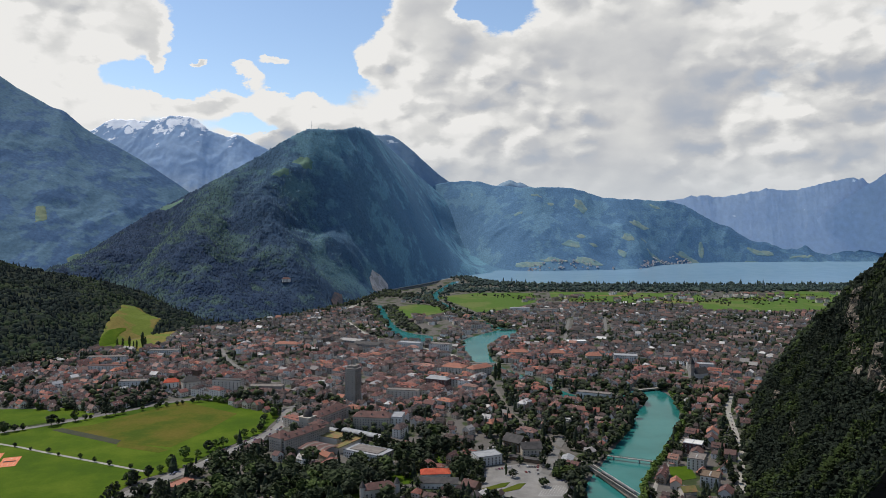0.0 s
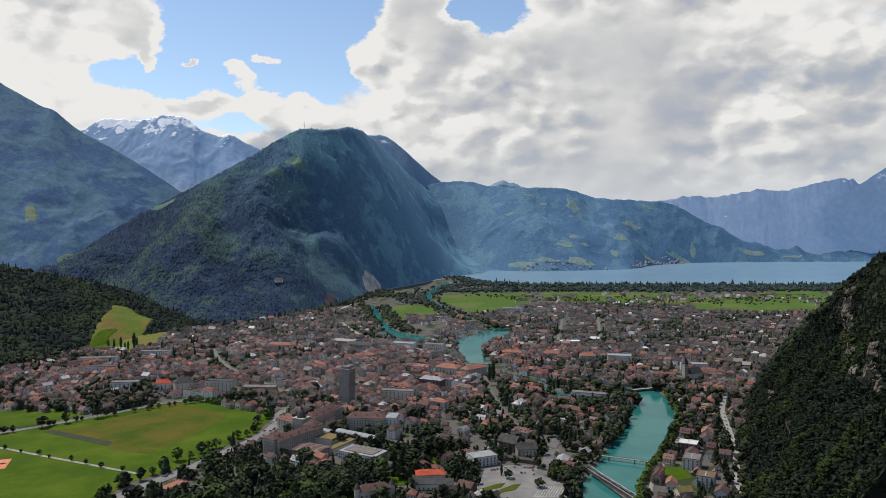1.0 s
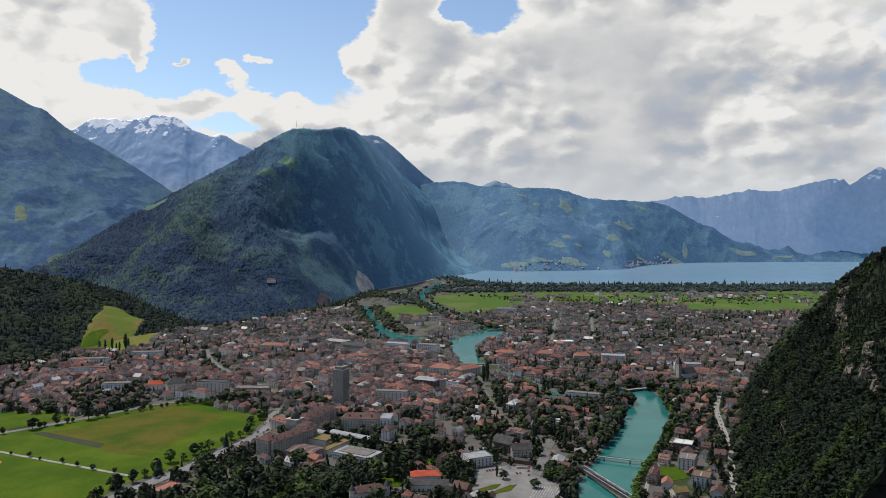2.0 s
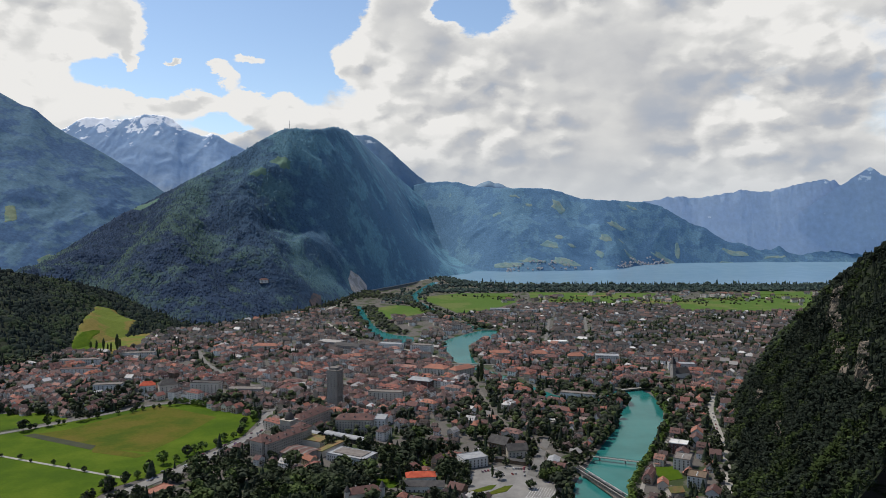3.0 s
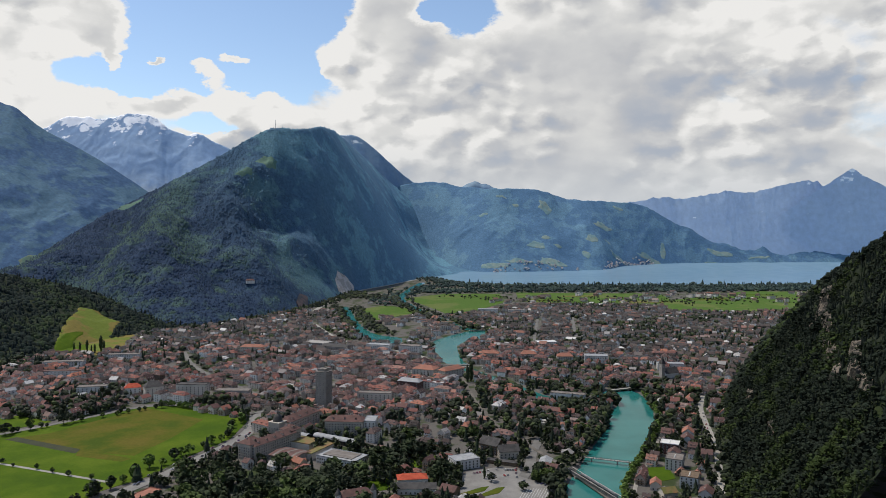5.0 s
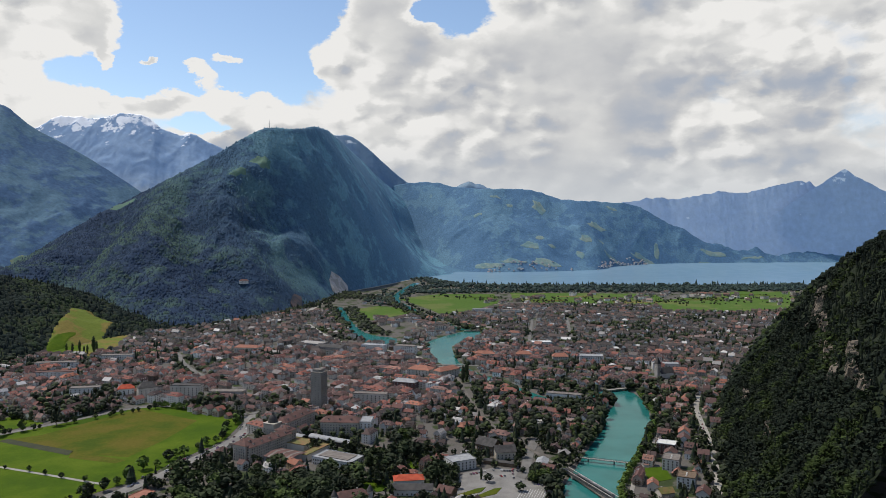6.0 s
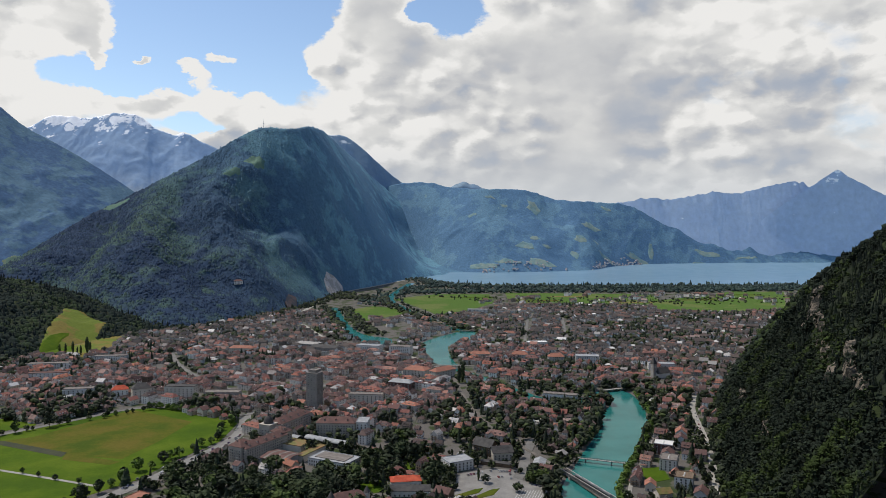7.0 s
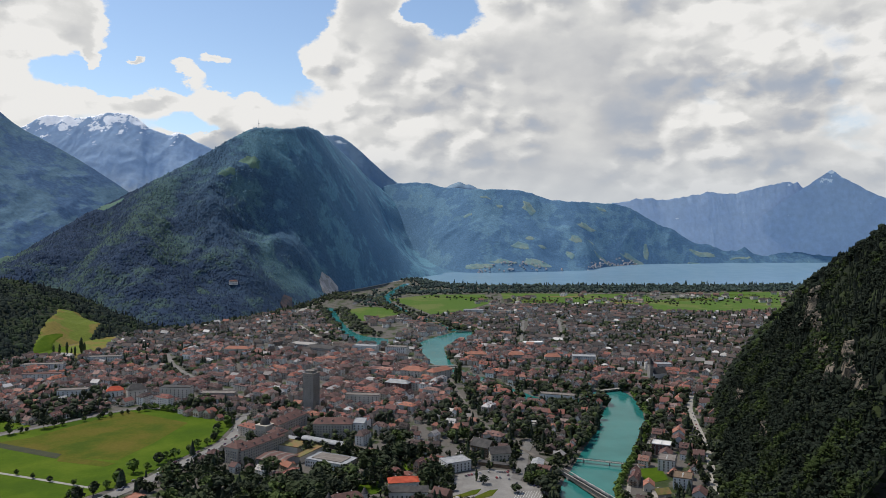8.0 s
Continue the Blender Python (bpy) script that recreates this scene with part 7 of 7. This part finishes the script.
# ---- bridges, boats, cars, courts ----
foot = new("footbridge")
a, b = Vector((172, 785, 0)), Vector((236, 757, 0))
span = (b - a).length
foot.matrix_world = pose(*((a + b) / 2), 0, 0, math.degrees(math.atan2(b.y - a.y, b.x - a.x)))
part("deck", Shape().box(-span / 2, span / 2, -1.7, 1.7, 2.0, 2.6, 0, True).mesh("deck", M_CONCRETE), foot)
for u in (-0.2, 0.2):
    part("pier", Shape().ring(u * span, 0, -4, 2.0, 0.9, 0.8, 10).mesh("pier", M_CONCRETE), foot)
for s in (-1.6, 1.6):
    rail = Shape().box(-span / 2, span / 2, s - 0.08, s + 0.08, 3.6, 3.75, 0, True).box(-span / 2, span / 2, s - 0.05, s + 0.05, 3.0, 3.1, 0, True)
    for k in range(int(span / 2.5)):
        rail.box(-span / 2 + 1 + k * 2.5, -span / 2 + 1.15 + k * 2.5, s - 0.07, s + 0.07, 2.6, 3.6)
    part("railing", rail.mesh("railing", M_STEEL), foot)
tagged(foot, "slim concrete footbridge with steel railings over the river", "bridge")

truss = new("railway_bridge")
a, b = Vector((153, 757, 0)), Vector((204, 600, 0))
span = (b - a).length
truss.matrix_world = pose(*((a + b) / 2), 0, 0, math.degrees(math.atan2(b.y - a.y, b.x - a.x)))
part("deck", Shape().box(-span / 2, span / 2, -3.0, 3.0, 1.2, 2.2, 0, True).mesh("deck", M_SLATE), truss)
for side_y in (-3.3, 3.3):
    chord = Shape().box(-span / 2, span / 2, side_y - 0.25, side_y + 0.25, 0.8, 1.8, 0, True)
    for i in range(int(span / 5)):
        u0, u1 = -span / 2 + 2 + i * 5, -span / 2 + 4.5 + i * 5
        for p, q in ((u0, u1), (u1 + 2.5, u1)):
            chord.add([(p - 0.2, side_y - 0.15, 1.6), (p + 0.2, side_y - 0.15, 1.6), (q + 0.2, side_y - 0.15, 4.6), (q - 0.2, side_y - 0.15, 4.6), (p - 0.2, side_y + 0.15, 1.6), (p + 0.2, side_y + 0.15, 1.6), (q + 0.2, side_y + 0.15, 4.6), (q - 0.2, side_y + 0.15, 4.6)],
                      [(0, 1, 2, 3), (7, 6, 5, 4), (0, 3, 7, 4), (1, 5, 6, 2)])
    web = part("truss", chord.mesh("truss", M_STEEL), truss, "dark steel lattice girder")
    part("top_chord", Shape().box(-span / 2 + 2, span / 2 - 2, side_y - 0.3, side_y + 0.3, 4.55, 4.85, 0, True).mesh("top_chord", M_FRAME), web, "pale painted top chord")
for u in (-0.3, 0.3):
    part("pier", Shape().box(u * span - 1.5, u * span + 1.5, -4, 4, -5, 1.2).mesh("pier", M_CONCRETE), truss)
for y in (-0.75, 0.75):
    part("track", Shape().box(-span / 2, span / 2, y - 0.08, y + 0.08, 2.2, 2.4).mesh("track", M_STEEL), truss)
tagged(truss, "steel truss railway bridge over the turquoise river", "bridge")
# a short train on the bridge
train = new("train")
train.matrix_world = truss.matrix_world @ pose(-12, 0, 2.42)
for k, length in enumerate((20, 20, 20)):
    x0 = -31 + k * 20.8
    body = Shape()
    ends = [(-1.35, 0.9), (-1.42, 2.2), (-1.3, 3.2), (-0.8, 3.7), (0.8, 3.7), (1.3, 3.2), (1.42, 2.2), (1.35, 0.9)]
    nose = 2.2 if k == 2 else 0.0
    v = [(x0 + u * length - (nose * max(0, z - 1.4) / 2.3 if u else 0), y, z) for u in (0, 1) for y, z in ends]
    body.add(v, [(i, (i + 1) % 8, 8 + (i + 1) % 8, 8 + i) for i in range(8)] + [tuple(range(8)), tuple(range(15, 7, -1))])
    coach = part("coach", body.mesh("coach", M_CARRIAGE), train)
    for y in (-1, 1):
        part("window_band", Shape().box(x0 + 1.2, x0 + length - 1.2 - nose, min(y * 1.38, y * 1.46), max(y * 1.38, y * 1.46), 1.9, 2.7, 0, True).mesh("window_band", M_GLASS), coach, "dark strip of windows")
    for u in (3.0, length - 4.0):
        part("bogie", Shape().box(x0 + u - 1.4, x0 + u + 1.4, -1.1, 1.1, 0.0, 0.9, 0, True).mesh("bogie", M_TYRE), coach)
    part("roof_unit", Shape().box(x0 + 6, x0 + 11, -0.7, 0.7, 3.7, 4.05, 0, True).mesh("roof_unit", M_METAL), coach)
tagged(train, "short grey railcar train crossing the bridge", "train")

for (x, y, turn, L, W) in ((78, 1300, -8, 56, 10), (168, 1755, 10, 50, 8), (330, 1108, 20, 40, 9)):
    br = new("road_bridge")
    br.matrix_world = pose(x, y, 0, 0, 0, turn)
    part("deck", Shape().box(-L / 2, L / 2, -W / 2, W / 2, 0.4, 1.4, 0, True).mesh("deck", M_PATH), br)
    for s in (-1, 1):
        part("parapet", Shape().box(-L / 2, L / 2, s * W / 2 - 0.2, s * W / 2 + 0.2, 1.4, 2.3).mesh("parapet", M_SHORE), br)
    for u in (-0.2, 0.2):
        part("pier", Shape().box(u * L - 0.8, u * L + 0.8, -W / 2 + 0.5, W / 2 - 0.5, -4, 0.4).mesh("pier", M_CONCRETE), br)
    tagged(br, "low concrete road bridge across the river arm", "bridge")

for i, (x, y) in enumerate(((-505, 776), (-478, 764), (-530, 790), (-500, 757))):
    court = new("tennis_court")
    court.matrix_world = pose(x, y, 0.3, 0, 0, 20)
    part("clay", Shape().box(-9, 9, -17, 17, -0.3, 0.12).mesh("clay", M_SAND), court, "orange clay surface")
    lines = Shape()
    for u in (-5.5, 5.5, 0):
        lines.box(u - 0.06, u + 0.06, -12, 12, 0.12, 0.15)
    for v in (-12, 0, 12):
        lines.box(-5.5, 5.5, v - 0.06, v + 0.06, 0.15, 0.17)
    part("lines", lines.mesh("lines", M_LINE), court)
    part("net", Shape().box(-6.2, 6.2, -0.05, 0.05, 0.1, 1.1).mesh("net", M_STEEL), court)
    tagged(court, "orange clay tennis court beside the meadow", "tennis court", "tennis courts")

car = new("car")
shell = Shape()
for z0, z1, x0, x1, X0, X1, w0, w1, slot in ((0.35, 0.9, -2.1, 2.1, -2.1, 2.05, 0.85, 0.86, 0), (0.9, 1.45, -1.5, 1.0, -1.0, 0.5, 0.8, 0.66, 1)):
    v = [(x0, -w0, z0), (x1, -w0, z0), (x1, w0, z0), (x0, w0, z0), (X0, -w1, z1), (X1, -w1, z1), (X1, w1, z1), (X0, w1, z1)]
    shell.add(v, [(0, 1, 5, 4), (1, 2, 6, 5), (2, 3, 7, 6), (3, 0, 4, 7), (4, 5, 6, 7)], slot)
shell.box(-1.0, 0.5, -0.67, 0.67, 1.45, 1.5, 0)
part("body", shell.mesh("body", M_CAR, M_GLASS), car)
wheel = Shape()
a = [2 * math.pi * k / 12 for k in range(12)]
wheel.add([(0.33 * math.cos(t), y, 0.33 + 0.33 * math.sin(t)) for y in (-0.1, 0.1) for t in a], [(k, (k + 1) % 12, 12 + (k + 1) % 12, 12 + k) for k in range(12)] + [tuple(range(12)), tuple(range(12, 24))])
wheel_mesh = wheel.mesh("wheel", M_TYRE)
for x in (-1.3, 1.3):
    for y in (-0.78, 0.78):
        part("wheel", wheel_mesh, car, "", pose(x, y, 0))
tagged(car, "small parked car with painted body", "car", "parked cars")
places = []
for i in range(9):
    places += [(57 + i * 3.1, 739 + i * 1.3, 105), (88 + i * 2.7, 748 - i * 0.4, 100)]
for i in range(8):
    places.append((66 + i * 3.6, 728 + i * 0.5, 102))
for i in range(4):
    places.append((122 + i * 3.0, 706 - i * 3.6, 40))
for i in range(46):
    f = rng.random()
    x, y = -214 - (0 if f < 0.3 else (f - 0.3) * 110), 950 - f * 235
    places.append((x + rng.choice([-5, 5, 2]), y, 72))
for i in range(16):
    f = i / 15
    places.append((392 - f * 95 + 4.5, 960 - f * 270, 68))
for i in range(8):
    places.append((104 + rng.uniform(-5, 5), 690 + i * 12, 70))
for i, (x, y, turn) in enumerate(places):
    if i == 0 or rng.random() < 0.8:
        m = pose(x, y, 0.52, 0, 0, turn + rng.uniform(-4, 4))
        if i == 0:
            car.matrix_world = m
        else:
            copy_thing(car, m)
mk = Shape()
for i in range(11):
    u = 92 + i * 2.7
    mk.add([(u, 667, 0.6), (u + 0.3, 667, 0.6), (u + 11.3, 694, 0.6), (u + 11.0, 694, 0.6)], [(0, 1, 2, 3)])
mk.add([(91, 666.6, 0.6), (119, 666.6, 0.6), (119, 667, 0.6), (91, 667, 0.6)], [(0, 1, 2, 3)])
tagged(new("parking_lines", mk.mesh("parking_lines", M_LINE)), "white painted parking bay lines", "road marking", kind="structure")

# the mountain house and its funnel-shaped landslip scar
def on_mountain(x, y):
    return hill_height("mountain_wooded", x, y)


building("mountain_house", -496, 2212, 15, 26, 14, 9, "hip", 5, M_WHITE, M_HOTEL_ROOF, "lone white mountain hotel in the forest", "house", z=on_mountain(-496, 2212) + 1, chimneys=1)

mast = new("radio_mast")
mast.matrix_world = pose(-560, 3004, on_mountain(-560, 3004) - 2)
part("pole", Shape().ring(0, 0, 0, 42, 1.4, 0.5, 8).mesh("pole", M_LINE), mast)
part("platform", Shape().ring(0, 0, 24, 26, 3.2, 3.2, 10).mesh("platform", M_LINE), mast)
tagged(mast, "white radio mast on the mountain top", "mast")

# terrace with white parasols beside the congress hall
flat_patch("terrace", [(-52, 770), (-30, 762), (-18, 776), (-26, 800), (-48, 806)], 0.6, M_PATH, "pale paved terrace beside the hall", "terrace")
parasol = new("parasol")
part("pole", Shape().ring(0, 0, 0, 2.6, 0.05, 0.05, 6).mesh("pole", M_STEEL), parasol)
part("canopy", Shape().ring(0, 0, 2.3, 3.0, 2.0, 0.1, 8).mesh("canopy", M_LINE), parasol, "white cloth canopy")
tagged(parasol, "white parasol open on the terrace", "parasol", "parasols on the terrace")
for i in range(16):
    x, y = -46 + (i % 4) * 6.5 + rng.uniform(-1, 1), 772 + (i // 4) * 7.5 + rng.uniform(-1, 1)
    if i == 0:
        parasol.matrix_world = pose(x, y, 0.6)
    else:
        copy_thing(parasol, pose(x, y, 0.6))
for x, y, h in ((66, 724, 13), (72, 716, 9), (40, 700, 8), (112, 742, 7), (100, 690, 9)):
    tree(NEAR_ROUND if h < 12 else NEAR_POPLAR, x, y, h, "leafy tree beside the car park", group="car park trees", wide=1.1)
# planted islands of the car park
for poly in ([(36, 676), (62, 690), (68, 702), (60, 700), (38, 684)], [(52, 672), (76, 684), (84, 700), (76, 698), (56, 680)]):
    flat_patch("planted_island", poly, 0.75, M_DRY, "dull grass island in the car park", "lawn")
flat_patch("gravel_drive", [(-30, 822), (-8, 806), (6, 812), (-2, 836), (-22, 846)], 0.4, M_PATH, "pale gravel drive in the hotel park", "path")
